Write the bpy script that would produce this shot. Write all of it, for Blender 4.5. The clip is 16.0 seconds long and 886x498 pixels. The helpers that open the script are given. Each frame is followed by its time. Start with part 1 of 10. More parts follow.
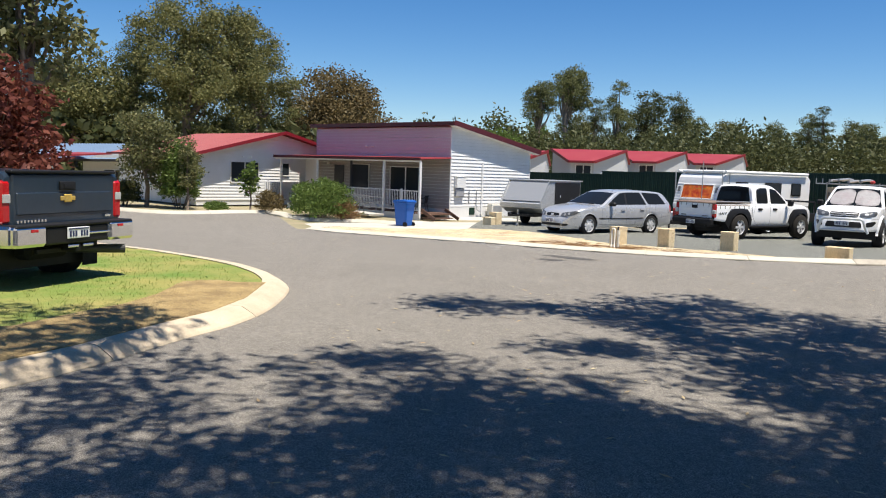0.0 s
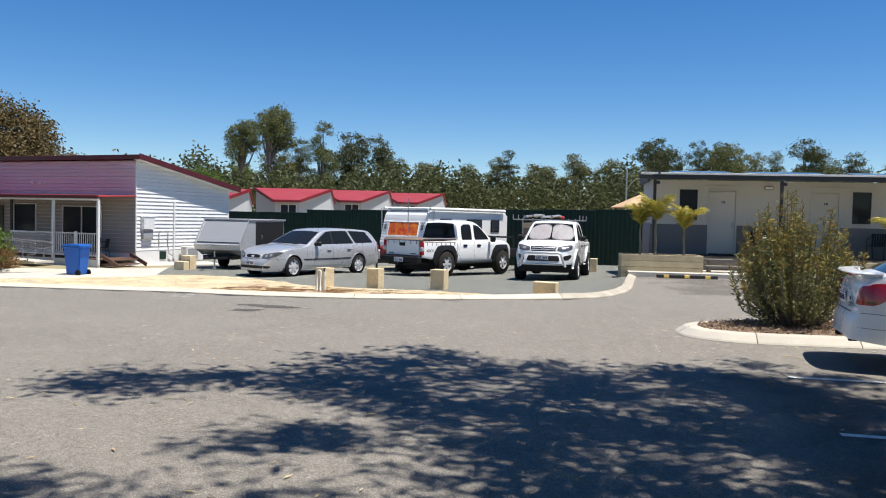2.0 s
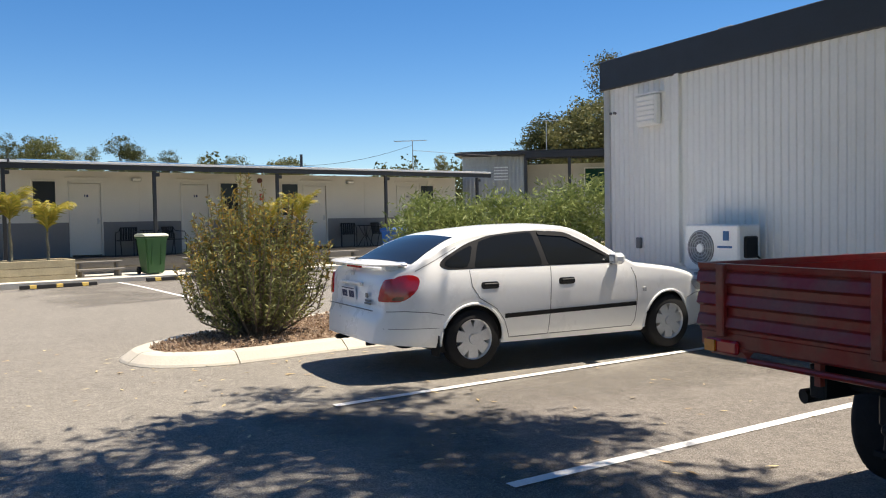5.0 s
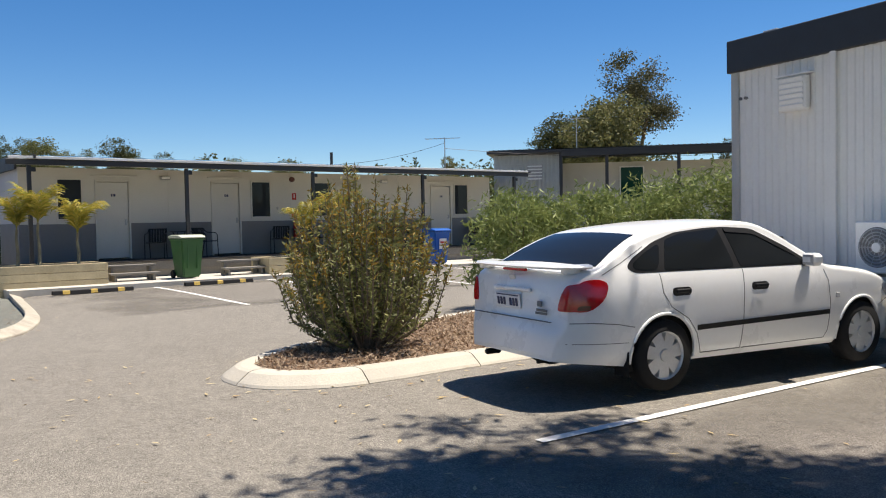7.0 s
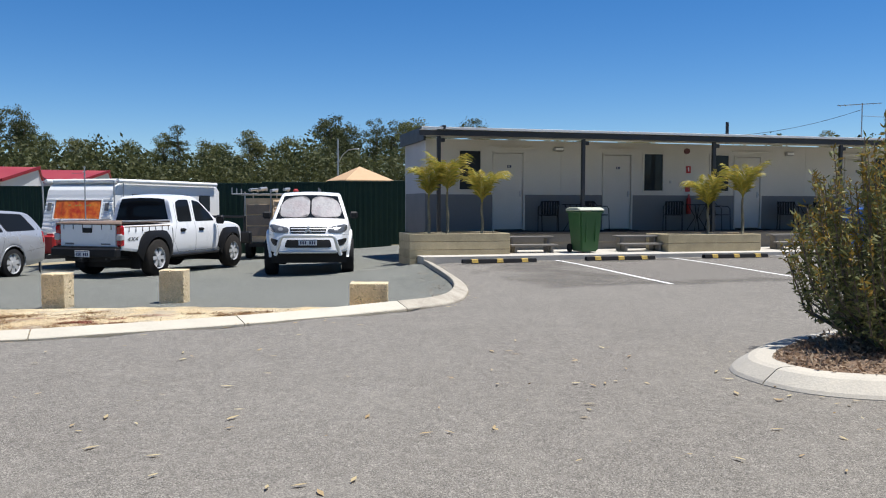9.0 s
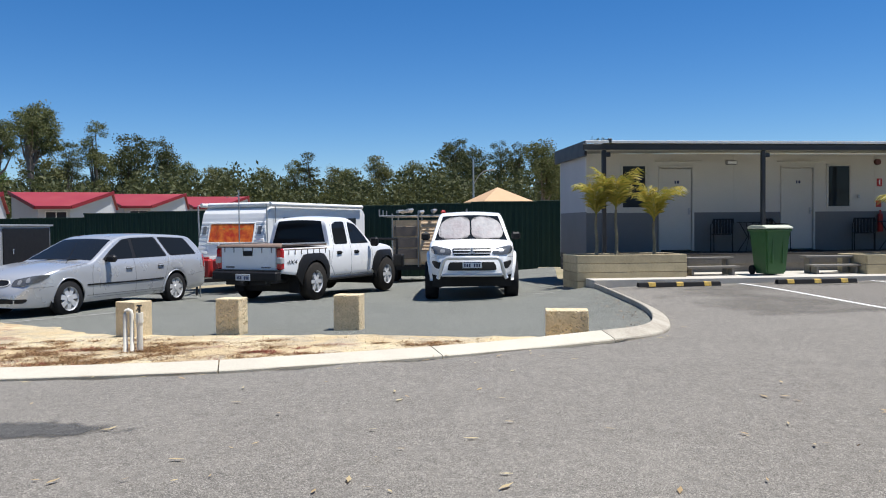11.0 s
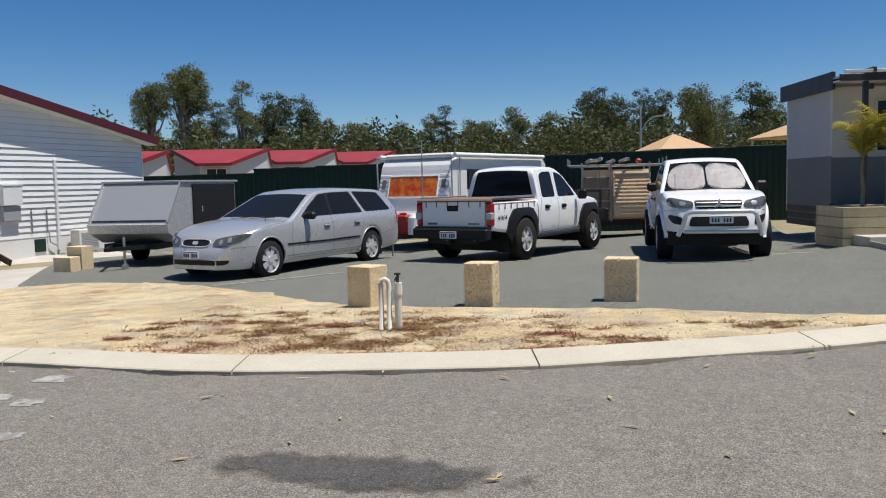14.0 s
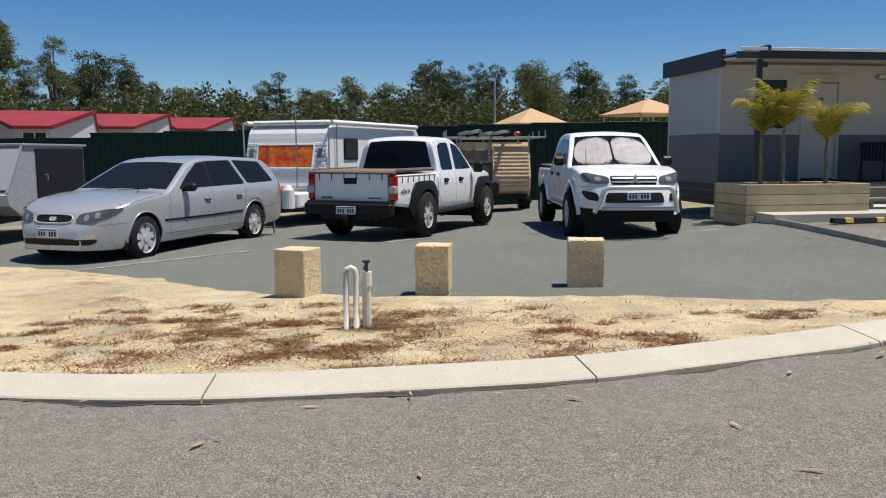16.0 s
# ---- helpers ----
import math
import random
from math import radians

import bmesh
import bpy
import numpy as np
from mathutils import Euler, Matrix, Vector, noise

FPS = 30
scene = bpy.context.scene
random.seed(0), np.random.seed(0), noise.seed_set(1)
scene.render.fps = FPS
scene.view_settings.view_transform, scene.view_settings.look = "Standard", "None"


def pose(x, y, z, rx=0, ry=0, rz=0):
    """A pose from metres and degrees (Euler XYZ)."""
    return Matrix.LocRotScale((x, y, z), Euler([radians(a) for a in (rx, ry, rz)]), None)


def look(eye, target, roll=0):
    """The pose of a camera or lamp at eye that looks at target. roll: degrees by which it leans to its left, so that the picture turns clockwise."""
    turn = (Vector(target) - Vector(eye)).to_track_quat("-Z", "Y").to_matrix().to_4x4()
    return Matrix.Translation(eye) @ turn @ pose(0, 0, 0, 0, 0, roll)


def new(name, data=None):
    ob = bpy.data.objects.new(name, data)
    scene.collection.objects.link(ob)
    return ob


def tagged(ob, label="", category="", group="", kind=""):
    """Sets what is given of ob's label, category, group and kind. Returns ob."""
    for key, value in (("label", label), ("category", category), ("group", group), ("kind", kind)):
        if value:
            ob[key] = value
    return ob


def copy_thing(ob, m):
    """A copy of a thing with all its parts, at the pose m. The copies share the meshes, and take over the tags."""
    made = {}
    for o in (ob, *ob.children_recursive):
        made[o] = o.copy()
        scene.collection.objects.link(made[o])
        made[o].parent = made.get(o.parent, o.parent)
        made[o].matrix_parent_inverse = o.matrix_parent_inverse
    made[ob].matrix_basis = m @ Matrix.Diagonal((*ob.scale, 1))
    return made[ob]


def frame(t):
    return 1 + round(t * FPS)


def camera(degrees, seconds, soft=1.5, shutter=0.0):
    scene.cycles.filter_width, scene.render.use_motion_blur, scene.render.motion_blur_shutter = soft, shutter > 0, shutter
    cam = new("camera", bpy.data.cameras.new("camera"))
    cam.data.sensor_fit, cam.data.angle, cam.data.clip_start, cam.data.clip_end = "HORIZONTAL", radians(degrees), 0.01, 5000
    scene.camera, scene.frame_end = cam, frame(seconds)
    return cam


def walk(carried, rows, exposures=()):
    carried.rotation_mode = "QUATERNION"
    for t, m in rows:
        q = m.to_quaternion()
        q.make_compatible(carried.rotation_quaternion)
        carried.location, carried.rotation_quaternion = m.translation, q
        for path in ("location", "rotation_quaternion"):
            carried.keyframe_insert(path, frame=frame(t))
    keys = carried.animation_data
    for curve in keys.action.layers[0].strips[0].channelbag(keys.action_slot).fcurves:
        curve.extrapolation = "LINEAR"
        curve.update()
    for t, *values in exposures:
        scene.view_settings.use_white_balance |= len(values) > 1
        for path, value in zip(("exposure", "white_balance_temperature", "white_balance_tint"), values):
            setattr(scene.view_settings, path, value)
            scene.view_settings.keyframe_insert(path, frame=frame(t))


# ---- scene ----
cam = camera(56.3, 16.0, soft=1.1)
PATH = [
    (0, (6.573, -2.495, 1.574), (4.665, -1.929, 1.383), 1.9),
    (0.5, (6.082, -2.269, 1.556), (4.172, -1.702, 1.378), 0.5),
    (1, (5.648, -1.98, 1.547), (3.757, -1.338, 1.431), -0.4),
    (1.5, (5.254, -1.723, 1.532), (3.436, -0.893, 1.45), 0.4),
    (2, (4.753, -1.435, 1.488), (3.144, -0.249, 1.414), 1.3),
    (2.5, (4.266, -1.157, 1.48), (2.888, 0.292, 1.411), 1.8),
    (3, (3.768, -0.88, 1.464), (2.643, 0.772, 1.406), -0.1),
    (3.5, (3.294, -0.568, 1.456), (2.473, 1.256, 1.431), -1.3),
    (4, (2.842, -0.382, 1.433), (2.262, 1.531, 1.376), -1.4),
    (4.2, (2.635, -0.281, 1.43), (2.118, 1.65, 1.36), -1.3),
    (6.3, (0.736, 0.803, 1.384), (0.62, 2.799, 1.318), -1.0),
    (6.5, (0.563, 0.887, 1.39), (0.423, 2.881, 1.322), -1.4),
    (7, (0.117, 1.192, 1.367), (-0.157, 3.172, 1.299), -1.1),
    (7.5, (-0.343, 1.411, 1.342), (-0.847, 3.346, 1.275), -1.3),
    (8, (-0.811, 1.547, 1.333), (-1.591, 3.386, 1.242), -1.1),
    (8.5, (-1.28, 1.85, 1.267), (-2.236, 3.604, 1.167), 0.0),
    (8.7, (-1.47, 1.912, 1.249), (-2.459, 3.647, 1.143), 0.1),
    (10.8, (-2.946, 2.29, 1.167), (-4.174, 3.868, 1.109), -0.4),
    (11, (-3.13, 2.354, 1.171), (-4.394, 3.903, 1.117), -0.5),
    (11.5, (-3.579, 2.491, 1.151), (-4.946, 3.949, 1.08), -1.3),
    (12, (-4.025, 2.587, 1.151), (-5.474, 3.963, 1.069), -0.8),
    (12.5, (-4.459, 2.629, 1.144), (-5.974, 3.931, 1.055), -1.2),
    (13, (-4.886, 2.642, 1.14), (-6.426, 3.913, 1.036), -1.2),
    (13.5, (-5.355, 2.649, 1.133), (-6.889, 3.926, 1.006), -0.7),
    (14, (-5.729, 2.661, 1.143), (-7.215, 3.99, 0.982), -1.3),
    (14.5, (-6.243, 2.729, 1.134), (-7.706, 4.082, 0.962), -0.8),
    (15, (-6.646, 2.698, 1.124), (-8.078, 4.083, 0.952), -0.5),
    (15.5, (-7.051, 2.724, 1.12), (-8.373, 4.211, 0.918), -0.3),
    (16, (-7.467, 2.71, 1.141), (-8.647, 4.307, 0.907), -0.2),
]
walk(cam, [(t, look(eye, target, roll)) for t, eye, target, roll in PATH],
     exposures=((0.0, 0.63, 6600, 10), (2.0, 0.60, 6400, 10), (4.0, 0.92, 7050, 11), (7.0, 0.70, 6850, 11), (7.8, 0.62, 6500, 10), (8.5, 0.43, 6150, 10), (11.0, 0.46, 6100, 10), (12.5, 0.30, 6200, 10),
                (14.5, 0.11, 6450, 10), (16.0, 0.14, 6450, 10)))

# ---- world and sun ----
SUN_ELEV, SUN_AZ = 72.0, 33.0          # degrees; azimuth from +x towards +y
world = bpy.data.worlds.new("world")
scene.world = world
world.use_nodes = True
wt = world.node_tree
sky = wt.nodes.new("ShaderNodeTexSky")
sky.sky_type = "NISHITA"
sky.sun_disc = False
sky.sun_elevation = radians(SUN_ELEV)
sky.sun_rotation = radians(90 - SUN_AZ)
sky.air_density, sky.dust_density, sky.ozone_density = 1.0, 0.0, 4.0
sky.altitude = 1500
wt.nodes["Background"].inputs["Strength"].default_value = 0.080
tint = wt.nodes.new("ShaderNodeHueSaturation")
tint.inputs["Saturation"].default_value, tint.inputs["Hue"].default_value = 1.3, 0.504
wt.links.new(sky.outputs[0], tint.inputs["Color"])
wt.links.new(tint.outputs[0], wt.nodes["Background"].inputs["Color"])
sun = new("sun", bpy.data.lights.new("sun", "SUN"))
sun.data.energy, sun.data.angle, sun.data.color = 5.0, radians(0.6), (1.0, 0.94, 0.85)
_a, _e = radians(SUN_AZ), radians(SUN_ELEV)
sun.matrix_world = look((0, 0, 40), (-math.cos(_a) * math.cos(_e), -math.sin(_a) * math.cos(_e), 40 - math.sin(_e)))
scene.view_settings.exposure = 0.6


# ---- terrain ----
def sm(v):
    v = min(1.0, max(0.0, v))
    return v * v * (3 - 2 * v)


def motel_sn(x, y):
    return (x + 12.13) * 0.70 + (y - 19.14) * 0.714, (x + 12.13) * 0.714 - (y - 19.14) * 0.70


LOT_EDGE = [(-19.24, 0.68), (-17.58, 1.51), (-16.14, 2.49), (-14.37, 3.49), (-12.9, 4.38), (-11.75, 4.92), (-10.95, 5.42), (-10.2, 6.1), (-9.52, 6.8),
            (-8.98, 7.6), (-8.4, 8.55), (-7.85, 9.7), (-7.45, 10.7), (-7.3, 11.5), (-7.62, 12.5), (-8.45, 13.9), (-10.3, 16.2), (-12.2, 18.6)]


def edge_distance(x, y):
    """How far a place lies inside the car park's kerb; 0 outside."""
    if x < -30 or x > -7 or y < 0.5 or y > 24:
        return 0.0
    best, inside = 1e9, False
    for (ax, ay), (bx, by) in zip(LOT_EDGE, LOT_EDGE[1:]):
        dx, dy = bx - ax, by - ay
        t = min(1.0, max(0.0, ((x - ax) * dx + (y - ay) * dy) / (dx * dx + dy * dy)))
        q = (x - ax - t * dx) ** 2 + (y - ay - t * dy) ** 2
        if q < best:
            best, inside = q, dx * (y - ay) - dy * (x - ax) > 0
    return math.sqrt(best) * sm((x + 27) / 4) if inside else 0.0


def gz(x, y):
    """Height of the ground: level by the cabins, falling gently towards the car park and the office."""
    s, n = motel_sn(x, y)
    d = edge_distance(x, y)
    dip = -0.09 * sm(d / 0.8) * (1 - sm((d - 4) / 5))
    lift = 0.10 * sm((8 - n) / 5.5) * sm((s + 3) / 3)
    fall = 0.34 * (0.5 + 0.5 * math.tanh((-14.5 - x) / 4.5)) + 0.22 * sm((y - 11.5) / 4) * sm((-17.5 - x) / 4)
    return -0.10 - fall + lift + dip

# ---- materials ----
def material(name, colour, rough=0.7, metal=0.0, spread=0.12, scale=6.0, fine=60.0, bump=0.15, dist=0.01, second=None, mix=0.5,
             spec=0.5, coat=0.0, rand=0.0, detail=6.0, ramp=(0.35, 0.65), rough_var=0.12, space="Object"):
    """A surface with variation at two scales: blotches (scale) towards a second colour, and grain (fine), with relief."""
    m = bpy.data.materials.new(name)
    m.use_nodes = True
    nt = m.node_tree
    N, L = nt.nodes, nt.links
    b = N["Principled BSDF"]
    tc = N.new("ShaderNodeTexCoord")
    n1 = N.new("ShaderNodeTexNoise")
    n1.inputs["Scale"].default_value, n1.inputs["Detail"].default_value, n1.inputs["Roughness"].default_value = scale, detail, 0.62
    n2 = N.new("ShaderNodeTexNoise")
    n2.inputs["Scale"].default_value, n2.inputs["Detail"].default_value = fine, 3.0
    for n in (n1, n2):
        L.new(tc.outputs[space], n.inputs["Vector"])
    r1 = N.new("ShaderNodeMapRange")
    r1.inputs["From Min"].default_value, r1.inputs["From Max"].default_value = ramp
    L.new(n1.outputs["Fac"], r1.inputs["Value"])
    mx = N.new("ShaderNodeMix")
    mx.data_type = "RGBA"
    second = second or tuple(min(1, c * (1 - spread * 2)) for c in colour)
    mx.inputs["A"].default_value, mx.inputs["B"].default_value = (*colour, 1), (*second, 1)
    mul = N.new("ShaderNodeMath")
    mul.operation = "MULTIPLY"
    mul.inputs[1].default_value = mix
    L.new(r1.outputs["Result"], mul.inputs[0])
    L.new(mul.outputs[0], mx.inputs["Factor"])
    hs = N.new("ShaderNodeHueSaturation")
    r2 = N.new("ShaderNodeMapRange")
    r2.inputs["From Min"].default_value, r2.inputs["From Max"].default_value = 0.3, 0.7
    r2.inputs["To Min"].default_value, r2.inputs["To Max"].default_value = 1 - spread, 1 + spread
    L.new(n2.outputs["Fac"], r2.inputs["Value"])
    value = r2.outputs["Result"]
    if rand:
        oi = N.new("ShaderNodeObjectInfo")
        r3 = N.new("ShaderNodeMapRange")
        r3.inputs["To Min"].default_value, r3.inputs["To Max"].default_value = 1 - rand, 1 + rand
        L.new(oi.outputs["Random"], r3.inputs["Value"])
        m2 = N.new("ShaderNodeMath")
        m2.operation = "MULTIPLY"
        L.new(value, m2.inputs[0])
        L.new(r3.outputs["Result"], m2.inputs[1])
        value = m2.outputs[0]
    L.new(value, hs.inputs["Value"])
    L.new(mx.outputs["Result"], hs.inputs["Color"])
    L.new(hs.outputs["Color"], b.inputs["Base Color"])
    r4 = N.new("ShaderNodeMapRange")
    r4.inputs["To Min"].default_value, r4.inputs["To Max"].default_value = max(0.02, rough - rough_var), min(1, rough + rough_var)
    L.new(n1.outputs["Fac"], r4.inputs["Value"])
    L.new(r4.outputs["Result"], b.inputs["Roughness"])
    b.inputs["Metallic"].default_value = metal
    b.inputs["Specular IOR Level"].default_value = spec
    b.inputs["Coat Weight"].default_value = coat
    b.inputs["Coat Roughness"].default_value = 0.06
    if bump:
        bp = N.new("ShaderNodeBump")
        bp.inputs["Strength"].default_value, bp.inputs["Distance"].default_value = bump, dist
        L.new(n2.outputs["Fac"], bp.inputs["Height"])
        L.new(bp.outputs["Normal"], b.inputs["Normal"])
    return m


def glass(name, colour, rough=0.03, alpha=1.0):
    m = bpy.data.materials.new(name)
    m.use_nodes = True
    b = m.node_tree.nodes["Principled BSDF"]
    b.inputs["Base Color"].default_value = (*colour, 1)
    b.inputs["Roughness"].default_value = rough
    b.inputs["IOR"].default_value = 1.5
    b.inputs["Specular IOR Level"].default_value = 0.13
    b.inputs["Alpha"].default_value = alpha
    return m


def asphalt(name, light, dark, speck, worn):
    """Sun-bleached bitumen with pale stone chips and broad wear."""
    m = material(name, light, rough=0.9, spread=0.32, scale=0.35, fine=125, bump=0.9, dist=0.008, second=dark, mix=0.8, ramp=(0.3, 0.7), spec=0.25)
    nt = m.node_tree
    N, L = nt.nodes, nt.links
    b = N["Principled BSDF"]
    src = b.inputs["Base Color"].links[0].from_socket
    tc = N["Texture Coordinate"]
    v = N.new("ShaderNodeTexVoronoi")
    v.inputs["Scale"].default_value = 170
    L.new(tc.outputs["Object"], v.inputs["Vector"])
    sep = N.new("ShaderNodeSeparateColor")
    L.new(v.outputs["Color"], sep.inputs["Color"])
    gt = N.new("ShaderNodeMapRange")
    gt.inputs["From Min"].default_value, gt.inputs["From Max"].default_value = 0.66, 0.9
    L.new(sep.outputs["Red"], gt.inputs["Value"])
    mx = N.new("ShaderNodeMix")
    mx.data_type = "RGBA"
    mx.inputs["B"].default_value = (*speck, 1)
    L.new(gt.outputs["Result"], mx.inputs["Factor"])
    # darker chips between the pale ones
    dk = N.new("ShaderNodeMapRange")
    dk.inputs["From Min"].default_value, dk.inputs["From Max"].default_value = 0.55, 0.8
    dk.inputs["To Min"].default_value, dk.inputs["To Max"].default_value = 1.0, 0.60
    L.new(sep.outputs["Green"], dk.inputs["Value"])
    hd = N.new("ShaderNodeHueSaturation")
    L.new(dk.outputs["Result"], hd.inputs["Value"])
    L.new(src, hd.inputs["Color"])
    L.new(hd.outputs["Color"], mx.inputs["A"])
    n3 = N.new("ShaderNodeTexNoise")
    n3.inputs["Scale"].default_value, n3.inputs["Detail"].default_value, n3.inputs["Distortion"].default_value = 1.6, 8, 0.4
    L.new(tc.outputs["Object"], n3.inputs["Vector"])
    r = N.new("ShaderNodeMapRange")
    r.inputs["From Min"].default_value, r.inputs["From Max"].default_value, r.inputs["To Max"].default_value = 0.52, 0.75, 0.45
    L.new(n3.outputs["Fac"], r.inputs["Value"])
    mw = N.new("ShaderNodeMix")
    mw.data_type = "RGBA"
    mw.inputs["B"].default_value = (*worn, 1)
    L.new(r.outputs["Result"], mw.inputs["Factor"])
    L.new(mx.outputs["Result"], mw.inputs["A"])
    # mottling the size of a hand, from uneven binder
    n4 = N.new("ShaderNodeTexNoise")
    n4.inputs["Scale"].default_value, n4.inputs["Detail"].default_value, n4.inputs["Roughness"].default_value = 14, 6, 0.85
    L.new(tc.outputs["Object"], n4.inputs["Vector"])
    r4 = N.new("ShaderNodeMapRange")
    r4.inputs["From Min"].default_value, r4.inputs["From Max"].default_value = 0.3, 0.7
    r4.inputs["To Min"].default_value, r4.inputs["To Max"].default_value = 0.72, 1.28
    L.new(n4.outputs["Fac"], r4.inputs["Value"])
    h4 = N.new("ShaderNodeHueSaturation")
    L.new(r4.outputs["Result"], h4.inputs["Value"])
    L.new(mw.outputs["Result"], h4.inputs["Color"])
    L.new(h4.outputs["Color"], b.inputs["Base Color"])
    return m


M_ROAD = asphalt("road_asphalt", (0.208, 0.192, 0.166), (0.168, 0.154, 0.134), (0.33, 0.305, 0.266), (0.238, 0.22, 0.191))
M_LOT = asphalt("car_park_asphalt", (0.152, 0.155, 0.136), (0.115, 0.118, 0.103), (0.31, 0.315, 0.275), (0.195, 0.195, 0.170))
M_BAY = asphalt("bay_asphalt", (0.180, 0.165, 0.143), (0.145, 0.132, 0.115), (0.30, 0.278, 0.243), (0.208, 0.19, 0.165))
M_BAY2 = asphalt("worn_bay_asphalt", (0.185, 0.165, 0.145), (0.15, 0.135, 0.12), (0.27, 0.25, 0.225), (0.21, 0.19, 0.165))
M_KERB = material("kerb_concrete", (0.55, 0.51, 0.415), 0.85, spread=0.08, scale=2.2, fine=70, bump=0.2, second=(0.46, 0.42, 0.34), mix=0.6, rand=0.05)
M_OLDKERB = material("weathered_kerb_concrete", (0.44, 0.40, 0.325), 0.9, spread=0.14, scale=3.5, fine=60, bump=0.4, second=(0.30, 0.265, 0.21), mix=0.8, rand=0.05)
M_GREYKERB = material("grey_kerb_concrete", (0.50, 0.46, 0.385), 0.85, spread=0.1, scale=2.2, fine=70, bump=0.25, second=(0.42, 0.39, 0.335), mix=0.7, rand=0.05)
M_TANKERB = material("tan_kerb_concrete", (0.55, 0.46, 0.335), 0.85, spread=0.1, scale=2.2, fine=70, bump=0.25, second=(0.42, 0.345, 0.245), mix=0.7, rand=0.05)
M_CONC = material("pale_concrete", (0.52, 0.49, 0.43), 0.85, spread=0.10, scale=1.6, fine=60, bump=0.2, second=(0.40, 0.37, 0.32), mix=0.6)


def sand(name):
    """Pale yellow sand with grey-brown trodden patches, fine litter and small stones."""
    m = material(name, (0.74, 0.615, 0.385), 0.95, spread=0.26, scale=1.1, fine=75, bump=0.9, dist=0.03, second=(0.64, 0.49, 0.27), mix=0.85, ramp=(0.4, 0.6))
    nt = m.node_tree
    N, L = nt.nodes, nt.links
    b, tc = N["Principled BSDF"], N["Texture Coordinate"]
    src = b.inputs["Base Color"].links[0].from_socket
    for scale, lo, hi, fine, flo, fhi, colour in ((1.6, 0.53, 0.66, 45, 0.45, 0.55, (0.30, 0.19, 0.11)), (2.4, 0.48, 0.62, 60, 0.42, 0.53, (0.42, 0.375, 0.30)), (1.3, 0.60, 0.66, 50, 0.45, 0.53, (0.30, 0.12, 0.08)), (0.9, 0.40, 0.55, 80, 0.56, 0.60, (0.13, 0.09, 0.06))):
        facs = []
        for sc, a, z, det in ((scale, lo, hi, 7.0), (fine, flo, fhi, 2.0)):
            n = N.new("ShaderNodeTexNoise")
            n.inputs["Scale"].default_value, n.inputs["Detail"].default_value, n.inputs["Roughness"].default_value = sc, det, 0.6
            L.new(tc.outputs["Object"], n.inputs["Vector"])
            r = N.new("ShaderNodeMapRange")
            r.inputs["From Min"].default_value, r.inputs["From Max"].default_value = a, z
            L.new(n.outputs["Fac"], r.inputs["Value"])
            facs.append(r.outputs["Result"])
        mul = N.new("ShaderNodeMath")
        mul.operation = "MULTIPLY"
        L.new(facs[0], mul.inputs[0])
        L.new(facs[1], mul.inputs[1])
        mx = N.new("ShaderNodeMix")
        mx.data_type = "RGBA"
        mx.inputs["B"].default_value = (*colour, 1)
        L.new(mul.outputs[0], mx.inputs["Factor"])
        L.new(src, mx.inputs["A"])
        src = mx.outputs["Result"]
    L.new(src, b.inputs["Base Color"])
    return m


M_SAND = sand("sandy_verge")
M_DIRT = material("dry_ground", (0.33, 0.27, 0.17), 0.95, spread=0.18, scale=0.6, fine=22, bump=0.5, dist=0.03, second=(0.20, 0.19, 0.10), mix=0.9)
M_LAWN = material("lawn_soil", (0.125, 0.205, 0.03), 0.95, spread=0.25, scale=0.9, fine=60, bump=0.7, dist=0.02, second=(0.34, 0.28, 0.09), mix=0.85)
M_STRAW = material("straw_and_soil", (0.40, 0.29, 0.125), 0.95, spread=0.3, scale=2.5, fine=50, bump=0.8, dist=0.03, second=(0.20, 0.135, 0.06), mix=0.85)
M_MULCH = material("bark_mulch", (0.15, 0.095, 0.06), 0.95, spread=0.4, scale=14, fine=70, bump=0.9, dist=0.03, second=(0.27, 0.19, 0.13), mix=0.8)
M_LINE = material("line_paint", (0.78, 0.77, 0.73), 0.7, spread=0.06, scale=5, fine=80, bump=0.15, second=(0.45, 0.44, 0.41), mix=0.55, ramp=(0.5, 0.75))
M_CLAD = material("white_cladding", (0.76, 0.76, 0.745), 0.55, spread=0.02, scale=1.2, fine=30, bump=0.03, second=(0.66, 0.655, 0.63), mix=0.5)
M_FASCIA = material("lilac_cladding", (0.62, 0.46, 0.50), 0.55, spread=0.03, scale=1.0, fine=30, bump=0.03, second=(0.55, 0.42, 0.455), mix=0.5)
M_REDROOF = material("red_roof_steel", (0.27, 0.026, 0.032), 0.5, spread=0.05, scale=0.8, fine=20, bump=0.03, second=(0.32, 0.05, 0.052), mix=0.6)
M_REDTRIM = material("dark_red_trim", (0.21, 0.012, 0.018), 0.4, spread=0.05, scale=2, fine=30, bump=0.03)
M_MOTEL = material("cream_wall_panel", (0.585, 0.565, 0.51), 0.6, spread=0.02, scale=0.9, fine=25, bump=0.04, second=(0.52, 0.50, 0.45), mix=0.5)
M_GREYP = material("grey_dado_paint", (0.165, 0.164, 0.164), 0.6, spread=0.03, scale=1.2, fine=30, bump=0.04)
M_DARK = material("charcoal_steel", (0.028, 0.03, 0.034), 0.5, spread=0.08, scale=3, fine=40, bump=0.03)
M_CABIN = material("white_corrugated_steel", (0.80, 0.795, 0.765), 0.5, spread=0.02, scale=0.8, fine=25, bump=0.02, second=(0.70, 0.695, 0.665), mix=0.5)
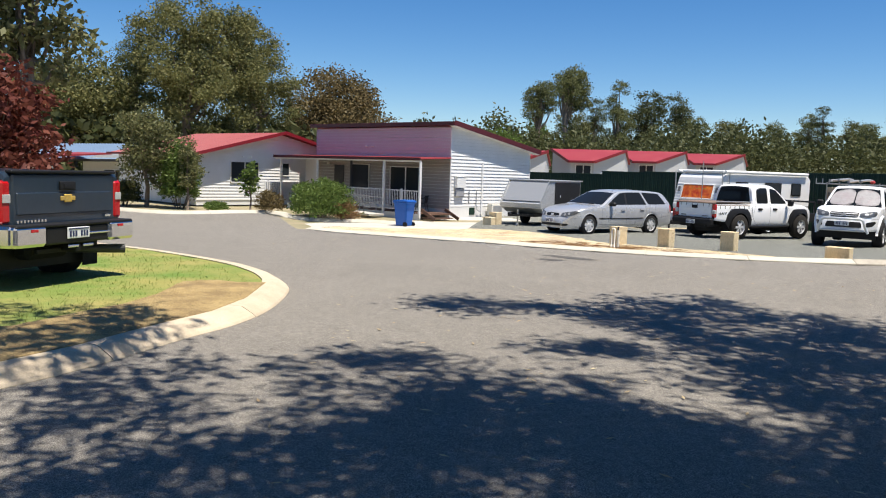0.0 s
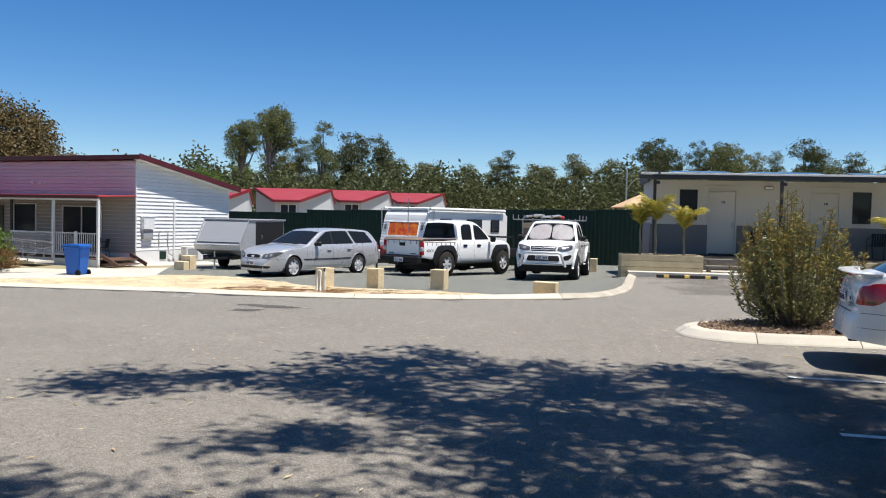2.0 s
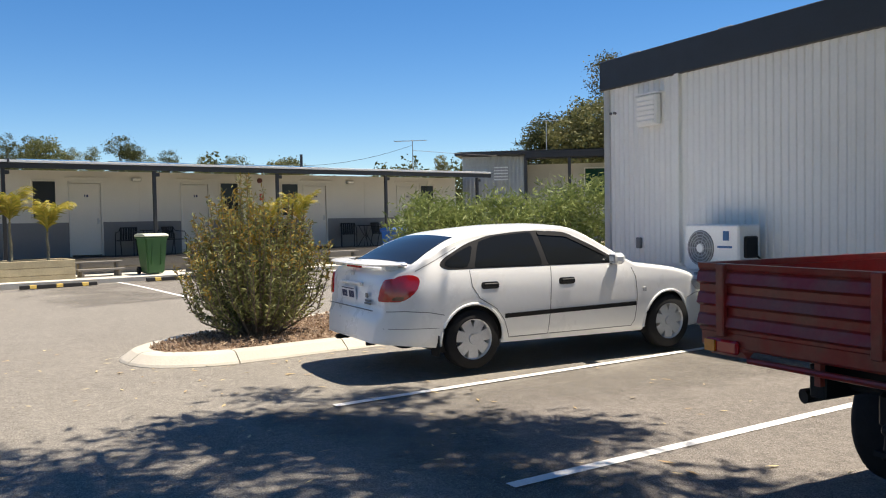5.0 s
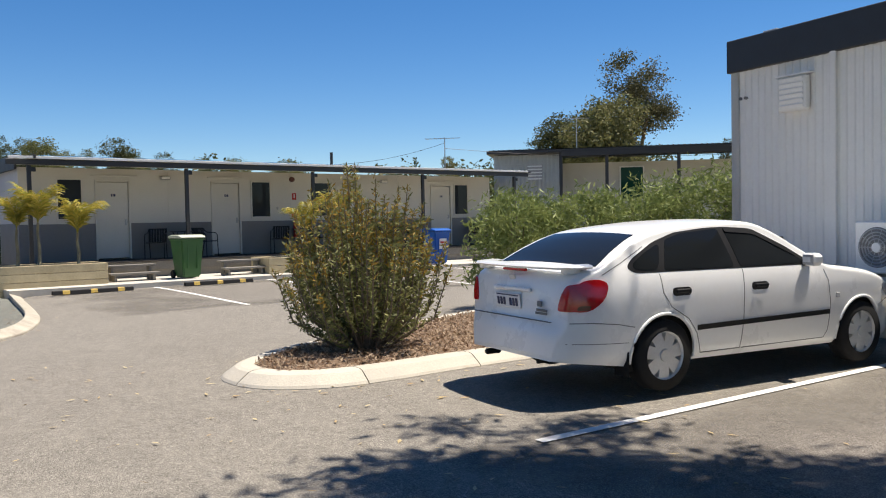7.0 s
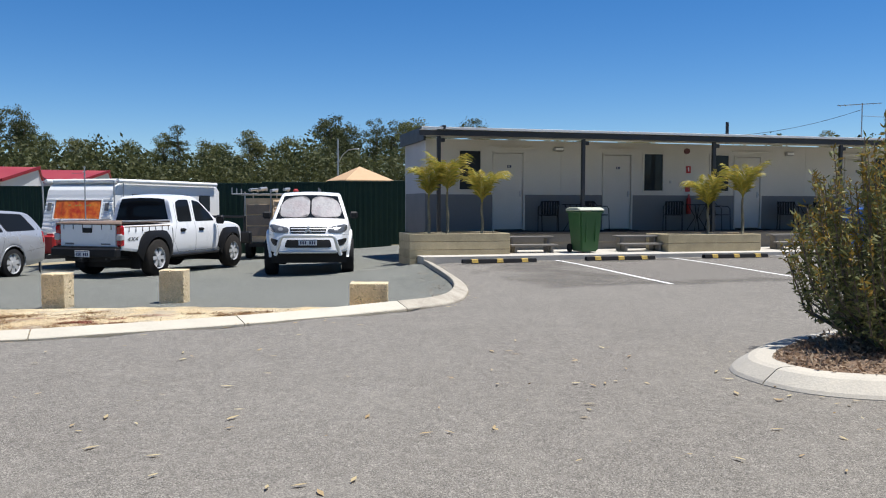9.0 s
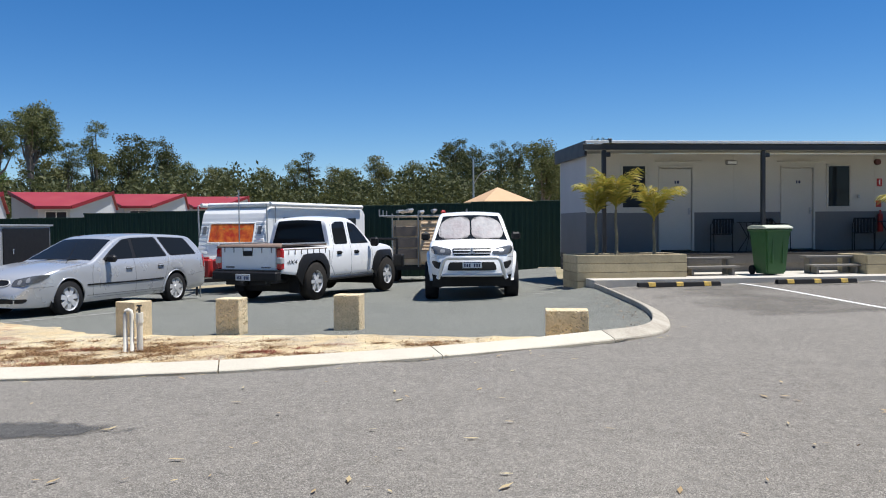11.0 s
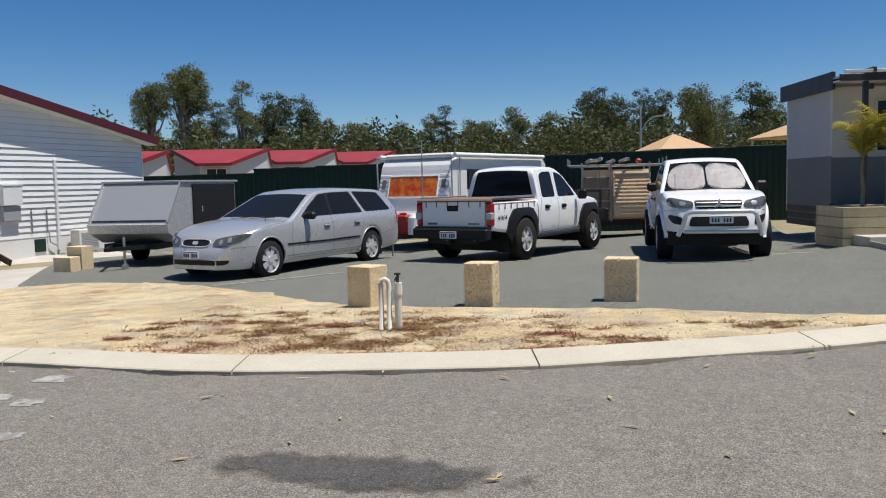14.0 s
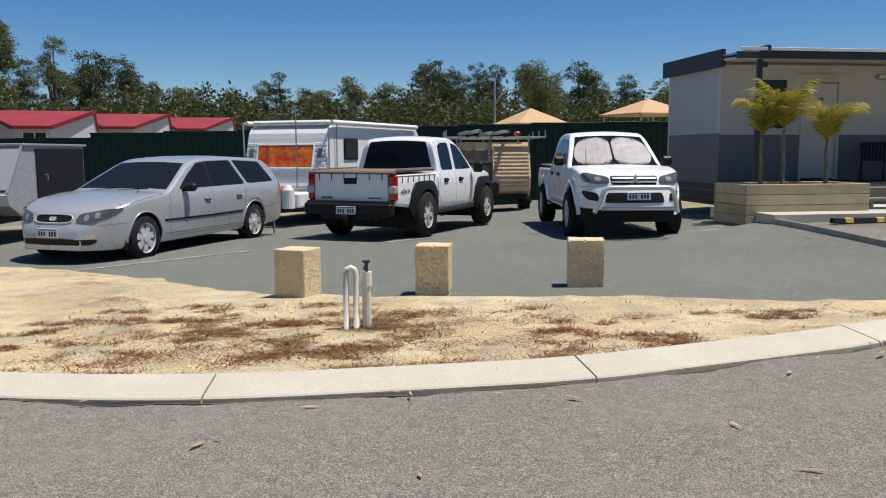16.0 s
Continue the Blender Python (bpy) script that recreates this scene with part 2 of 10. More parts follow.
M_FENCE = material("dark_green_steel_fence", (0.009, 0.030, 0.019), 0.55, spec=0.25, spread=0.1, scale=1.5, fine=30, bump=0.03, second=(0.016, 0.04, 0.028))
M_GALV = material("galvanised_steel", (0.42, 0.43, 0.43), 0.42, metal=0.8, spread=0.06, scale=4, fine=30, bump=0.04)
M_LIME = material("limestone", (0.72, 0.59, 0.38), 0.95, spread=0.14, scale=5, fine=45, bump=0.7, dist=0.015, second=(0.56, 0.44, 0.27), mix=0.6, rand=0.06)
M_TIMBER = material("weathered_sleeper", (0.46, 0.385, 0.24), 0.85, spread=0.10, scale=3, fine=30, bump=0.3, second=(0.33, 0.28, 0.175), mix=0.7, rand=0.10)
M_GREYTIM = material("grey_timber", (0.21, 0.195, 0.172), 0.85, spread=0.1, scale=4, fine=40, bump=0.3, rand=0.1)
M_BLACK = material("black_rubber", (0.014, 0.014, 0.015), 0.8, spec=0.25, spread=0.15, scale=10, fine=80, bump=0.2)
M_BLKPL = material("black_plastic", (0.014, 0.014, 0.015), 0.5, spec=0.25, spread=0.1, scale=8, fine=60, bump=0.08)
M_YELLOW = material("yellow_paint", (0.62, 0.40, 0.05), 0.7, spread=0.12, scale=14, fine=50, bump=0.1, second=(0.26, 0.20, 0.09), mix=0.8)
M_WHITECAR = material("white_car_paint", (0.86, 0.86, 0.85), 0.28, spread=0.01, scale=2, fine=20, bump=0.0, coat=0.6, rough_var=0.04)
M_SILVER = material("silver_car_paint", (0.50, 0.51, 0.525), 0.28, metal=0.35, spread=0.02, scale=2, fine=200, bump=0.0, coat=0.7, rough_var=0.04)
M_NAVY = material("slate_blue_car_paint", (0.022, 0.038, 0.060), 0.3, metal=0.2, spread=0.05, scale=2, fine=20, bump=0.0, coat=0.6, rough_var=0.04)
M_TRAYRED = material("red_tray_paint", (0.25, 0.016, 0.013), 0.32, spec=0.45, spread=0.12, scale=4, fine=35, bump=0.06, second=(0.20, 0.07, 0.045), mix=0.8, ramp=(0.45, 0.65))
M_CHROME = material("chrome", (0.78, 0.78, 0.78), 0.12, metal=1.0, spread=0.02, bump=0.0, rough_var=0.03)
M_ALLOY = material("alloy_wheel", (0.60, 0.605, 0.61), 0.38, metal=0.25, spread=0.05, bump=0.0)
M_ALUM = material("bare_aluminium", (0.40, 0.41, 0.415), 0.42, metal=0.4, spread=0.04, scale=2, fine=30, bump=0.02)
M_TREAD = material("chequer_plate", (0.60, 0.61, 0.615), 0.36, metal=0.35, spread=0.30, scale=20, fine=55, bump=0.9, dist=0.01)
M_CARGLASS = glass("tinted_car_glass", (0.012, 0.014, 0.016), 0.03)
M_WINGLASS = glass("window_glass", (0.03, 0.036, 0.042), 0.04)
M_TAIL = material("red_lamp_lens", (0.46, 0.008, 0.012), 0.12, spread=0.08, scale=30, fine=60, bump=0.05, coat=0.5)
M_AMBER = material("amber_lens", (0.75, 0.22, 0.01), 0.15, spread=0.05, bump=0.05, coat=0.5)
M_LENS = material("clear_lamp_lens", (0.50, 0.50, 0.50), 0.14, metal=0.05, spread=0.15, scale=25, fine=60, bump=0.1, coat=0.8)
M_PLATE = material("plate_white", (0.72, 0.73, 0.75), 0.4, spread=0.03, bump=0.0)
M_INK = material("dark_ink", (0.02, 0.03, 0.09), 0.5, spread=0.03, bump=0.0)
M_GREENBIN = material("green_bin_plastic", (0.035, 0.115, 0.03), 0.5, spread=0.06, scale=3, fine=40, bump=0.05)
M_BINLID = material("pale_bin_lid", (0.52, 0.55, 0.44), 0.5, spread=0.06, scale=3, fine=40, bump=0.05)
M_BLUEBIN = material("blue_bin_plastic", (0.005, 0.10, 0.42), 0.45, spread=0.06, scale=3, fine=40, bump=0.05)
M_WHITEPL = material("white_plastic", (0.80, 0.80, 0.78), 0.5, spread=0.03, scale=3, fine=40, bump=0.04)
M_PIPE = material("cream_pvc", (0.74, 0.71, 0.62), 0.45, spread=0.04, scale=5, fine=50, bump=0.05)
M_BARK = material("grey_bark", (0.23, 0.18, 0.135), 0.95, spread=0.2, scale=5, fine=25, bump=0.8, dist=0.03, second=(0.13, 0.10, 0.08), mix=0.8)
M_WOODBROWN = material("brown_decking", (0.14, 0.075, 0.05), 0.7, spread=0.12, scale=5, fine=50, bump=0.2, rand=0.1)


def leaf(name, colour, second, rough=0.55):
    """Leaves, with a shade of their own for every leaf clump."""
    m = bpy.data.materials.new(name)
    m.use_nodes = True
    nt = m.node_tree
    N, L = nt.nodes, nt.links
    b = N["Principled BSDF"]
    ge = N.new("ShaderNodeNewGeometry")
    mx = N.new("ShaderNodeMix")
    mx.data_type = "RGBA"
    mx.inputs["A"].default_value, mx.inputs["B"].default_value = (*colour, 1), (*second, 1)
    L.new(ge.outputs["Random Per Island"], mx.inputs["Factor"])
    L.new(mx.outputs["Result"], b.inputs["Base Color"])
    b.inputs["Roughness"].default_value = rough
    b.inputs["Specular IOR Level"].default_value = 0.2
    tr = N.new("ShaderNodeBsdfTranslucent")
    L.new(mx.outputs["Result"], tr.inputs["Color"])
    ms = N.new("ShaderNodeMixShader")
    ms.inputs[0].default_value = 0.3
    L.new(b.outputs[0], ms.inputs[1])
    L.new(tr.outputs[0], ms.inputs[2])
    L.new(ms.outputs[0], N["Material Output"].inputs["Surface"])
    return m


L_GUM = leaf("gum_leaves", (0.085, 0.105, 0.034), (0.20, 0.20, 0.085))
L_GUM2 = leaf("olive_gum_leaves", (0.105, 0.118, 0.042), (0.225, 0.215, 0.098))
L_DARK = leaf("dark_gum_leaves", (0.05, 0.064, 0.023), (0.115, 0.12, 0.05))
L_SUNGUM = leaf("sunlit_gum_leaves", (0.095, 0.105, 0.036), (0.235, 0.225, 0.09))
L_BROWN = leaf("bronze_leaves", (0.115, 0.088, 0.036), (0.2, 0.15, 0.07))
L_RED = leaf("red_brown_leaves", (0.10, 0.022, 0.018), (0.20, 0.065, 0.04))
L_BUSH = leaf("bright_shrub_leaves", (0.075, 0.125, 0.022), (0.155, 0.21, 0.055))
L_GREY = leaf("grey_green_shrub_leaves", (0.165, 0.215, 0.06), (0.32, 0.36, 0.135))
L_BANK = leaf("banksia_leaves", (0.11, 0.13, 0.05), (0.33, 0.32, 0.125))
L_TIP = leaf("yellow_bronze_tips", (0.30, 0.21, 0.035), (0.38, 0.24, 0.06))
L_PALM = leaf("yellow_green_fronds", (0.20, 0.215, 0.035), (0.50, 0.38, 0.07), 0.45)
L_GRASS = leaf("grass_blades", (0.10, 0.19, 0.03), (0.26, 0.27, 0.07))
L_STRAW = leaf("dry_weeds", (0.42, 0.26, 0.12), (0.12, 0.06, 0.03))
L_LITTER = leaf("fallen_leaves", (0.62, 0.52, 0.30), (0.42, 0.28, 0.14))
L_REDWEED = leaf("reddish_dry_weeds", (0.24, 0.05, 0.035), (0.30, 0.14, 0.08))


# ---- building helpers ----
def part(name, bm, mat, parent=None, label="", smooth=False):
    me = bpy.data.meshes.new(name)
    bm.to_mesh(me)
    bm.free()
    for one in (mat if isinstance(mat, (list, tuple)) else [mat]):
        me.materials.append(one)
    if smooth:
        for p in me.polygons:
            p.use_smooth = True
    ob = new(name, me)
    if parent:
        ob.parent = parent
    if label:
        ob["label"] = label
    return ob


def thing(name, m, label, category, group="", kind=""):
    e = new(name)
    e.empty_display_size = 0.2
    e.matrix_world = m
    return tagged(e, label, category, group, kind)


def B():
    return bmesh.new()


def box(bm, cx, cy, cz, sx, sy, sz, rot=None, bevel=0.0, mi=0):
    """A box by its middle and sizes, its edges rounded."""
    r = bmesh.ops.create_cube(bm, size=1.0)
    vs = r["verts"]
    m = Matrix.Translation((cx, cy, cz)) @ (rot or Matrix()) @ Matrix.Diagonal((sx, sy, sz, 1))
    bmesh.ops.transform(bm, matrix=m, verts=vs)
    fs = {f for v in vs for f in v.link_faces}
    for f in fs:
        f.material_index = mi
    if bevel:
        es = {e for v in vs for e in v.link_edges}
        bmesh.ops.bevel(bm, geom=list(es), offset=bevel, segments=1, affect="EDGES", profile=0.7)
    return vs


def cyl(bm, a, b, r1, r2=None, seg=12, mi=0, caps=True):
    """A tapered rod from a to b."""
    a, b = Vector(a), Vector(b)
    d = b - a
    r = bmesh.ops.create_cone(bm, cap_ends=caps, segments=seg, radius1=r1, radius2=r1 if r2 is None else r2, depth=d.length)
    q = d.to_track_quat("Z", "Y").to_matrix().to_4x4()
    bmesh.ops.transform(bm, matrix=Matrix.Translation((a + b) / 2) @ q, verts=r["verts"])
    for f in {f for v in r["verts"] for f in v.link_faces}:
        f.material_index = mi
    return r["verts"]


def tube(bm, pts, r, seg=8, mi=0):
    """A bent pipe through the points, with rounded joints."""
    rings = []
    pts = [Vector(p) for p in pts]
    up = Vector((0.0, 0.0, 1.0))
    for i, p in enumerate(pts):
        d = (pts[min(i + 1, len(pts) - 1)] - pts[max(i - 1, 0)]).normalized()
        ref = up if abs(d.dot(up)) < 0.95 else Vector((1.0, 0, 0))
        s = d.cross(ref).normalized()
        t = s.cross(d)
        rr = r[i] if isinstance(r, (list, tuple)) else r
        rings.append([bm.verts.new(p + rr * (math.cos(2 * math.pi * k / seg) * s + math.sin(2 * math.pi * k / seg) * t)) for k in range(seg)])
    for a, b in zip(rings, rings[1:]):
        for k in range(seg):
            f = bm.faces.new((a[k], a[(k + 1) % seg], b[(k + 1) % seg], b[k]))
            f.material_index = mi
    for ring, flip in ((rings[0], True), (rings[-1], False)):
        f = bm.faces.new(ring[::-1] if not flip else ring)
        f.material_index = mi
    return rings


def prism(bm, poly, axis, lo, hi, mi=0):
    """A flat outline pushed along an axis ('x', 'y' or 'z') from lo to hi."""
    def at(p, h):
        return {"x": (h, p[0], p[1]), "y": (p[0], h, p[1]), "z": (p[0], p[1], h)}[axis]
    a = [bm.verts.new(at(p, lo)) for p in poly]
    b = [bm.verts.new(at(p, hi)) for p in poly]
    fs = [bm.faces.new(a), bm.faces.new(b)]
    n = len(poly)
    for i in range(n):
        fs.append(bm.faces.new((a[i], a[(i + 1) % n], b[(i + 1) % n], b[i])))
    for f in fs:
        f.material_index = mi
    bmesh.ops.recalc_face_normals(bm, faces=fs)
    return a + b


def drape(name, poly, mat, lift, step=1.0, wobble=0.0, parent=None):
    """A patch of ground inside an outline, laid on the terrain."""
    bm = B()
    f = bm.faces.new([bm.verts.new((x, y, 0)) for x, y in poly])
    if f.normal.z < 0:
        f.normal_flip()
    xs, ys = [p[0] for p in poly], [p[1] for p in poly]
    for axis, lo, hi in ((0, min(xs), max(xs)), (1, min(ys), max(ys))):
        k = math.floor(lo / step) * step + step
        while k < hi:
            co, no = [0, 0, 0], [0, 0, 0]
            co[axis], no[axis] = k, 1
            bmesh.ops.bisect_plane(bm, geom=bm.verts[:] + bm.edges[:] + bm.faces[:], plane_co=co, plane_no=no)
            k += step
    for v in bm.verts:
        v.co.z = gz(v.co.x, v.co.y) + lift
        if wobble and not v.is_boundary:
            v.co.z += wobble * (noise.noise(Vector((v.co.x * 1.7, v.co.y * 1.7, 3))) + 0.5)
    bm.normal_update()
    for f in bm.faces:
        if f.normal.z < 0:
            f.normal_flip()
    if lift > 0:
        rim = bmesh.ops.extrude_edge_only(bm, edges=[e for e in bm.edges if e.is_boundary])["geom"]
        for v in rim:
            if isinstance(v, bmesh.types.BMVert):
                v.co.z -= lift + 0.015
    return part(name, bm, mat, parent)


def curve_points(pts, step):
    """A smooth line (Catmull-Rom) through the points, at even steps."""
    P = [Vector((*p, 0)) for p in pts]
    fine = []
    for i in range(len(P) - 1):
        a, b, c, d = P[max(i - 1, 0)], P[i], P[i + 1], P[min(i + 2, len(P) - 1)]
        for k in range(24):
            t = k / 24
            fine.append(0.5 * (2 * b + (c - a) * t + (2 * a - 5 * b + 4 * c - d) * t * t + (3 * b - a - 3 * c + d) * t ** 3))
    fine.append(P[-1])
    out, left = [fine[0]], 0.0
    for a, b in zip(fine, fine[1:]):
        d = (b - a).length
        while left + d >= step:
            a = a + (b - a) * ((step - left) / d)
            d = (b - a).length
            out.append(a)
            left = 0.0
        left += d
    if left > step * 0.3:
        out.append(fine[-1])
    return [(p.x, p.y) for p in out]

# ---- ground ----
def make_ground():
    cuts = [-900, -500, -300, -200, -140, -100] + [-80 + 4 * i for i in range(30)] + [45, 60, 90, 140, 250, 500, 900]
    bm = B()
    grid = [[bm.verts.new((x, y, gz(x, y) - 0.05)) for y in cuts] for x in cuts]
    for i in range(len(cuts) - 1):
        for j in range(len(cuts) - 1):
            bm.faces.new((grid[i][j], grid[i + 1][j], grid[i + 1][j + 1], grid[i][j + 1]))
    return tagged(part("ground", bm, M_DIRT), "dry sandy ground with sparse grass", "ground", kind="structure")


make_ground()
ROAD = [(14, -12), (14, 9), (9.5, 13), (4.9, 11.6), (8, 16), (2, 34), (-12.9, 21), (-13.5, 19.6), (-22.5, 9), (-21.44, 8.03), (-23.41, 4.41),
        (-24.76, 1.37), (-27.87, -0.23), (-26.48, -3.06), (-27.7, -5.37), (-43.58, -14.38), (-20, -14), (0, -12)]
tagged(drape("road", ROAD, M_ROAD, 0.0, 0.8), "sun-bleached grey asphalt driveway with scattered leaves", "road", kind="structure")

LOT = LOT_EDGE[4:-1] + [(-12.6, 19.4), (-14.6, 21.2), (-20.5, 30.5), (-34.5, 20.5), (-31.2, 9.3), (-28.2, 9.6), (-23.8, 7.9), (-21, 6.6)]


def inset(line, d):
    """The line moved to its left by d."""
    out = []
    for i, p in enumerate(line):
        a, b = Vector(line[max(i - 1, 0)]), Vector(line[min(i + 1, len(line) - 1)])
        t = (b - a).normalized()
        out.append((p[0] - t.y * d, p[1] + t.x * d))
    return out


LOT_IN = inset(LOT_EDGE, 0.2)
tagged(drape("car_park_surface", LOT_IN[4:] + LOT[14:], M_LOT, 0.035, 0.8), "worn blue-grey asphalt car park", "pavement", kind="structure")
VERGE = [(-21.12, 1.59), (-20.5, 5.4), (-20.5, 6.66), (-20.1, 7.4), (-19.2, 8.0), (-18.1, 8.36), (-16.9, 8.45), (-15.9, 8.5), (-14.6, 8.3), (-13.3, 8.45), (-11.8, 9.1), (-10.4, 9.85), (-9.2, 10.3),
         (-8.6, 10.8), (-8.05, 11.7), (-8.6, 13.3), (-10.4, 15.6), (-12.3, 18.0)]
BACK = [(x + 0.09 * noise.noise(Vector((x * 3, y * 3, 0))), y + 0.12 * noise.noise(Vector((x * 2.6, y * 2.6, 7)))) for x, y in curve_points(VERGE[:14], 0.16)]
tagged(drape("sandy_verge", LOT_IN[:13] + BACK[::-1], M_SAND, 0.052, 0.5, 0.03), "bare yellow sand verge with dried weeds", "verge", kind="structure")


def kerb(name, line, label, piece=2.3, width=0.32, height=0.12, gap=0.012, flip=False, lift=0.0, mat=None, apron=False, first=0):
    """A mountable concrete kerb in cast lengths, along the foot of its outer face."""
    host = thing(name, Matrix(), label, "kerb", kind="structure")
    pts = curve_points(line, 0.12 if piece < 3 else 0.3)
    per = max(2, round(piece / (0.12 if piece < 3 else 0.3)))
    side = -1 if flip else 1
    profile = [(0, -0.08), (0.0, 0.006), (0.02, 0.03), (width * 0.42, height - 0.012), (width * 0.58, height), (width, height), (width, -0.08)]
    if apron:          # a flat sloping apron with a low lip at its foot
        profile = [(0, -0.08), (0.0, 0.004), (0.012, 0.014), (0.06, 0.024), (width * 0.86, height - 0.004), (width * 0.95, height), (width, height - 0.006), (width, -0.08)]
    i = 0
    while i < len(pts) - 1:
        step = first if first and not i else per
        run = pts[i:i + step + 1]
        if len(run) < 2:
            break
        bm = B()
        rings = []
        for k, p in enumerate(run):
            g0 = i + k
            a, b = Vector(pts[max(g0 - 1, 0)]), Vector(pts[min(g0 + 1, len(pts) - 1)])
            t = (b - a).normalized()
            n = Vector((-t.y, t.x)) * side
            q = Vector(p)
            if k == 0:
                q = q + t * gap / 2
            if k == len(run) - 1:
                q = q - t * gap / 2
            slim = 1 - 0.28 * sm((q.y - 9.4) / 1.4) if apron else 1.0
            rings.append([bm.verts.new((q.x + n.x * w * slim, q.y + n.y * w * slim, gz(q.x, q.y) + (h if h < 0.005 or not apron else h * (1 + 0.5 * sm((q.y - 9.2) / 1.6))) + lift)) for w, h in profile])
        for a, b in zip(rings, rings[1:]):
            for k in range(len(profile) - 1):
                bm.faces.new((a[k], a[k + 1], b[k + 1], b[k]))
        bm.faces.new(rings[0])
        bm.faces.new(rings[-1])
        bmesh.ops.recalc_face_normals(bm, faces=bm.faces[:])
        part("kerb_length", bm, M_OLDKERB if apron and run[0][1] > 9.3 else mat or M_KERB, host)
        i += step
    return host


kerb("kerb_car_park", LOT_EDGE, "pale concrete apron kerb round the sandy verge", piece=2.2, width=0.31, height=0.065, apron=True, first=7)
def foot_crack():
    """Dirt in the broken joint between the road and the kerb."""
    bm = B()
    prev = None
    for x, y in curve_points(LOT_EDGE[1:14], 0.05):
        n = noise.noise(Vector((x * 2.2, y * 2.2, 1.0))) + 0.6 * noise.noise(Vector((x * 11, y * 11, 5.0)))
        w = max(0.004, 0.018 + 0.028 * n)
        row = [bm.verts.new((x + dx, y + dy, gz(x, y) + 0.008)) for dx, dy in ((0.004, -0.006), (w * 0.5, -w * 0.86))]
        if prev:
            f = bm.faces.new((prev[0], row[0], row[1], prev[1]))
            f.normal_update()
            if f.normal.z < 0:
                f.normal_flip()
        prev = row
    tagged(part("kerb_joint", bm, M_JOINT), "dark dirt in the broken joint along the kerb", "joint", kind="structure")


M_JOINT = material("joint_dirt", (0.07, 0.055, 0.042), 0.95, spread=0.4, scale=9, fine=60, bump=0.6, second=(0.16, 0.13, 0.095), mix=0.9)
foot_crack()
LAWN_EDGE = [(0.9, -4.8), (0.11, -3.85), (-0.58, -3.25), (-1.45, -2.65), (-2.18, -2.1), (-3.09, -1.68), (-4.39, -1.35), (-5.2, -1.33), (-6.02, -1.48), (-7.03, -1.85), (-8.41, -2.65), (-9.75, -3.6), (-14, -7), (-18, -10.5)]
kerb("kerb_lawn", LAWN_EDGE, "cream concrete kerb curving round the lawn", width=0.36, mat=M_TANKERB)
LAWN = inset(LAWN_EDGE, 0.28)[::-1] + [(1.2, -9), (-6, -14), (-16, -14)]
tagged(drape("lawn", LAWN, M_LAWN, 0.10, 0.5, 0.02), "patchy green and straw-coloured lawn in dappled shade", "lawn", kind="structure")
BARE = inset(LAWN_EDGE, 0.30)[:7] + inset(LAWN_EDGE, 1.35)[6:0:-1] + [(-1.1, -5.9)]
tagged(drape("lawn_edge", BARE, M_STRAW, 0.125, 0.25, 0.03), "bare straw and brown soil along the lawn kerb", "lawn", kind="structure")
ISLAND_EDGE = [(5.6, 13.6), (4.2, 13.3), (2.9, 12.6), (1.2, 11.1), (-0.2, 9.87), (-0.9, 9.2), (-1.4, 8.68), (-1.85, 8.32), (-2.4, 8.2), (-2.85, 8.4), (-3.14, 8.85),
               (-3.1, 9.7), (-2.75, 10.7), (-2.1, 12.0), (-1.45, 13.4), (-0.6, 14.7), (0.6, 16.2), (2.4, 18.0), (4.6, 20.0)]
kerb("kerb_island", ISLAND_EDGE[::-1], "pale concrete kerb round the mulched garden island", piece=1.3, mat=M_GREYKERB)
tagged(drape("mulch_bed", inset(ISLAND_EDGE[::-1], 0.27) + [(6.2, 13.6)], M_MULCH, 0.085, 0.35, 0.05), "brown bark mulch bed in the island", "mulch", kind="structure")
HOUSE_EDGE = [(-22.91, 5.48), (-23.07, 4.32), (-24.17, 3.33), (-24.68, 1.46), (-27.61, -0.14), (-26.22, -3.24), (-27.44, -5.28), (-31.21, -7.84), (-38.27, -11.73)]
kerb("kerb_house", HOUSE_EDGE, "pale concrete kerb before the garden beds", piece=5, flip=True)


def line(name, a, b, width=0.09, parent=None, lift=0.010, mat=None):
    """A painted line lying on the asphalt."""
    a, b = Vector(a), Vector(b)
    t = (b - a).normalized()
    n = Vector((-t.y, t.x)) * width / 2
    bm = B()
    steps = max(2, int((b - a).length / 0.4))
    prev = None
    for i in range(steps + 1):
        p = a + (b - a) * i / steps
        row = [bm.verts.new((*(p + k * n), gz(p.x, p.y) + lift)) for k in (-1, 1)]
        if prev:
            bm.faces.new((prev[0], row[0], row[1], prev[1]))
        prev = row
    bm.normal_update()
    for f in bm.faces:
        if f.normal.z < 0:
            f.normal_flip()
    return tagged(part(name, bm, mat or M_LINE, parent), "worn white parking bay line", "bay line", "bay lines", kind="structure")


def mp(s, n):
    """A place by the motel: s along its front, n out from its posts."""
    return (-12.13 + 0.70 * s + 0.714 * n, 19.14 + 0.714 * s - 0.70 * n)


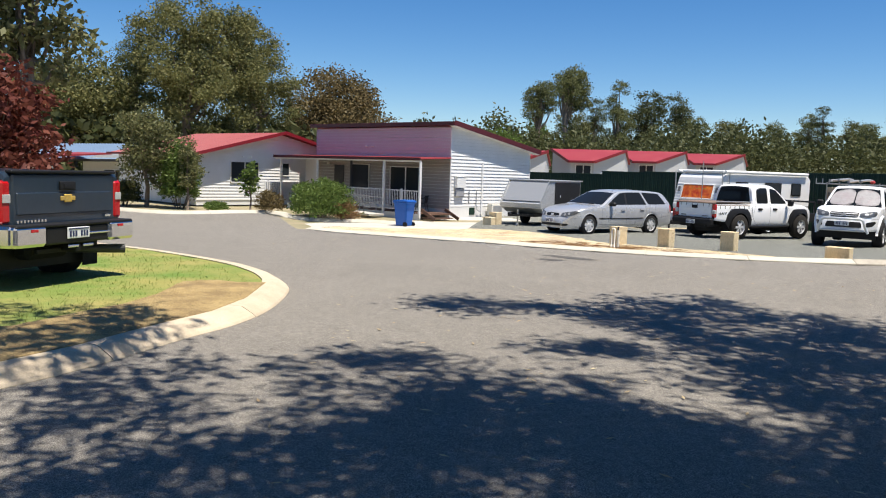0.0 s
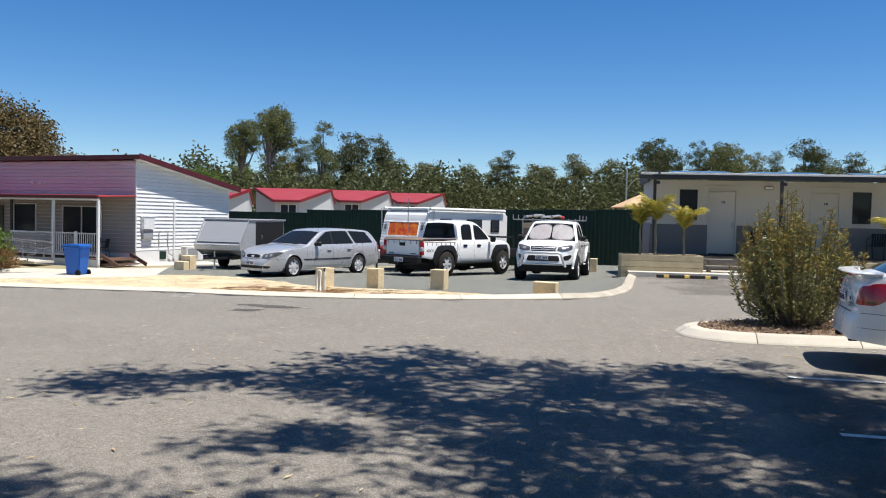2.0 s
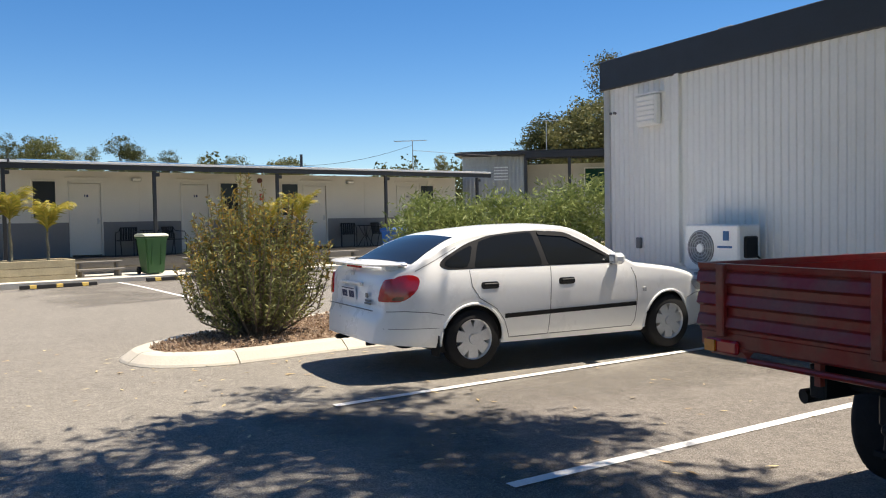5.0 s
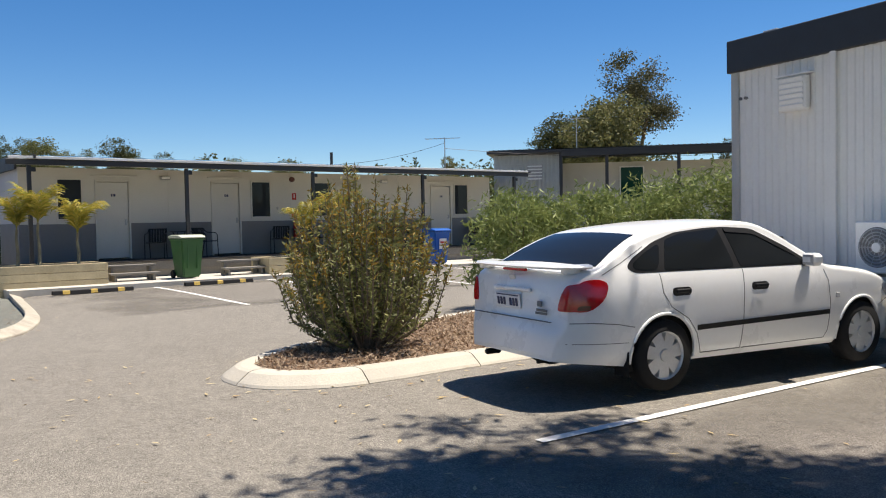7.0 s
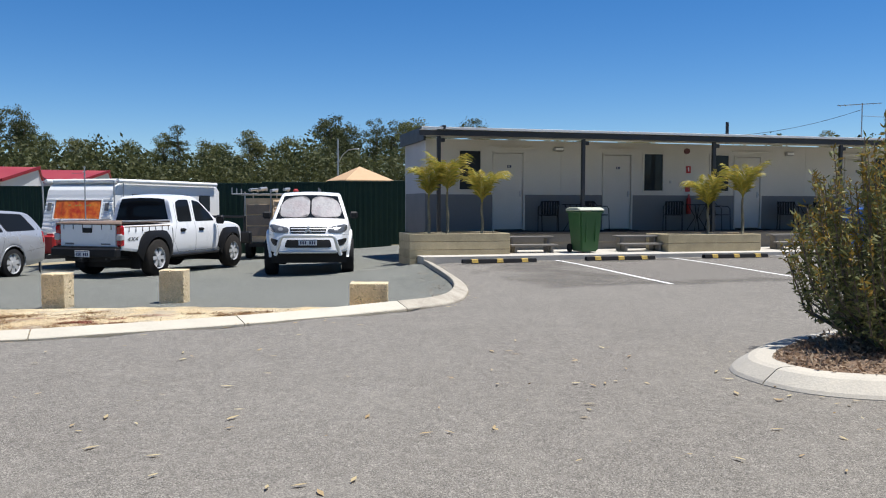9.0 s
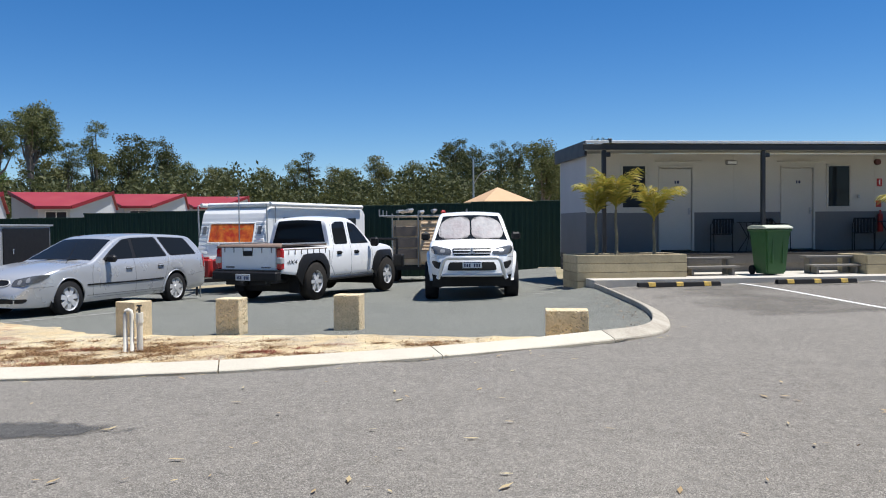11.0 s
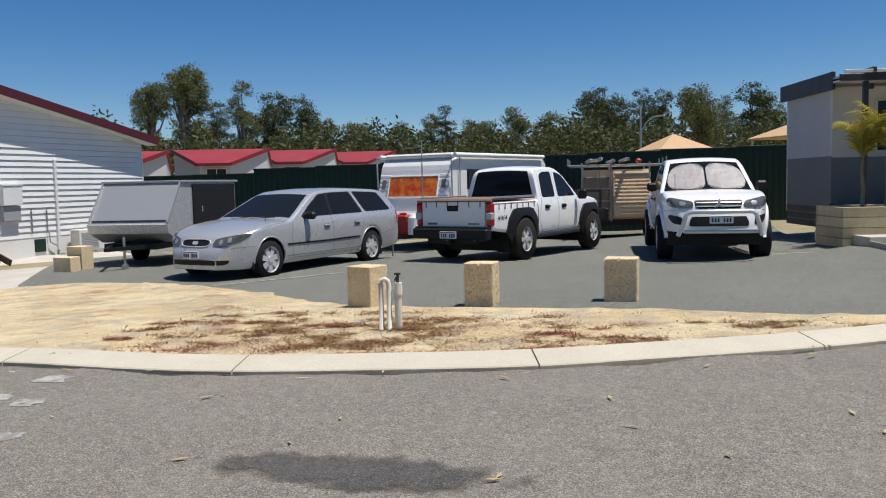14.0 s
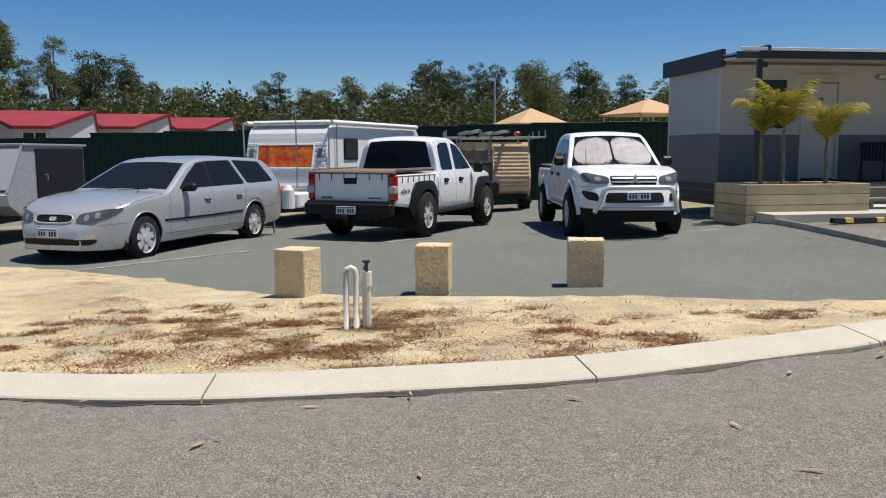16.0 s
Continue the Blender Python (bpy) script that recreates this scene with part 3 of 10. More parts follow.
def feathered(name, mat, cx, cy, w, d, deg, label):
    """An asphalt repair, half lengths w and d, that wears thin into the road round it."""
    N, L = mat.node_tree.nodes, mat.node_tree.links
    tc = N["Texture Coordinate"]
    mp_ = N.new("ShaderNodeMapping")
    mp_.vector_type = "TEXTURE"
    mp_.inputs["Location"].default_value, mp_.inputs["Rotation"].default_value, mp_.inputs["Scale"].default_value = (cx, cy, 0), (0, 0, radians(deg)), (w, d, 100)
    ab, sp, mxm, nz, ad, rg = (N.new("ShaderNode" + k) for k in ("VectorMath", "SeparateXYZ", "Math", "TexNoise", "Math", "MapRange"))
    ab.operation, mxm.operation, ad.operation = "ABSOLUTE", "MAXIMUM", "MULTIPLY_ADD"
    nz.inputs["Scale"].default_value, nz.inputs["Detail"].default_value = 0.9, 8.0
    ad.inputs[1].default_value = 0.5
    rg.inputs["From Min"].default_value, rg.inputs["From Max"].default_value = 0.88, 1.2
    rg.inputs["To Min"].default_value, rg.inputs["To Max"].default_value = 1.0, 0.0
    L.new(tc.outputs["Object"], mp_.inputs["Vector"])
    L.new(tc.outputs["Object"], nz.inputs["Vector"])
    L.new(mp_.outputs["Vector"], ab.inputs[0])
    L.new(ab.outputs["Vector"], sp.inputs["Vector"])
    L.new(sp.outputs["X"], mxm.inputs[0])
    L.new(sp.outputs["Y"], mxm.inputs[1])
    L.new(nz.outputs["Fac"], ad.inputs[0])
    L.new(mxm.outputs[0], ad.inputs[2])
    L.new(ad.outputs[0], rg.inputs["Value"])
    L.new(rg.outputs["Result"], N["Principled BSDF"].inputs["Alpha"])
    a = radians(deg)
    ring = [(cx + w * u * math.cos(a) - d * v * math.sin(a), cy + w * u * math.sin(a) + d * v * math.cos(a)) for u, v in ((-1, -1), (1, -1), (1, 1), (-1, 1))]
    return tagged(drape(name, ring, mat, 0.005, 1.0), label, "pavement", kind="structure")


feathered("bay_surface", M_BAY, *mp(6.7, 4.85), 7.4, 2.62, 45.6, "dark newer asphalt in the parking bays")
feathered("cabin_bay_surface", M_BAY2, 5.07, 5.29, 3.6, 4.7, 42.8, "worn brownish asphalt in the cabin bays")
for a, b in (((-0.02, 6.62), (4.9, 11.1)), ((1.53, 4.75), (6.4, 9.0)), ((3.05, 2.75), (7.9, 6.9))):
    line("bay_line", a, b)
for s in (2.05, 4.85, 7.7, 10.5):
    line("bay_line", mp(s, 2.4), mp(s + 0.1, 7.2))
M_FADED = material("faded_line_paint", (0.40, 0.39, 0.365), 0.85, spread=0.15, scale=7, fine=90, bump=0.2, second=(0.18, 0.185, 0.17), mix=0.9, ramp=(0.42, 0.6))
for a, b in (((-12.91, 16.35), (-12.0, 16.75)), ((-17.75, 8.4), (-17.15, 10.9)), ((-16.25, 12.7), (-16.2, 14.1))):
    line("faded_bay_line", a, b, 0.08, None, 0.043, M_FADED)


# ---- buildings ----
def sash(parent, name, x, y, z, w, h, frame_mat, face=(0, -1), depth=0.05, panes=1, glass_mat=None, bar=0.045, label=""):
    """A window in a wall that runs along local x (face (0, -1) or (0, 1)) or along local y (face (1, 0)); x, y, z: its middle."""
    along_x = face[0] == 0
    s = face[1] if along_x else face[0]

    def bx(bm, a, b, zz, la, lb, hz, bev=0.004):
        if along_x:
            box(bm, x + a, y + s * b, zz, la, lb, hz, bevel=bev)
        else:
            box(bm, x + s * b, y + a, zz, lb, la, hz, bevel=bev)
    bm = B()
    for zz in (z - h / 2, z + h / 2):
        bx(bm, 0, depth / 2, zz, w + bar, depth, bar)
    for k in range(panes + 1):
        bx(bm, -w / 2 + w * k / panes, depth / 2, z, bar, depth, h + bar)
    host = part(name, bm, frame_mat, parent, label)
    for k in range(panes):
        bm = B()
        bx(bm, -w / 2 + w * (k + 0.5) / panes, 0.012, z, w / panes - bar * 0.7, 0.012, h - bar * 0.6, 0)
        part("pane", bm, glass_mat or M_WINGLASS, host)
    return host


def boards(parent, name, poly, axis, at, face, mat, pitch=0.165, thick=0.034, trim=0.0):
    """Lapped weatherboards inside an outline (along, z) of a wall; at: the wall's plane; face: which way it looks."""
    zs = [p[1] for p in poly]
    lo, hi = min(zs), max(zs)

    def span(z):
        cut = []
        for (a, za), (b, zb) in zip(poly, poly[1:] + poly[:1]):
            if (za <= z < zb) or (zb <= z < za):
                cut.append(a + (b - a) * (z - za) / (zb - za))
        return (min(cut), max(cut)) if len(cut) >= 2 else None
    k = 0
    while lo + k * pitch < hi - 0.02:
        z0, z1 = lo + k * pitch, min(lo + (k + 1) * pitch - 0.014, hi - 0.002)
        a, b = span(z0 + 0.001), span(z1 - 0.001)
        k += 1
        if not a or not b:
            continue
        bm = B()
        def v(al, off, z):
            return bm.verts.new((al, at + face * off, z) if axis == "x" else (at + face * off, al, z))
        f = [v(a[0], thick, z0), v(a[1], thick, z0), v(b[1], 0.004, z1), v(b[0], 0.004, z1)]
        g = [v(a[0], -0.01, z0), v(a[1], -0.01, z0), v(b[1], -0.01, z1), v(b[0], -0.01, z1)]
        bm.faces.new(f)
        for i in range(4):
            bm.faces.new((f[i], f[(i + 1) % 4], g[(i + 1) % 4], g[i]))
        bmesh.ops.recalc_face_normals(bm, faces=bm.faces[:])
        part(name, bm, mat, parent)


def ribbed(bm, x0, x1, z0, z1, y, face=-1, pitch=0.19, depth=0.022, top=None):
    """A profiled steel sheet in the plane y, its ribs upright; top gives the height of its upper edge along x."""
    xs, x = [], x0
    while x < x1 - 1e-6:
        for f, d in ((0.0, 0), (0.38, 0), (0.5, 1), (0.88, 1)):
            if x + f * pitch < x1:
                xs.append((x + f * pitch, d))
        x += pitch
    xs.append((x1, 0))
    lo = [bm.verts.new((x, y + face * depth * d, z0)) for x, d in xs]
    hi = [bm.verts.new((x, y + face * depth * d, top(x) if top else z1)) for x, d in xs]
    for i in range(len(xs) - 1):
        bm.faces.new((lo[i], lo[i + 1], hi[i + 1], hi[i]))


def roof_sheet(bm, quad, pitch=0.2, depth=0.025, thick=0.04):
    """A ribbed roof sheet over four corners: eave a-b, ridge d-c; its ribs run from eave to ridge."""
    a, b, c, d = [Vector(p) for p in quad]
    n = (b - a).cross(d - a).normalized()
    if n.z < 0:
        n = -n
    k = max(1, int((b - a).length / pitch))
    lo, hi = [], []
    for i in range(k):
        for f, h in ((0, 0), (0.7, 0), (0.78, 1), (0.92, 1)):
            t = (i + f) / k
            lo.append(bm.verts.new(a.lerp(b, t) + n * depth * h))
            hi.append(bm.verts.new(d.lerp(c, t) + n * depth * h))
    lo.append(bm.verts.new(b))
    hi.append(bm.verts.new(c))
    for i in range(len(lo) - 1):
        bm.faces.new((lo[i], lo[i + 1], hi[i + 1], hi[i]))
    under = [bm.verts.new(p - n * thick) for p in (a, b, c, d)]
    bm.faces.new(under)
    bm.faces.new((lo[0], hi[0], under[3], under[0]))
    bm.faces.new((lo[-1], hi[-1], under[2], under[1]))
    bm.normal_update()


def slab(bm, quad, thick):
    """A flat slab under four corners."""
    q = [Vector(p) for p in quad]
    n = (q[1] - q[0]).cross(q[3] - q[0]).normalized()
    if n.z < 0:
        n = -n
    top = [bm.verts.new(p) for p in q]
    bot = [bm.verts.new(p - n * thick) for p in q]
    fs = [bm.faces.new(top), bm.faces.new(bot)] + [bm.faces.new((top[i], top[(i + 1) % 4], bot[(i + 1) % 4], bot[i])) for i in range(4)]
    bmesh.ops.recalc_face_normals(bm, faces=fs)


def beam(bm, a, b, w, h):
    """A square beam from a to b."""
    a, b = Vector(a), Vector(b)
    q = (b - a).to_track_quat("X", "Z").to_matrix().to_4x4()
    box(bm, *((a + b) / 2), (b - a).length, w, h, q)


MOTEL = pose(-12.13, 19.14, 0, 0, 0, 45.57)        # x along the front, -y out towards the bays


M_ENDWALL = material("grey_end_panel", (0.47, 0.465, 0.47), 0.6, spread=0.03, scale=0.9, fine=25, bump=0.04, second=(0.41, 0.405, 0.41), mix=0.5)


def motel():
    e = thing("motel_block", MOTEL, "long cream motel block with grey dado and charcoal verandah posts", "motel")
    x0, x1, yw, zf, zt = 0.06, 15.65, 1.60, 0.50, 2.92
    yb = yw + 2.45
    openings = []                                    # (x, w, z0, z1, kind)
    doors = [2.34, 5.52, 9.65, 13.4]
    wins = [(1.26, 0.62), (6.62, 0.62), (8.72, 0.62), (14.3, 0.62)]
    for d in doors:
        openings.append((d - 0.43, d + 0.43, zf + 0.02, zf + 2.08))
    for x, w in wins:
        openings.append((x - w / 2, x + w / 2, 1.58, 2.64))
    openings.sort()
    cols = [x0] + [v for o in openings for v in o[:2]] + [x1]
    def wall_panel(a, b, lo, hi):
        bm = B()
        box(bm, (a + b) / 2, yw + 0.05, (lo + hi) / 2, b - a, 0.1, hi - lo)
        part("wall_panel", bm, M_MOTEL, e)

    for i in range(0, len(cols) - 1):
        a, b = cols[i], cols[i + 1]
        if i % 2 == 0:
            wall_panel(a, b, zf, zt)
        else:
            o = openings[i // 2]
            if o[2] > zf + 0.1:
                wall_panel(a, b, zf, o[2])
            wall_panel(a, b, o[3], zt)
    for a, b in ((x0, x0 + 0.1), (x1 - 0.1, x1)):
        bm = B()
        box(bm, (a + b) / 2, (yw + 0.1 + yb) / 2, (zf + zt) / 2 - 0.1, 0.1, yb - yw - 0.1, zt - zf + 0.2)
        part("end_wall", bm, M_ENDWALL, e, "pale grey end wall")
    bm = B()
    box(bm, (x0 + x1) / 2, yb + 0.05, (zf + zt) / 2 - 0.1, x1 - x0, 0.1, zt - zf + 0.2)
    part("back_wall", bm, M_MOTEL, e)
    # grey dado: front between the doors, and the end wall
    runs = [(x0, doors[0] - 0.46)] + [(a + 0.46, b - 0.46) for a, b in zip(doors, doors[1:])] + [(doors[-1] + 0.46, x1)]
    for a, b in runs:
        bm = B()
        box(bm, (a + b) / 2, yw - 0.004, (zf + 1.47) / 2, b - a, 0.012, 1.47 - zf)
        part("dado_panel", bm, M_GREYP, e, "dark grey dado panel")
    bm = B()
    box(bm, x0 - 0.004, (yw + yb) / 2, (0.1 + 1.50) / 2, 0.012, yb - yw + 0.02, 1.40)
    part("end_dado", bm, M_GREYP, e, "dark grey lower end wall")
    for x in (3.85, 7.6, 11.6):
        bm = B()
        box(bm, x, yw - 0.002, 2.2, 0.03, 0.008, 1.4)
        part("joint_cover", bm, M_MOTEL, e)
    for d in doors:
        bm = B()
        box(bm, d, yw + 0.03, zf + 1.05, 0.80, 0.045, 2.02, bevel=0.006)
        dr = part("door", bm, M_MOTEL, e, "plain cream door")
        bm = B()
        cyl(bm, (d + 0.33, yw + 0.01, zf + 1.0), (d + 0.33, yw - 0.05, zf + 1.0), 0.022, 0.03, 10)
        box(bm, d + 0.33, yw + 0.004, zf + 1.0, 0.05, 0.012, 0.16, bevel=0.003)
        part("handle", bm, M_GALV, dr, "round steel door handle")
        bm = B()
        box(bm, d - 0.02, yw + 0.004, zf + 1.72, 0.035, 0.006, 0.07)
        box(bm, d + 0.05, yw + 0.004, zf + 1.72, 0.05, 0.006, 0.07)
        part("number_bars", bm, M_INK, dr)
        bm = B()
        for s in (-0.43, 0.43):
            box(bm, d + s, yw - 0.012, zf + 1.05, 0.05, 0.05, 2.1, bevel=0.004)
        box(bm, d, yw - 0.012, zf + 2.1, 0.91, 0.05, 0.05, bevel=0.004)
        part("door_frame", bm, M_MOTEL, e)
        bm = B()
        box(bm, d + 0.05, yw - 0.03, zf + 2.24, 1.2, 0.06, 0.022, bevel=0.004)
        part("door_hood", bm, M_MOTEL, e, "thin drip rail above the door")
        bm = B()
        box(bm, d, yw - 0.32, zf + 0.012, 0.75, 0.45, 0.02, bevel=0.006)
        part("door_mat", bm, M_BLKPL, e, "dark door mat")
    for i, (x, w) in enumerate(wins):
        sash(e, "window", x, yw + 0.02, 2.11, w, 1.06, M_MOTEL, (0, -1), 0.05, 1)
        bm = B()
        for k in range(5):
            box(bm, x - w / 2 + 0.06 + k * 0.035, yw + 0.055, 2.11, 0.02, 0.02, 0.98, bevel=0.006)
        part("curtain", bm, M_GREYP, e)
    # verandah: deck boards, bearers, posts, beam, roof
    for k in range(12):
        bm = B()
        box(bm, (x0 + x1) / 2 + 0.1, yw - 0.08 - k * 0.143, zf - 0.012, x1 - x0 + 0.3, 0.136, 0.024)
        part("deck_board", bm, M_DARKDECK, e)
    bm = B()
    box(bm, (x0 + x1) / 2 + 0.1, -0.07, zf - 0.12, x1 - x0 + 0.3, 0.04, 0.22, bevel=0.004)
    part("deck_fascia", bm, M_GREYTIM, e, "grey timber deck fascia")
    bm = B()
    box(bm, (x0 + x1) / 2 + 0.1, 0.0, 0.17, x1 - x0 + 0.3, 0.04, 0.28, bevel=0.004)
    part("deck_skirt", bm, M_GREYTIM, e, "grey skirting under the deck")
    bm = B()
    box(bm, (x0 + x1) / 2, (yw + yb) / 2, 0.26, x1 - x0 - 0.3, yb - yw - 0.2, 0.45)
    part("stumps", bm, M_DARK, e)
    bm = B()
    for z in (0.10, 0.26, 0.42):
        box(bm, x0 - 0.01, yb / 2, z - 0.05, 0.03, yb, 0.13, bevel=0.004)
    part("end_skirt_board", bm, M_DARK, e, "dark slats below the end wall")
    for s in (0, 3.77, 7.5, 11.45, 15.4):
        bm = B()
        box(bm, s, 0, (zf - 0.1 + 2.86) / 2, 0.09, 0.09, 2.86 - zf + 0.1, bevel=0.008)
        box(bm, s + 0.05, 0, 2.76, 0.2, 0.07, 0.10, bevel=0.01)
        part("post", bm, M_DARK, e, "charcoal steel verandah post")
    bm = B()
    box(bm, 7.75, -0.06, 2.93, 16.5, 0.06, 0.13, bevel=0.006)
    part("gutter", bm, M_DARK, e, "charcoal gutter")
    bm = B()
    box(bm, 7.75, -0.125, 3.035, 16.4, 0.03, 0.06, bevel=0.004)
    part("roof_flashing", bm, M_CLAD, e, "pale roof flashing above the gutter")
    bm = B()
    slab(bm, [(x0 - 0.12, -0.02, 2.96), (x1 + 0.35, -0.02, 2.96), (x1 + 0.35, yw, 3.02), (x0 - 0.12, yw, 3.02)], 0.04)
    part("verandah_ceiling", bm, M_MOTEL, e)
    bm = B()
    roof_sheet(bm, [(x0 - 0.12, -0.12, 3.03), (x1 + 0.45, -0.12, 3.03), (x1 + 0.45, yb + 0.2, 3.20), (x0 - 0.12, yb + 0.2, 3.20)])
    part("roof", bm, M_GALV, e, "weathered galvanised roof sheeting")
    bm = B()
    box(bm, x0 - 0.10, (yw + yb) / 2 - 0.05, 3.03, 0.06, yb - yw + 0.5, 0.36, bevel=0.006)
    part("end_fascia", bm, M_DARK, e, "charcoal end fascia")
    bm = B()
    box(bm, x0 + 0.05, 0.75, 3.06, 0.06, 1.8, 0.10, bevel=0.006)
    part("barge", bm, M_DARK, e)
    for xa, l in ((0.55, 1.8), (2.9, 2.2), (6.0, 3.4)):
        bm = B()
        slab(bm, [(xa, 0.25, 3.10), (xa + l, 0.25, 3.10), (xa + l, 1.3, 3.20), (xa, 1.3, 3.20)], 0.035)
        part("solar_panel", bm, M_SOLAR, e, "dark roof solar panel")
    for x in (3.75, 11.0):
        bm = B()
        box(bm, x, yw - 0.05, 2.70, 0.30, 0.10, 0.11, bevel=0.03)
        lamp = part("bulkhead_lamp", bm, M_GALV, e, "grey bulkhead lamp")
        bm = B()
        box(bm, x, yw - 0.105, 2.70, 0.22, 0.02, 0.07, bevel=0.008)
        part("lens", bm, M_WHITEPL, lamp)
    bm = B()
    cyl(bm, (7.65, yw, 2.72), (7.65, yw - 0.07, 2.72), 0.085, 0.075, 18)
    part("alarm_bell", bm, M_BELL, e, "dark red alarm bell")
    bm = B()
    box(bm, 7.72, yw - 0.006, 2.20, 0.14, 0.01, 0.20)
    sign = part("fire_sign", bm, M_SIGNRED, e, "red and white fire sign")
    bm = B()
    box(bm, 7.72, yw - 0.013, 2.21, 0.035, 0.006, 0.12, bevel=0.002)
    part("sign_mark", bm, M_WHITEPL, sign)
    bm = B()
    box(bm, 7.70, yw - 0.006, 1.66, 0.15, 0.01, 0.17, bevel=0.003)
    part("fire_sign", bm, M_SIGNRED, e, "red fire blanket sign")
    bm = B()
    cyl(bm, (7.70, yw - 0.08, 0.95), (7.70, yw - 0.08, 1.40), 0.065, 0.06, 14)
    cyl(bm, (7.70, yw - 0.08, 1.40), (7.70, yw - 0.08, 1.50), 0.03, 0.02, 10)
    part("fire_extinguisher", bm, M_SIGNRED, e, "red fire extinguisher on the wall")
    bm = B()
    box(bm, 7.15, yw - 0.02, 1.85, 0.05, 0.03, 0.08, bevel=0.004)
    part("key_switch", bm, M_GALV, e)
    bm = B()
    cyl(bm, (10.0, 3.2, 3.1), (10.0, 3.2, 3.75), 0.05, 0.05, 10)
    part("vent_pipe", bm, M_DARK, e, "dark roof vent pipe")
    # handrail by the last unit
    bm = B()
    for x in (14.1, 14.9, 15.5):
        cyl(bm, (x, 0.12, zf), (x, 0.12, zf + 0.9), 0.016, 0.016, 8)
    tube(bm, [(14.1, 0.12, zf + 0.9), (15.5, 0.12, zf + 0.9)], 0.018, 8)
    part("handrail", bm, M_BLKPL, e)
    return e


M_DARKDECK = material("dark_deck_board", (0.035, 0.03, 0.028), 0.8, spread=0.12, scale=4, fine=50, bump=0.2, rand=0.15)
M_SOLAR = material("solar_glass", (0.015, 0.018, 0.03), 0.15, spread=0.05, bump=0.0, coat=0.6)
M_BELL = material("alarm_red", (0.10, 0.02, 0.018), 0.4, bump=0.03)
M_SIGNRED = material("sign_red", (0.42, 0.02, 0.018), 0.5, bump=0.03)
motel()


def chair_proto(m):
    e = thing("outdoor_chair", m, "black woven outdoor chair with bent steel arms on the verandah", "chair", "verandah chairs")
    bm = B()
    box(bm, 0, 0, 0.43, 0.46, 0.44, 0.025, bevel=0.01)
    part("seat", bm, M_BLKPL, e)
    bm = B()
    box(bm, 0, 0.262, 0.79, 0.48, 0.018, 0.03, Matrix.Rotation(-0.15, 4, "X"), bevel=0.006)
    rest_ = part("backrest", bm, M_BLKPL, e)
    for k in range(7):
        bm = B()
        box(bm, -0.21 + 0.07 * k, 0.235 + 0.012 * math.cos(k - 3), 0.62, 0.055, 0.015, 0.36, Matrix.Rotation(-0.15, 4, "X"), bevel=0.004)
        part("slat", bm, M_BLKPL, rest_)
    for s in (-1, 1):
        bm = B()
        tube(bm, [(0.25 * s, -0.24, 0), (0.25 * s, -0.22, 0.60), (0.25 * s, -0.16, 0.66), (0.25 * s, 0.16, 0.68), (0.23 * s, 0.26, 0.80)], 0.013, 6)
        part("arm", bm, M_BLKPL, e)
        bm = B()
        tube(bm, [(0.22 * s, 0.30, 0), (0.22 * s, 0.20, 0.44), (0.23 * s, 0.27, 0.80)], 0.013, 6)
        part("leg", bm, M_BLKPL, e)
    return e


def table_proto(m):
    e = thing("outdoor_table", m, "small round black glass-topped outdoor table on the verandah", "table", "verandah tables")
    bm = B()
    cyl(bm, (0, 0, 0.70), (0, 0, 0.72), 0.31, 0.31, 24)
    part("tabletop", bm, M_BLKPL, e)
    for k in range(4):
        a = math.pi / 4 + k * math.pi / 2
        bm = B()
        tube(bm, [(0.27 * math.cos(a), 0.27 * math.sin(a), 0), (0.05 * math.cos(a), 0.05 * math.sin(a), 0.36), (0.24 * math.cos(a), 0.24 * math.sin(a), 0.70)], 0.012, 6)
        part("leg", bm, M_BLKPL, e)
    return e


chair = chair_proto(MOTEL @ pose(3.28, 1.05, 0.50, 0, 0, -30))
table = table_proto(MOTEL @ pose(3.95, 1.0, 0.50))
for x, turn in ((4.65, 30), (6.95, -35), (8.35, 30), (10.6, -25), (11.9, 25), (14.55, -30), (15.35, 35)):
    copy_thing(chair, MOTEL @ pose(x, 1.05, 0.50, 0, 0, turn))
for x in (7.65, 11.25, 14.95):
    copy_thing(table, MOTEL @ pose(x, 1.0, 0.50))


# path and kerb before the motel
bm = B()
box(bm, 7.4, -1.12, -0.02, 16.6, 2.24, 0.20)
path = tagged(part("motel_path", bm, M_CONC), "pale concrete path before the motel steps", "path", kind="structure")
path.matrix_world = MOTEL


def sleeper_planter(m, length, depth, height, label):
    e = thing("planter_box", m, label, "planter", "sleeper planters")
    rows = max(2, round(height / 0.2))
    h = height / rows
    for k in range(rows):
        z = (k + 0.5) * h
        for y in (0.03, depth - 0.03):
            bm = B()
            box(bm, length / 2, y, z, length, 0.06, h - 0.006, bevel=0.008)
            part("sleeper", bm, M_TIMBER, e)
        for x in (0.03, length - 0.03):
            bm = B()
            box(bm, x, depth / 2, z, 0.06, depth - 0.124, h - 0.006, bevel=0.008)
            part("end_sleeper", bm, M_TIMBER, e)
    bm = B()
    box(bm, length / 2, depth / 2, height * 0.5 - 0.03, length - 0.13, depth - 0.13, height - 0.02)
    part("soil", bm, M_MULCH, e)
    return e


sleeper_planter(MOTEL @ pose(-1.08, -1.63, -0.16), 2.34, 1.15, 0.72, "weathered pale timber sleeper planter holding three palms")
sleeper_planter(MOTEL @ pose(5.27, -1.63, 0.075), 2.55, 1.1, 0.42, "low pale timber sleeper planter holding two palms")


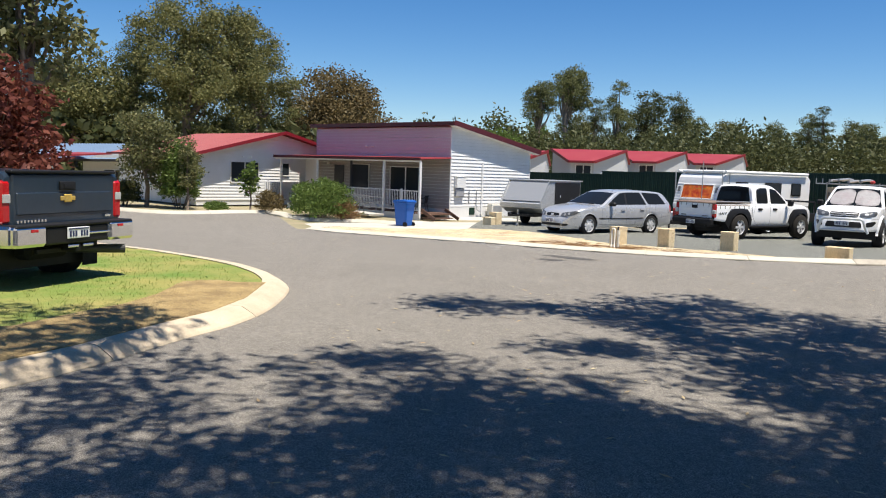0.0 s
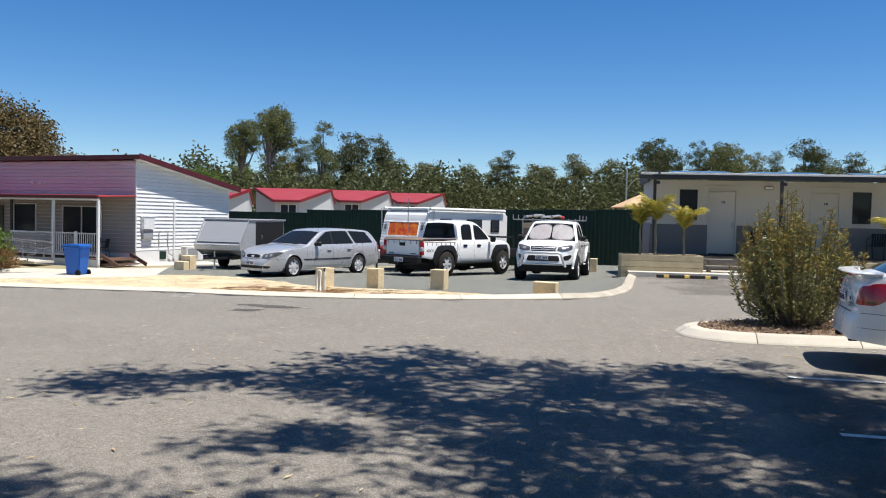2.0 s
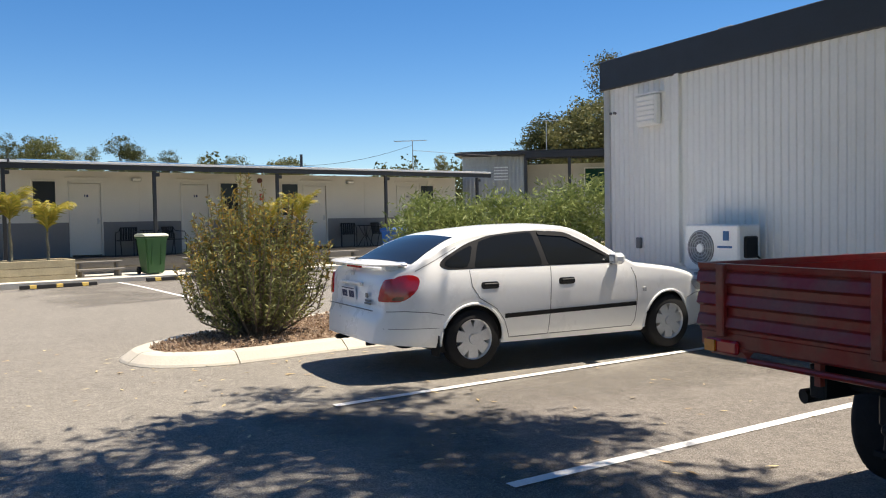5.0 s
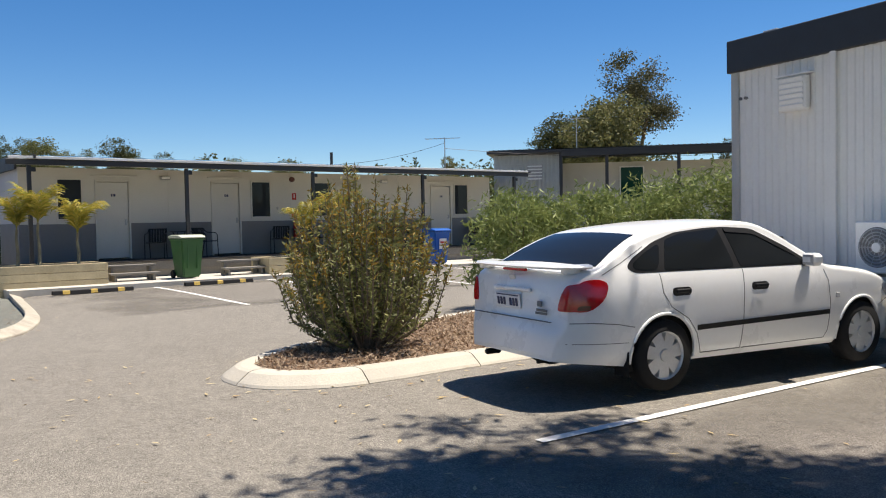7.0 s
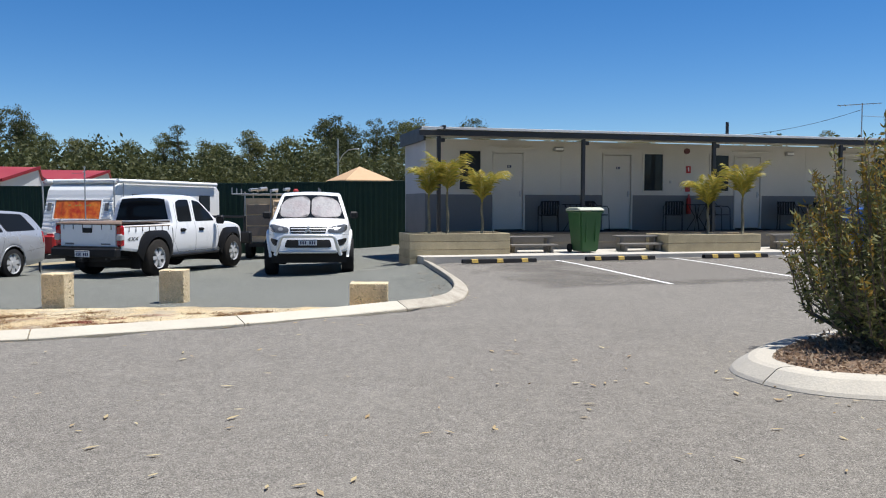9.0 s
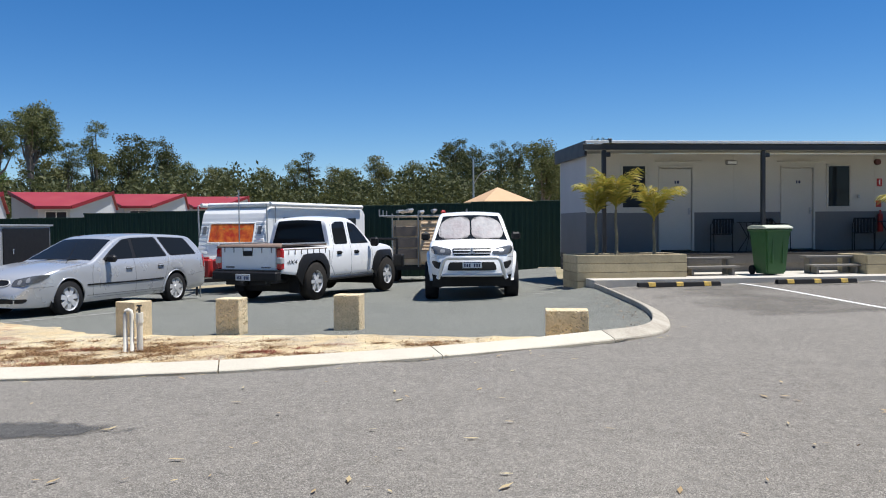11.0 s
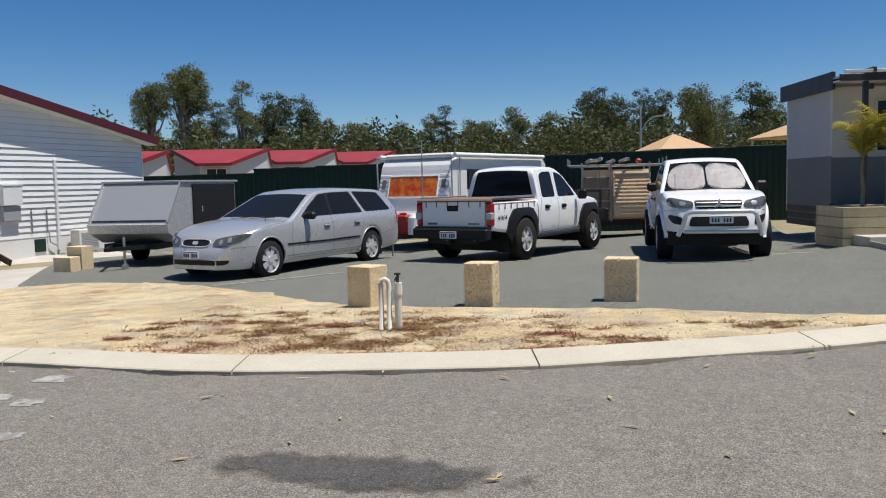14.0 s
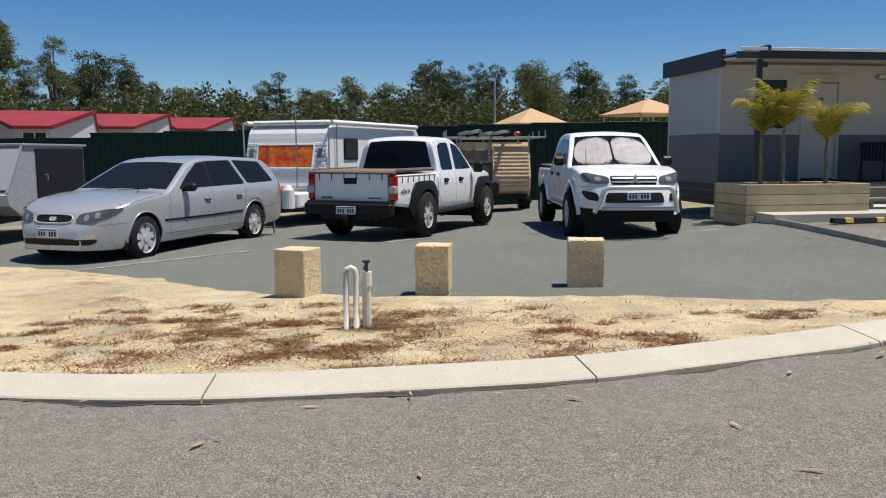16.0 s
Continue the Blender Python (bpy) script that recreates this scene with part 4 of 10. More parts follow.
def steps_proto(m):
    e = thing("timber_steps", m, "grey weathered timber two-tread steps up to the deck", "steps", "deck steps")
    for k, (y, z) in enumerate(((-0.14, 0.36), (-0.42, 0.18))):
        bm = B()
        box(bm, 0, y, z, 1.15, 0.27, 0.045, bevel=0.006)
        part("tread", bm, M_GREYTIM, e)
        for s in (-0.45, 0.45):
            bm = B()
            box(bm, s, y, z / 2 - 0.01, 0.06, 0.22, z - 0.03, bevel=0.005)
            part("support", bm, M_GREYTIM, e)
    return e


st = steps_proto(MOTEL @ pose(1.95, -0.85, 0.08))
for x in (4.75, 9.1, 13.2):
    copy_thing(st, MOTEL @ pose(x, -0.85, 0.08))


def wheel_stop(m):
    e = thing("wheel_stop", m, "black rubber wheel stop with yellow stripes", "wheel stop", "wheel stops")
    bm = B()
    prism(bm, [(-0.075, 0), (0.075, 0), (0.055, 0.075), (0.04, 0.085), (-0.04, 0.085), (-0.055, 0.075)], "x", -0.825, 0.825)
    part("rubber_body", bm, M_BLACK, e)
    for k in range(3):
        bm = B()
        x = -0.56 + 0.56 * k
        prism(bm, [(-0.076, 0.012), (0.076, 0.012), (0.057, 0.077), (0.042, 0.088), (-0.042, 0.088), (-0.057, 0.077)], "x", x - 0.07, x + 0.07)
        part("stripe", bm, M_YELLOW, e)
    return e


def rest(x, y, lift=0.0, deg=0.0):
    return pose(x, y, gz(x, y) + lift, 0, 0, deg)


ws = wheel_stop(rest(*mp(0.65, 2.7), 0.005, 45.6))
for s in (3.45, 6.35, 9.2, 12.1):
    copy_thing(ws, rest(*mp(s, 2.75), 0.005, 45.6))
for x, y in ((3.55, 12.1), (5.12, 9.83), (6.70, 7.55)):
    copy_thing(ws, rest(x, y, 0.006, -54.4))


# ---- the white cabin ----
CABIN = pose(2.42, 12.6, 0, 0, 0, -54.4)            # x along the wall seen, y to its inside


def cabin():
    e = thing("cabin", CABIN, "white profiled-steel transportable cabin with a black roof fascia", "cabin")
    bm = B()
    ribbed(bm, 0.12, 11.0, 0.74, 3.3, 0.02, -1, pitch=0.105, depth=0.014)
    part("long_wall", bm, M_CABIN, e, "white profiled steel wall")
    bm = B()
    box(bm, 5.5, 2.05, 2.0, 10.9, 3.9, 2.5)
    part("core_wall", bm, M_CABIN, e)
    bm = B()
    for k in range(2):
        box(bm, 0.06, 0.045, 2.0, 0.13, 0.10, 2.52, bevel=0.006)
    part("corner_trim", bm, M_CABIN, e)
    bm = B()
    box(bm, 1.54, -0.02, 2.02, 0.085, 0.05, 2.5, bevel=0.008)
    part("cable_cover", bm, M_CABIN, e, "white vertical cable cover")
    bm = B()
    box(bm, 5.52, 2.0, 3.44, 11.12, 4.1, 0.42, bevel=0.01)
    part("fascia", bm, M_DARK, e, "black roof fascia")
    bm = B()
    box(bm, 5.5, 0.06, 0.65, 10.9, 0.08, 0.17, bevel=0.01)
    part("base_rail", bm, M_WHITEPL, e, "white steel base rail")
    for x in (0.4, 3.85, 7.3, 10.6):
        for y in (0.3, 3.6):
            bm = B()
            box(bm, x, y, 0.06, 0.42, 0.42, 0.34, bevel=0.02)
            box(bm, x, y, 0.40, 0.26, 0.26, 0.36, bevel=0.02)
            part("footing", bm, M_CONC, e, "stacked concrete footing")
    bm = B()
    tube(bm, [(3.0, 0.3, 0.55), (3.0, 0.25, 0.40), (3.05, 0.05, 0.38), (3.06, 0.0, 0.28)], 0.03, 8)
    cyl(bm, (0.0, 0.3, 0.52), (8, 0.3, 0.46), 0.03, 0.03, 8)
    part("drain_pipe", bm, M_WHITEPL, e, "white drain pipe under the floor")
    bm = B()
    box(bm, 1.02, -0.05, 2.82, 0.40, 0.10, 0.42, bevel=0.02)
    v = part("wall_vent", bm, M_WHITEPL, e, "white louvred exhaust hood")
    for k in range(6):
        bm = B()
        box(bm, 1.02, -0.105, 2.66 + 0.065 * k, 0.34, 0.012, 0.05, Matrix.Rotation(0.4, 4, "X"), bevel=0.003)
        part("louvre", bm, M_WHITEPL, v)
    bm = B()
    box(bm, 1.04, -0.06, 3.045, 0.50, 0.10, 0.02)
    part("vent_flashing", bm, M_WHITEPL, v)
    bm = B()
    box(bm, 0.77, -0.02, 1.02, 0.09, 0.05, 0.15, bevel=0.01)
    part("power_outlet", bm, M_GREYP, e, "grey outdoor power outlet")
    for x in (0.16, 0.24):
        bm = B()
        cyl(bm, (x, 0.02, 2.88), (x, -0.02, 2.88), 0.02, 0.02, 8)
        part("wall_plug", bm, M_GREYP, e)
    # roof solar water panel rail
    bm = B()
    slab(bm, [(0.45, 0.25, 3.72), (6.8, 0.25, 3.72), (6.8, 1.9, 3.80), (0.45, 1.9, 3.80)], 0.05)
    p = part("solar_panel", bm, M_ALUM, e, "pale-framed solar panels on the roof")
    bm = B()
    for x in (0.5, 2.2, 3.9, 5.6):
        box(bm, x, 0.2, 3.69, 0.22, 0.12, 0.05, bevel=0.006)
    part("bracket", bm, M_ALUM, p)
    # air conditioner on its bracket
    bm = B()
    box(bm, 2.52, -0.26, 1.0, 0.86, 0.34, 0.56, bevel=0.02)
    ac = part("air_conditioner", bm, M_WHITEPL, e, "white split-system air conditioner on wall brackets")
    bm = B()
    for r in (0.20, 0.165, 0.13, 0.095):
        tube(bm, [(2.36 + r * math.cos(a), -0.44, 1.0 + r * math.sin(a)) for a in np.linspace(0, 2 * math.pi, 28)], 0.008, 6)
    for k in range(10):
        a = 2 * math.pi * k / 10
        cyl(bm, (2.36, -0.44, 1.0), (2.36 + 0.2 * math.cos(a), -0.44, 1.0 + 0.2 * math.sin(a)), 0.005, 0.005, 6)
    part("fan_grille", bm, M_GALV, ac, "round fan grille")
    bm = B()
    cyl(bm, (2.36, -0.425, 1.0), (2.36, -0.435, 1.0), 0.215, 0.215, 28)
    part("fan_recess", bm, M_GREYP, ac)
    bm = B()
    cyl(bm, (2.36, -0.43, 1.0), (2.36, -0.452, 1.0), 0.06, 0.05, 18)
    part("fan_hub", bm, M_WHITEPL, ac)
    bm = B()
    box(bm, 2.76, -0.433, 1.15, 0.09, 0.004, 0.11)
    box(bm, 2.74, -0.433, 1.02, 0.22, 0.004, 0.025)
    part("logo_bar", bm, M_LOGO, ac, "plain blue maker's mark")
    bm = B()
    box(bm, 2.96, -0.25, 1.02, 0.05, 0.2, 0.25, bevel=0.015)
    tube(bm, [(2.96, -0.2, 0.95), (3.02, -0.12, 0.85), (3.04, -0.05, 0.72), (3.06, 0.0, 0.58)], 0.014, 6)
    part("pipe_cover", bm, M_BLKPL, ac)
    for x in (2.25, 2.8):
        bm = B()
        beam(bm, (x, 0.0, 0.69), (x, -0.42, 0.69), 0.035, 0.035)
        beam(bm, (x, 0.0, 0.5), (x, -0.36, 0.67), 0.025, 0.025)
        part("bracket", bm, M_GALV, ac)
    return e


M_LOGO = material("logo_blue", (0.02, 0.12, 0.30), 0.4, bump=0.0)
cabin()
bm = B()
for k in range(6):
    box(bm, 0.85 + k * 2.0, 0.55, -0.03, 1.98, 0.16, 0.16, bevel=0.02)
kb = tagged(part("cabin_kerb", bm, M_KERB), "low concrete kerb before the cabin", "kerb", kind="structure")
kb.matrix_world = CABIN


# ---- second motel block, behind the shrubs ----
def back_block():
    m = pose(-2.3, 33.2, 0, 0, 0, -2.0)
    e = thing("motel_annexe", m, "grey transportable unit block with a long dark verandah", "motel")
    bm = B()
    box(bm, 8.5, 3.2, 1.95, 17, 3.4, 3.2)
    part("wall", bm, M_MOTEL, e)
    bm = B()
    ribbed(bm, -0.0, 2.55, 0.4, 3.85, 0.3, -1, pitch=0.16, depth=0.018)
    part("screen_wall", bm, M_GALV, e, "grey corrugated screen wall")
    bm = B()
    box(bm, 1.28, 0.9, 2.1, 2.5, 1.1, 3.4)
    part("store_wall", bm, M_GREYW, e)
    bm = B()
    box(bm, 8.6, 1.2, 3.92, 17.6, 3.2, 0.12, bevel=0.01)
    box(bm, 9.9, -0.35, 3.80, 14.6, 0.10, 0.20, bevel=0.01)
    part("verandah_roof", bm, M_DARK, e, "dark verandah roof")
    bm = B()
    roof_sheet(bm, [(-0.1, -0.4, 4.0), (17.6, -0.4, 4.0), (17.6, 4.9, 4.12), (-0.1, 4.9, 4.12)])
    part("roof", bm, M_GALV, e)
    for x in (2.6, 4.3, 6.9, 9.2, 11.8):
        bm = B()
        box(bm, x, -0.3, 2.0, 0.12, 0.12, 3.6, bevel=0.01)
        part("post", bm, M_DARK, e)
    sash(e, "window", 5.3, 1.47, 2.7, 0.9, 1.3, M_WHITEPL, (0, -1), 0.06, 1, M_GREENGLASS)
    for x in (3.4, 3.95):
        bm = B()
        box(bm, x, 1.46, 2.2, 0.05, 0.03, 2.2)
        part("door_frame", bm, M_MOTEL, e)
    for k in range(5):
        bm = B()
        box(bm, 1.6, -0.05, 2.9 + 0.12 * k, 0.55, 0.03, 0.05, bevel=0.006)
        part("louvre", bm, M_WHITEPL, e)
    bm = B()
    box(bm, 1.2, 0.15, 3.5, 1.9, 0.05, 0.04)
    box(bm, 1.3, 0.12, 3.2, 1.5, 0.05, 0.04)
    part("louvre_frame", bm, M_GALV, e)


M_GREYW = material("grey_wall_sheet", (0.33, 0.335, 0.35), 0.6, spread=0.04, scale=1.5, fine=20, bump=0.05)
M_GREENGLASS = glass("green_window_glass", (0.01, 0.05, 0.035), 0.05)
back_block()


# ---- office and house ----
OFFICE = pose(-26.48, 7.52, -0.32, 0, 0, 29.4) @ Matrix.Diagonal((0.83, 0.83, 0.86, 1))        # -x along the front, y along the gable wall, away from the porch


M_MAROON = material("maroon_trim", (0.085, 0.008, 0.012), 0.45, spread=0.05, scale=2, fine=30, bump=0.03)
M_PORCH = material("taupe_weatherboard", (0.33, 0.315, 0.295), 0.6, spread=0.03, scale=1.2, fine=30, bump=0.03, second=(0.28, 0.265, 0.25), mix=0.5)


def office():
    e = thing("office", OFFICE, "white weatherboard office with lilac parapet and dark red trim", "office")
    L, zh, zl, zp = 11.0, 4.28, 3.21, -0.30
    bm = B()
    prism(bm, [(0.02, zp), (6.35, zp), (6.35, zl), (0.02, zh - 0.02)], "x", -L + 0.02, -0.02)
    part("wall", bm, M_CLAD, e)
    boards(e, "weatherboard", [(0.0, 0.42), (6.35, 0.42), (6.35, zl), (0.0, zh)], "y", 0.0, 1, M_CLAD)
    boards(e, "parapet_board", [(-L, 2.80), (0.0, 2.80), (0.0, zh), (-L, zh)], "x", 0.0, -1, M_FASCIA, pitch=0.16)
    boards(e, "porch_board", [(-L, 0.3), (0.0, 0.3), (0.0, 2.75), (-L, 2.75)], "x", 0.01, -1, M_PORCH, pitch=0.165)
    for y, z, h in ((0.0, 2.26, 3.72), (6.33, 1.74, 2.3)):
        bm = B()
        box(bm, 0.012, y, z, 0.05, 0.06, h, bevel=0.006)
        part("corner_trim", bm, M_CLAD, e)
    bm = B()
    box(bm, 0.0, 3.175, 0.06, 0.04, 6.35, 0.72)
    part("base_sheet", bm, M_CLAD, e, "white base sheet below the boards")
    # roof: single slope from the parapet, dark red barge and fascia
    bm = B()
    roof_sheet(bm, [(-L - 0.3, 6.75, zl + 0.05), (0.38, 6.75, zl + 0.05), (0.38, -0.15, zh + 0.16), (-L - 0.3, -0.15, zh + 0.16)])
    part("roof", bm, M_REDROOF, e, "red steel roof")
    bm = B()
    beam(bm, (0.39, -0.2, zh + 0.16), (0.39, 6.8, zl + 0.06), 0.05, 0.24)
    part("barge_board", bm, M_MAROON, e, "dark red barge board")
    bm = B()
    slab(bm, [(-0.02, -0.1, zh + 0.04), (0.38, -0.1, zh + 0.04), (0.38, 6.7, zl - 0.06), (-0.02, 6.7, zl - 0.06)], 0.02)
    part("soffit", bm, M_CLAD, e)
    bm = B()
    box(bm, -L / 2 + 0.0, -0.20, zh + 0.13, L + 0.76, 0.05, 0.20, bevel=0.006)
    part("parapet_fascia", bm, M_MAROON, e, "dark red parapet fascia")
    # porch
    yp = -2.05
    bm = B()
    roof_sheet(bm, [(-L - 1.2, yp - 0.1, 2.68), (0.05, yp - 0.1, 2.68), (0.05, -0.02, 2.77), (-L - 1.2, -0.02, 2.77)])
    part("porch_roof", bm, M_REDROOF, e, "red porch roof")
    bm = B()
    box(bm, -L / 2 - 0.6, yp - 0.11, 2.65, L + 1.3, 0.08, 0.14, bevel=0.006)
    part("porch_gutter", bm, M_MAROON, e, "dark red porch gutter")
    bm = B()
    box(bm, -L / 2 - 0.6, yp - 0.02, 2.55, L + 1.2, 0.07, 0.09, bevel=0.006)
    part("porch_beam", bm, M_CLAD, e)
    for x in (-0.05, -2.68, -8.2, -11.6):
        bm = B()
        box(bm, x, yp, 1.2, 0.11, 0.11, 2.65, bevel=0.008)
        part("porch_post", bm, M_CLAD, e, "white porch post")
    bm = B()
    box(bm, -5.4, yp + 0.1, 1.5, 0.10, 0.10, 2.1, bevel=0.008)
    part("down_pipe", bm, M_DARK, e, "dark downpipe")
    for k in range(14):
        bm = B()
        box(bm, -L / 2, yp + 0.10 + k * 0.147, 0.10, L, 0.14, 0.03)
        part("deck_board", bm, M_WOODBROWN, e)
    bm = B()
    box(bm, -L / 2, yp + 0.03, -0.08, L, 0.04, 0.34)
    part("deck_edge", bm, M_CLAD, e)
    # balustrade
    for a, b in ((-2.6, -0.15), (-5.35, -2.75)):
        bm = B()
        for z in (1.15, 0.25):
            beam(bm, (a, yp, z), (b, yp, z), 0.05, 0.045)
        rail = part("balustrade", bm, M_CLAD, e, "white balustrade rail")
        n = int((b - a) / 0.12)
        for k in range(1, n):
            bm = B()
            cyl(bm, (a + (b - a) * k / n, yp, 0.25), (a + (b - a) * k / n, yp, 1.15), 0.014, 0.014, 6)
            part("baluster", bm, M_CLAD, rail)
    for x in (-1.35,):
        bm = B()
        box(bm, x, yp, 0.68, 0.09, 0.09, 1.1, bevel=0.006)
        part("newel", bm, M_CLAD, e)
    # ramp rails
    for y in (-2.5, -3.3):
        for z in (0.90, 0.62):
            bm = B()
            tube(bm, [(-7.0, y, z + 0.05), (-2.6, y, z - 0.14), (-2.35, y, z - 0.16), (-2.22, y, z - 0.22), (-2.22, y, z - 0.30), (-2.4, y, z - 0.36), (-2.6, y, z - 0.36)], 0.022, 8)
            part("ramp_rail", bm, M_GALV, e, "galvanised ramp handrail")
        for x in (-2.7, -4.0, -5.4, -6.8):
            bm = B()
            cyl(bm, (x, y, -0.05), (x, y, 0.80), 0.022, 0.022, 8)
            part("ramp_post", bm, M_GALV, e)
    bm = B()
    slab(bm, [(-7.2, -3.4, 0.12), (-2.2, -3.4, -0.02), (-2.2, -2.4, -0.02), (-7.2, -2.4, 0.12)], 0.08)
    part("ramp", bm, M_CONC, e, "concrete ramp")
    # side steps by the gable wall
    for k, (y, z) in enumerate(((-2.35, 0.10), (-2.65, -0.08))):
        bm = B()
        box(bm, 0.35, yp + 0.9 + 0.0, z - 0.02, 0.3 + 0.3 * k, 1.6, 0.05, bevel=0.006)
        part("side_step", bm, M_WOODBROWN, e, "brown timber side step")
    for y in (yp + 0.1, yp + 1.75):
        bm = B()
        beam(bm, (0.0, y, 0.28), (0.95, y, -0.12), 0.05, 0.16)
        part("stringer", bm, M_WOODBROWN, e, "brown stair stringer")
    # openings on the porch
    sash(e, "window", -6.9, -0.03, 1.70, 1.5, 1.3, M_CLAD, (0, -1), 0.06, 1)
    bm = B()
    box(bm, -8.8, -0.03, 1.25, 0.85, 0.05, 2.05, bevel=0.006)
    part("door", bm, M_DARK, e, "dark screen door")
    sash(e, "sliding_door", -3.2, -0.03, 1.25, 2.4, 2.05, M_CLAD, (0, -1), 0.06, 2)
    bm = B()
    box(bm, -9.75, -0.06, 2.35, 0.25, 0.08, 0.12, bevel=0.02)
    part("porch_lamp", bm, M_WHITEPL, e)
    for x in (-5.9, -6.4):
        bm = B()
        box(bm, x, -0.07, 3.30, 0.16, 0.1, 0.09, bevel=0.03)
        part("flood_lamp", bm, M_WHITEPL, e, "twin parapet floodlight")
    # fittings on the gable wall
    bm = B()
    box(bm, 0.05, 2.36, 1.30, 0.09, 0.10, 2.62, bevel=0.012)
    part("downpipe", bm, M_CLAD, e, "white square downpipe")
    bm = B()
    box(bm, 0.12, 0.62, 1.60, 0.20, 0.66, 0.52, bevel=0.012)
    box(bm, 0.11, 0.62, 1.88, 0.26, 0.72, 0.03, bevel=0.006)
    mb = part("meter_box", bm, M_CLAD, e, "white meter box")
    bm = B()
    box(bm, 0.09, 0.62, 1.12, 0.14, 0.60, 0.40, bevel=0.012)
    part("lower_box", bm, M_GREYW, mb, "grey lower service box")
    for y in (1.38, 1.95):
        bm = B()
        tube(bm, [(0.06, y, 0.55), (0.06, y, 1.22), (0.16, y, 1.22)], 0.018, 6)
        part("tap", bm, M_GALV, e, "garden tap")
    bm = B()
    tube(bm, [(0.10, 1.95, 0.55), (0.10, 1.98, 0.25), (0.12, 2.2, 0.14)], 0.02, 6)
    part("hose", bm, M_GALV, e)
    bm = B()
    box(bm, 0.03, 1.66, 0.18, 0.05, 0.40, 0.36, bevel=0.006)
    part("floor_vent", bm, M_FENCE, e, "dark green underfloor vent")
    # air conditioner behind the downpipe
    bm = B()
    box(bm, 0.32, 3.15, 0.26, 0.36, 0.85, 0.60, bevel=0.02)
    a = part("air_conditioner", bm, M_PIPE, e, "beige air conditioner unit on the ground")
    for k in range(9):
        bm = B()
        box(bm, 0.505, 3.15, 0.05 + 0.05 * k, 0.012, 0.7, 0.02)
        part("louvre", bm, M_GREYW, a)


office()


def house():
    m = pose(-32.9, -2.62, -0.42, 0, 0, 29.4) @ Matrix.Diagonal((0.875, 0.875, 0.875, 1))
    e = thing("house", m, "white weatherboard house with a low red gable roof", "house")
    L, W_, ze, zr = 9.0, 10.4, 2.72, 3.92
    bm = B()
    prism(bm, [(0.02, 0), (W_, 0), (W_, ze), (W_ / 2, zr - 0.05), (0.02, ze)], "x", -L, -0.03)
    part("wall", bm, M_CLAD, e)
    boards(e, "weatherboard", [(0, 0.28), (W_, 0.28), (W_, ze), (W_ / 2, zr), (0, ze)], "y", -0.02, 1, M_CLAD)
    bm = B()
    box(bm, -L / 2, -0.0, 1.4, L, 0.04, 2.6)
    part("side_wall", bm, M_CLAD, e)
    for sgn, ya, yb in ((1, -0.55, W_ / 2), (-1, W_ + 0.55, W_ / 2)):
        bm = B()
        zlow = ze - 0.10
        quad = [(-L - 0.4, ya, zlow), (0.55, ya, zlow), (0.55, yb, zr + 0.1), (-L - 0.4, yb, zr + 0.1)]
        roof_sheet(bm, quad if sgn > 0 else [quad[1], quad[0], quad[3], quad[2]])
        part("roof_slope", bm, M_REDROOF, e, "red steel roof slope")
        bm = B()
        beam(bm, (0.57, ya, zlow), (0.57, yb, zr + 0.1), 0.05, 0.17)
        part("barge_board", bm, M_REDTRIM, e, "dark red barge board")
        bm = B()
        box(bm, -L / 2 + 0.1, ya, zlow, L + 1.0, 0.10, 0.12, bevel=0.01)
        part("gutter", bm, M_REDTRIM, e, "dark red gutter")
    sash(e, "window", 0.0, 2.9, 1.78, 1.75, 1.12, M_CLAD, (1, 0), 0.06, 2)
    for y in (5.55, 7.5):
        sash(e, "window", 0.0, y, 1.98, 0.5, 0.7, M_CLAD, (1, 0), 0.06, 1)
    bm = B()
    box(bm, 0.25, 4.55, 0.82, 0.05, 1.0, 0.95)
    sc = part("screen", bm, M_CLAD, e, "white slatted screen before a unit")
    for k in range(7):
        bm = B()
        box(bm, 0.29, 4.14 + 0.135 * k, 0.85, 0.03, 0.05, 0.85)
        part("slat", bm, M_GREYW, sc)
    for y in (2.75, 3.25):
        bm = B()
        box(bm, 0.06, y, 2.62, 0.12, 0.12, 0.10, bevel=0.03)
        part("flood_lamp", bm, M_WHITEPL, e)
    # side verandah with its post
    bm = B()
    slab(bm, [(-L - 6, -3.6, 2.35), (-L - 1, -3.6, 2.35), (-L - 1, 0.0, 2.62), (-L - 6, 0.0, 2.62)], 0.1)
    part("side_roof", bm, M_REDROOF, e, "red side verandah roof")
    bm = B()
    box(bm, -L - 1.2, -3.4, 1.2, 0.09, 0.09, 2.4)
    part("side_post", bm, M_GALV, e)


house()


def linking_roof():
    m = pose(-34.08, 3.71, -0.42, 0, 0, 29.4) @ Matrix.Diagonal((0.875, 0.875, 0.875, 1))
    e = thing("link_building", m, "low white linking wing with a red roof", "house")
    bm = B()
    box(bm, -3, 1.5, 1.35, 6, 3, 2.7)
    part("wall", bm, M_CLAD, e)
    bm = B()
    roof_sheet(bm, [(-6.4, -0.4, 2.70), (-0.6, -0.4, 2.70), (-0.6, 2.4, 3.15), (-6.4, 2.4, 3.15)])
    part("roof", bm, M_REDROOF, e, "red steel roof")


linking_roof()


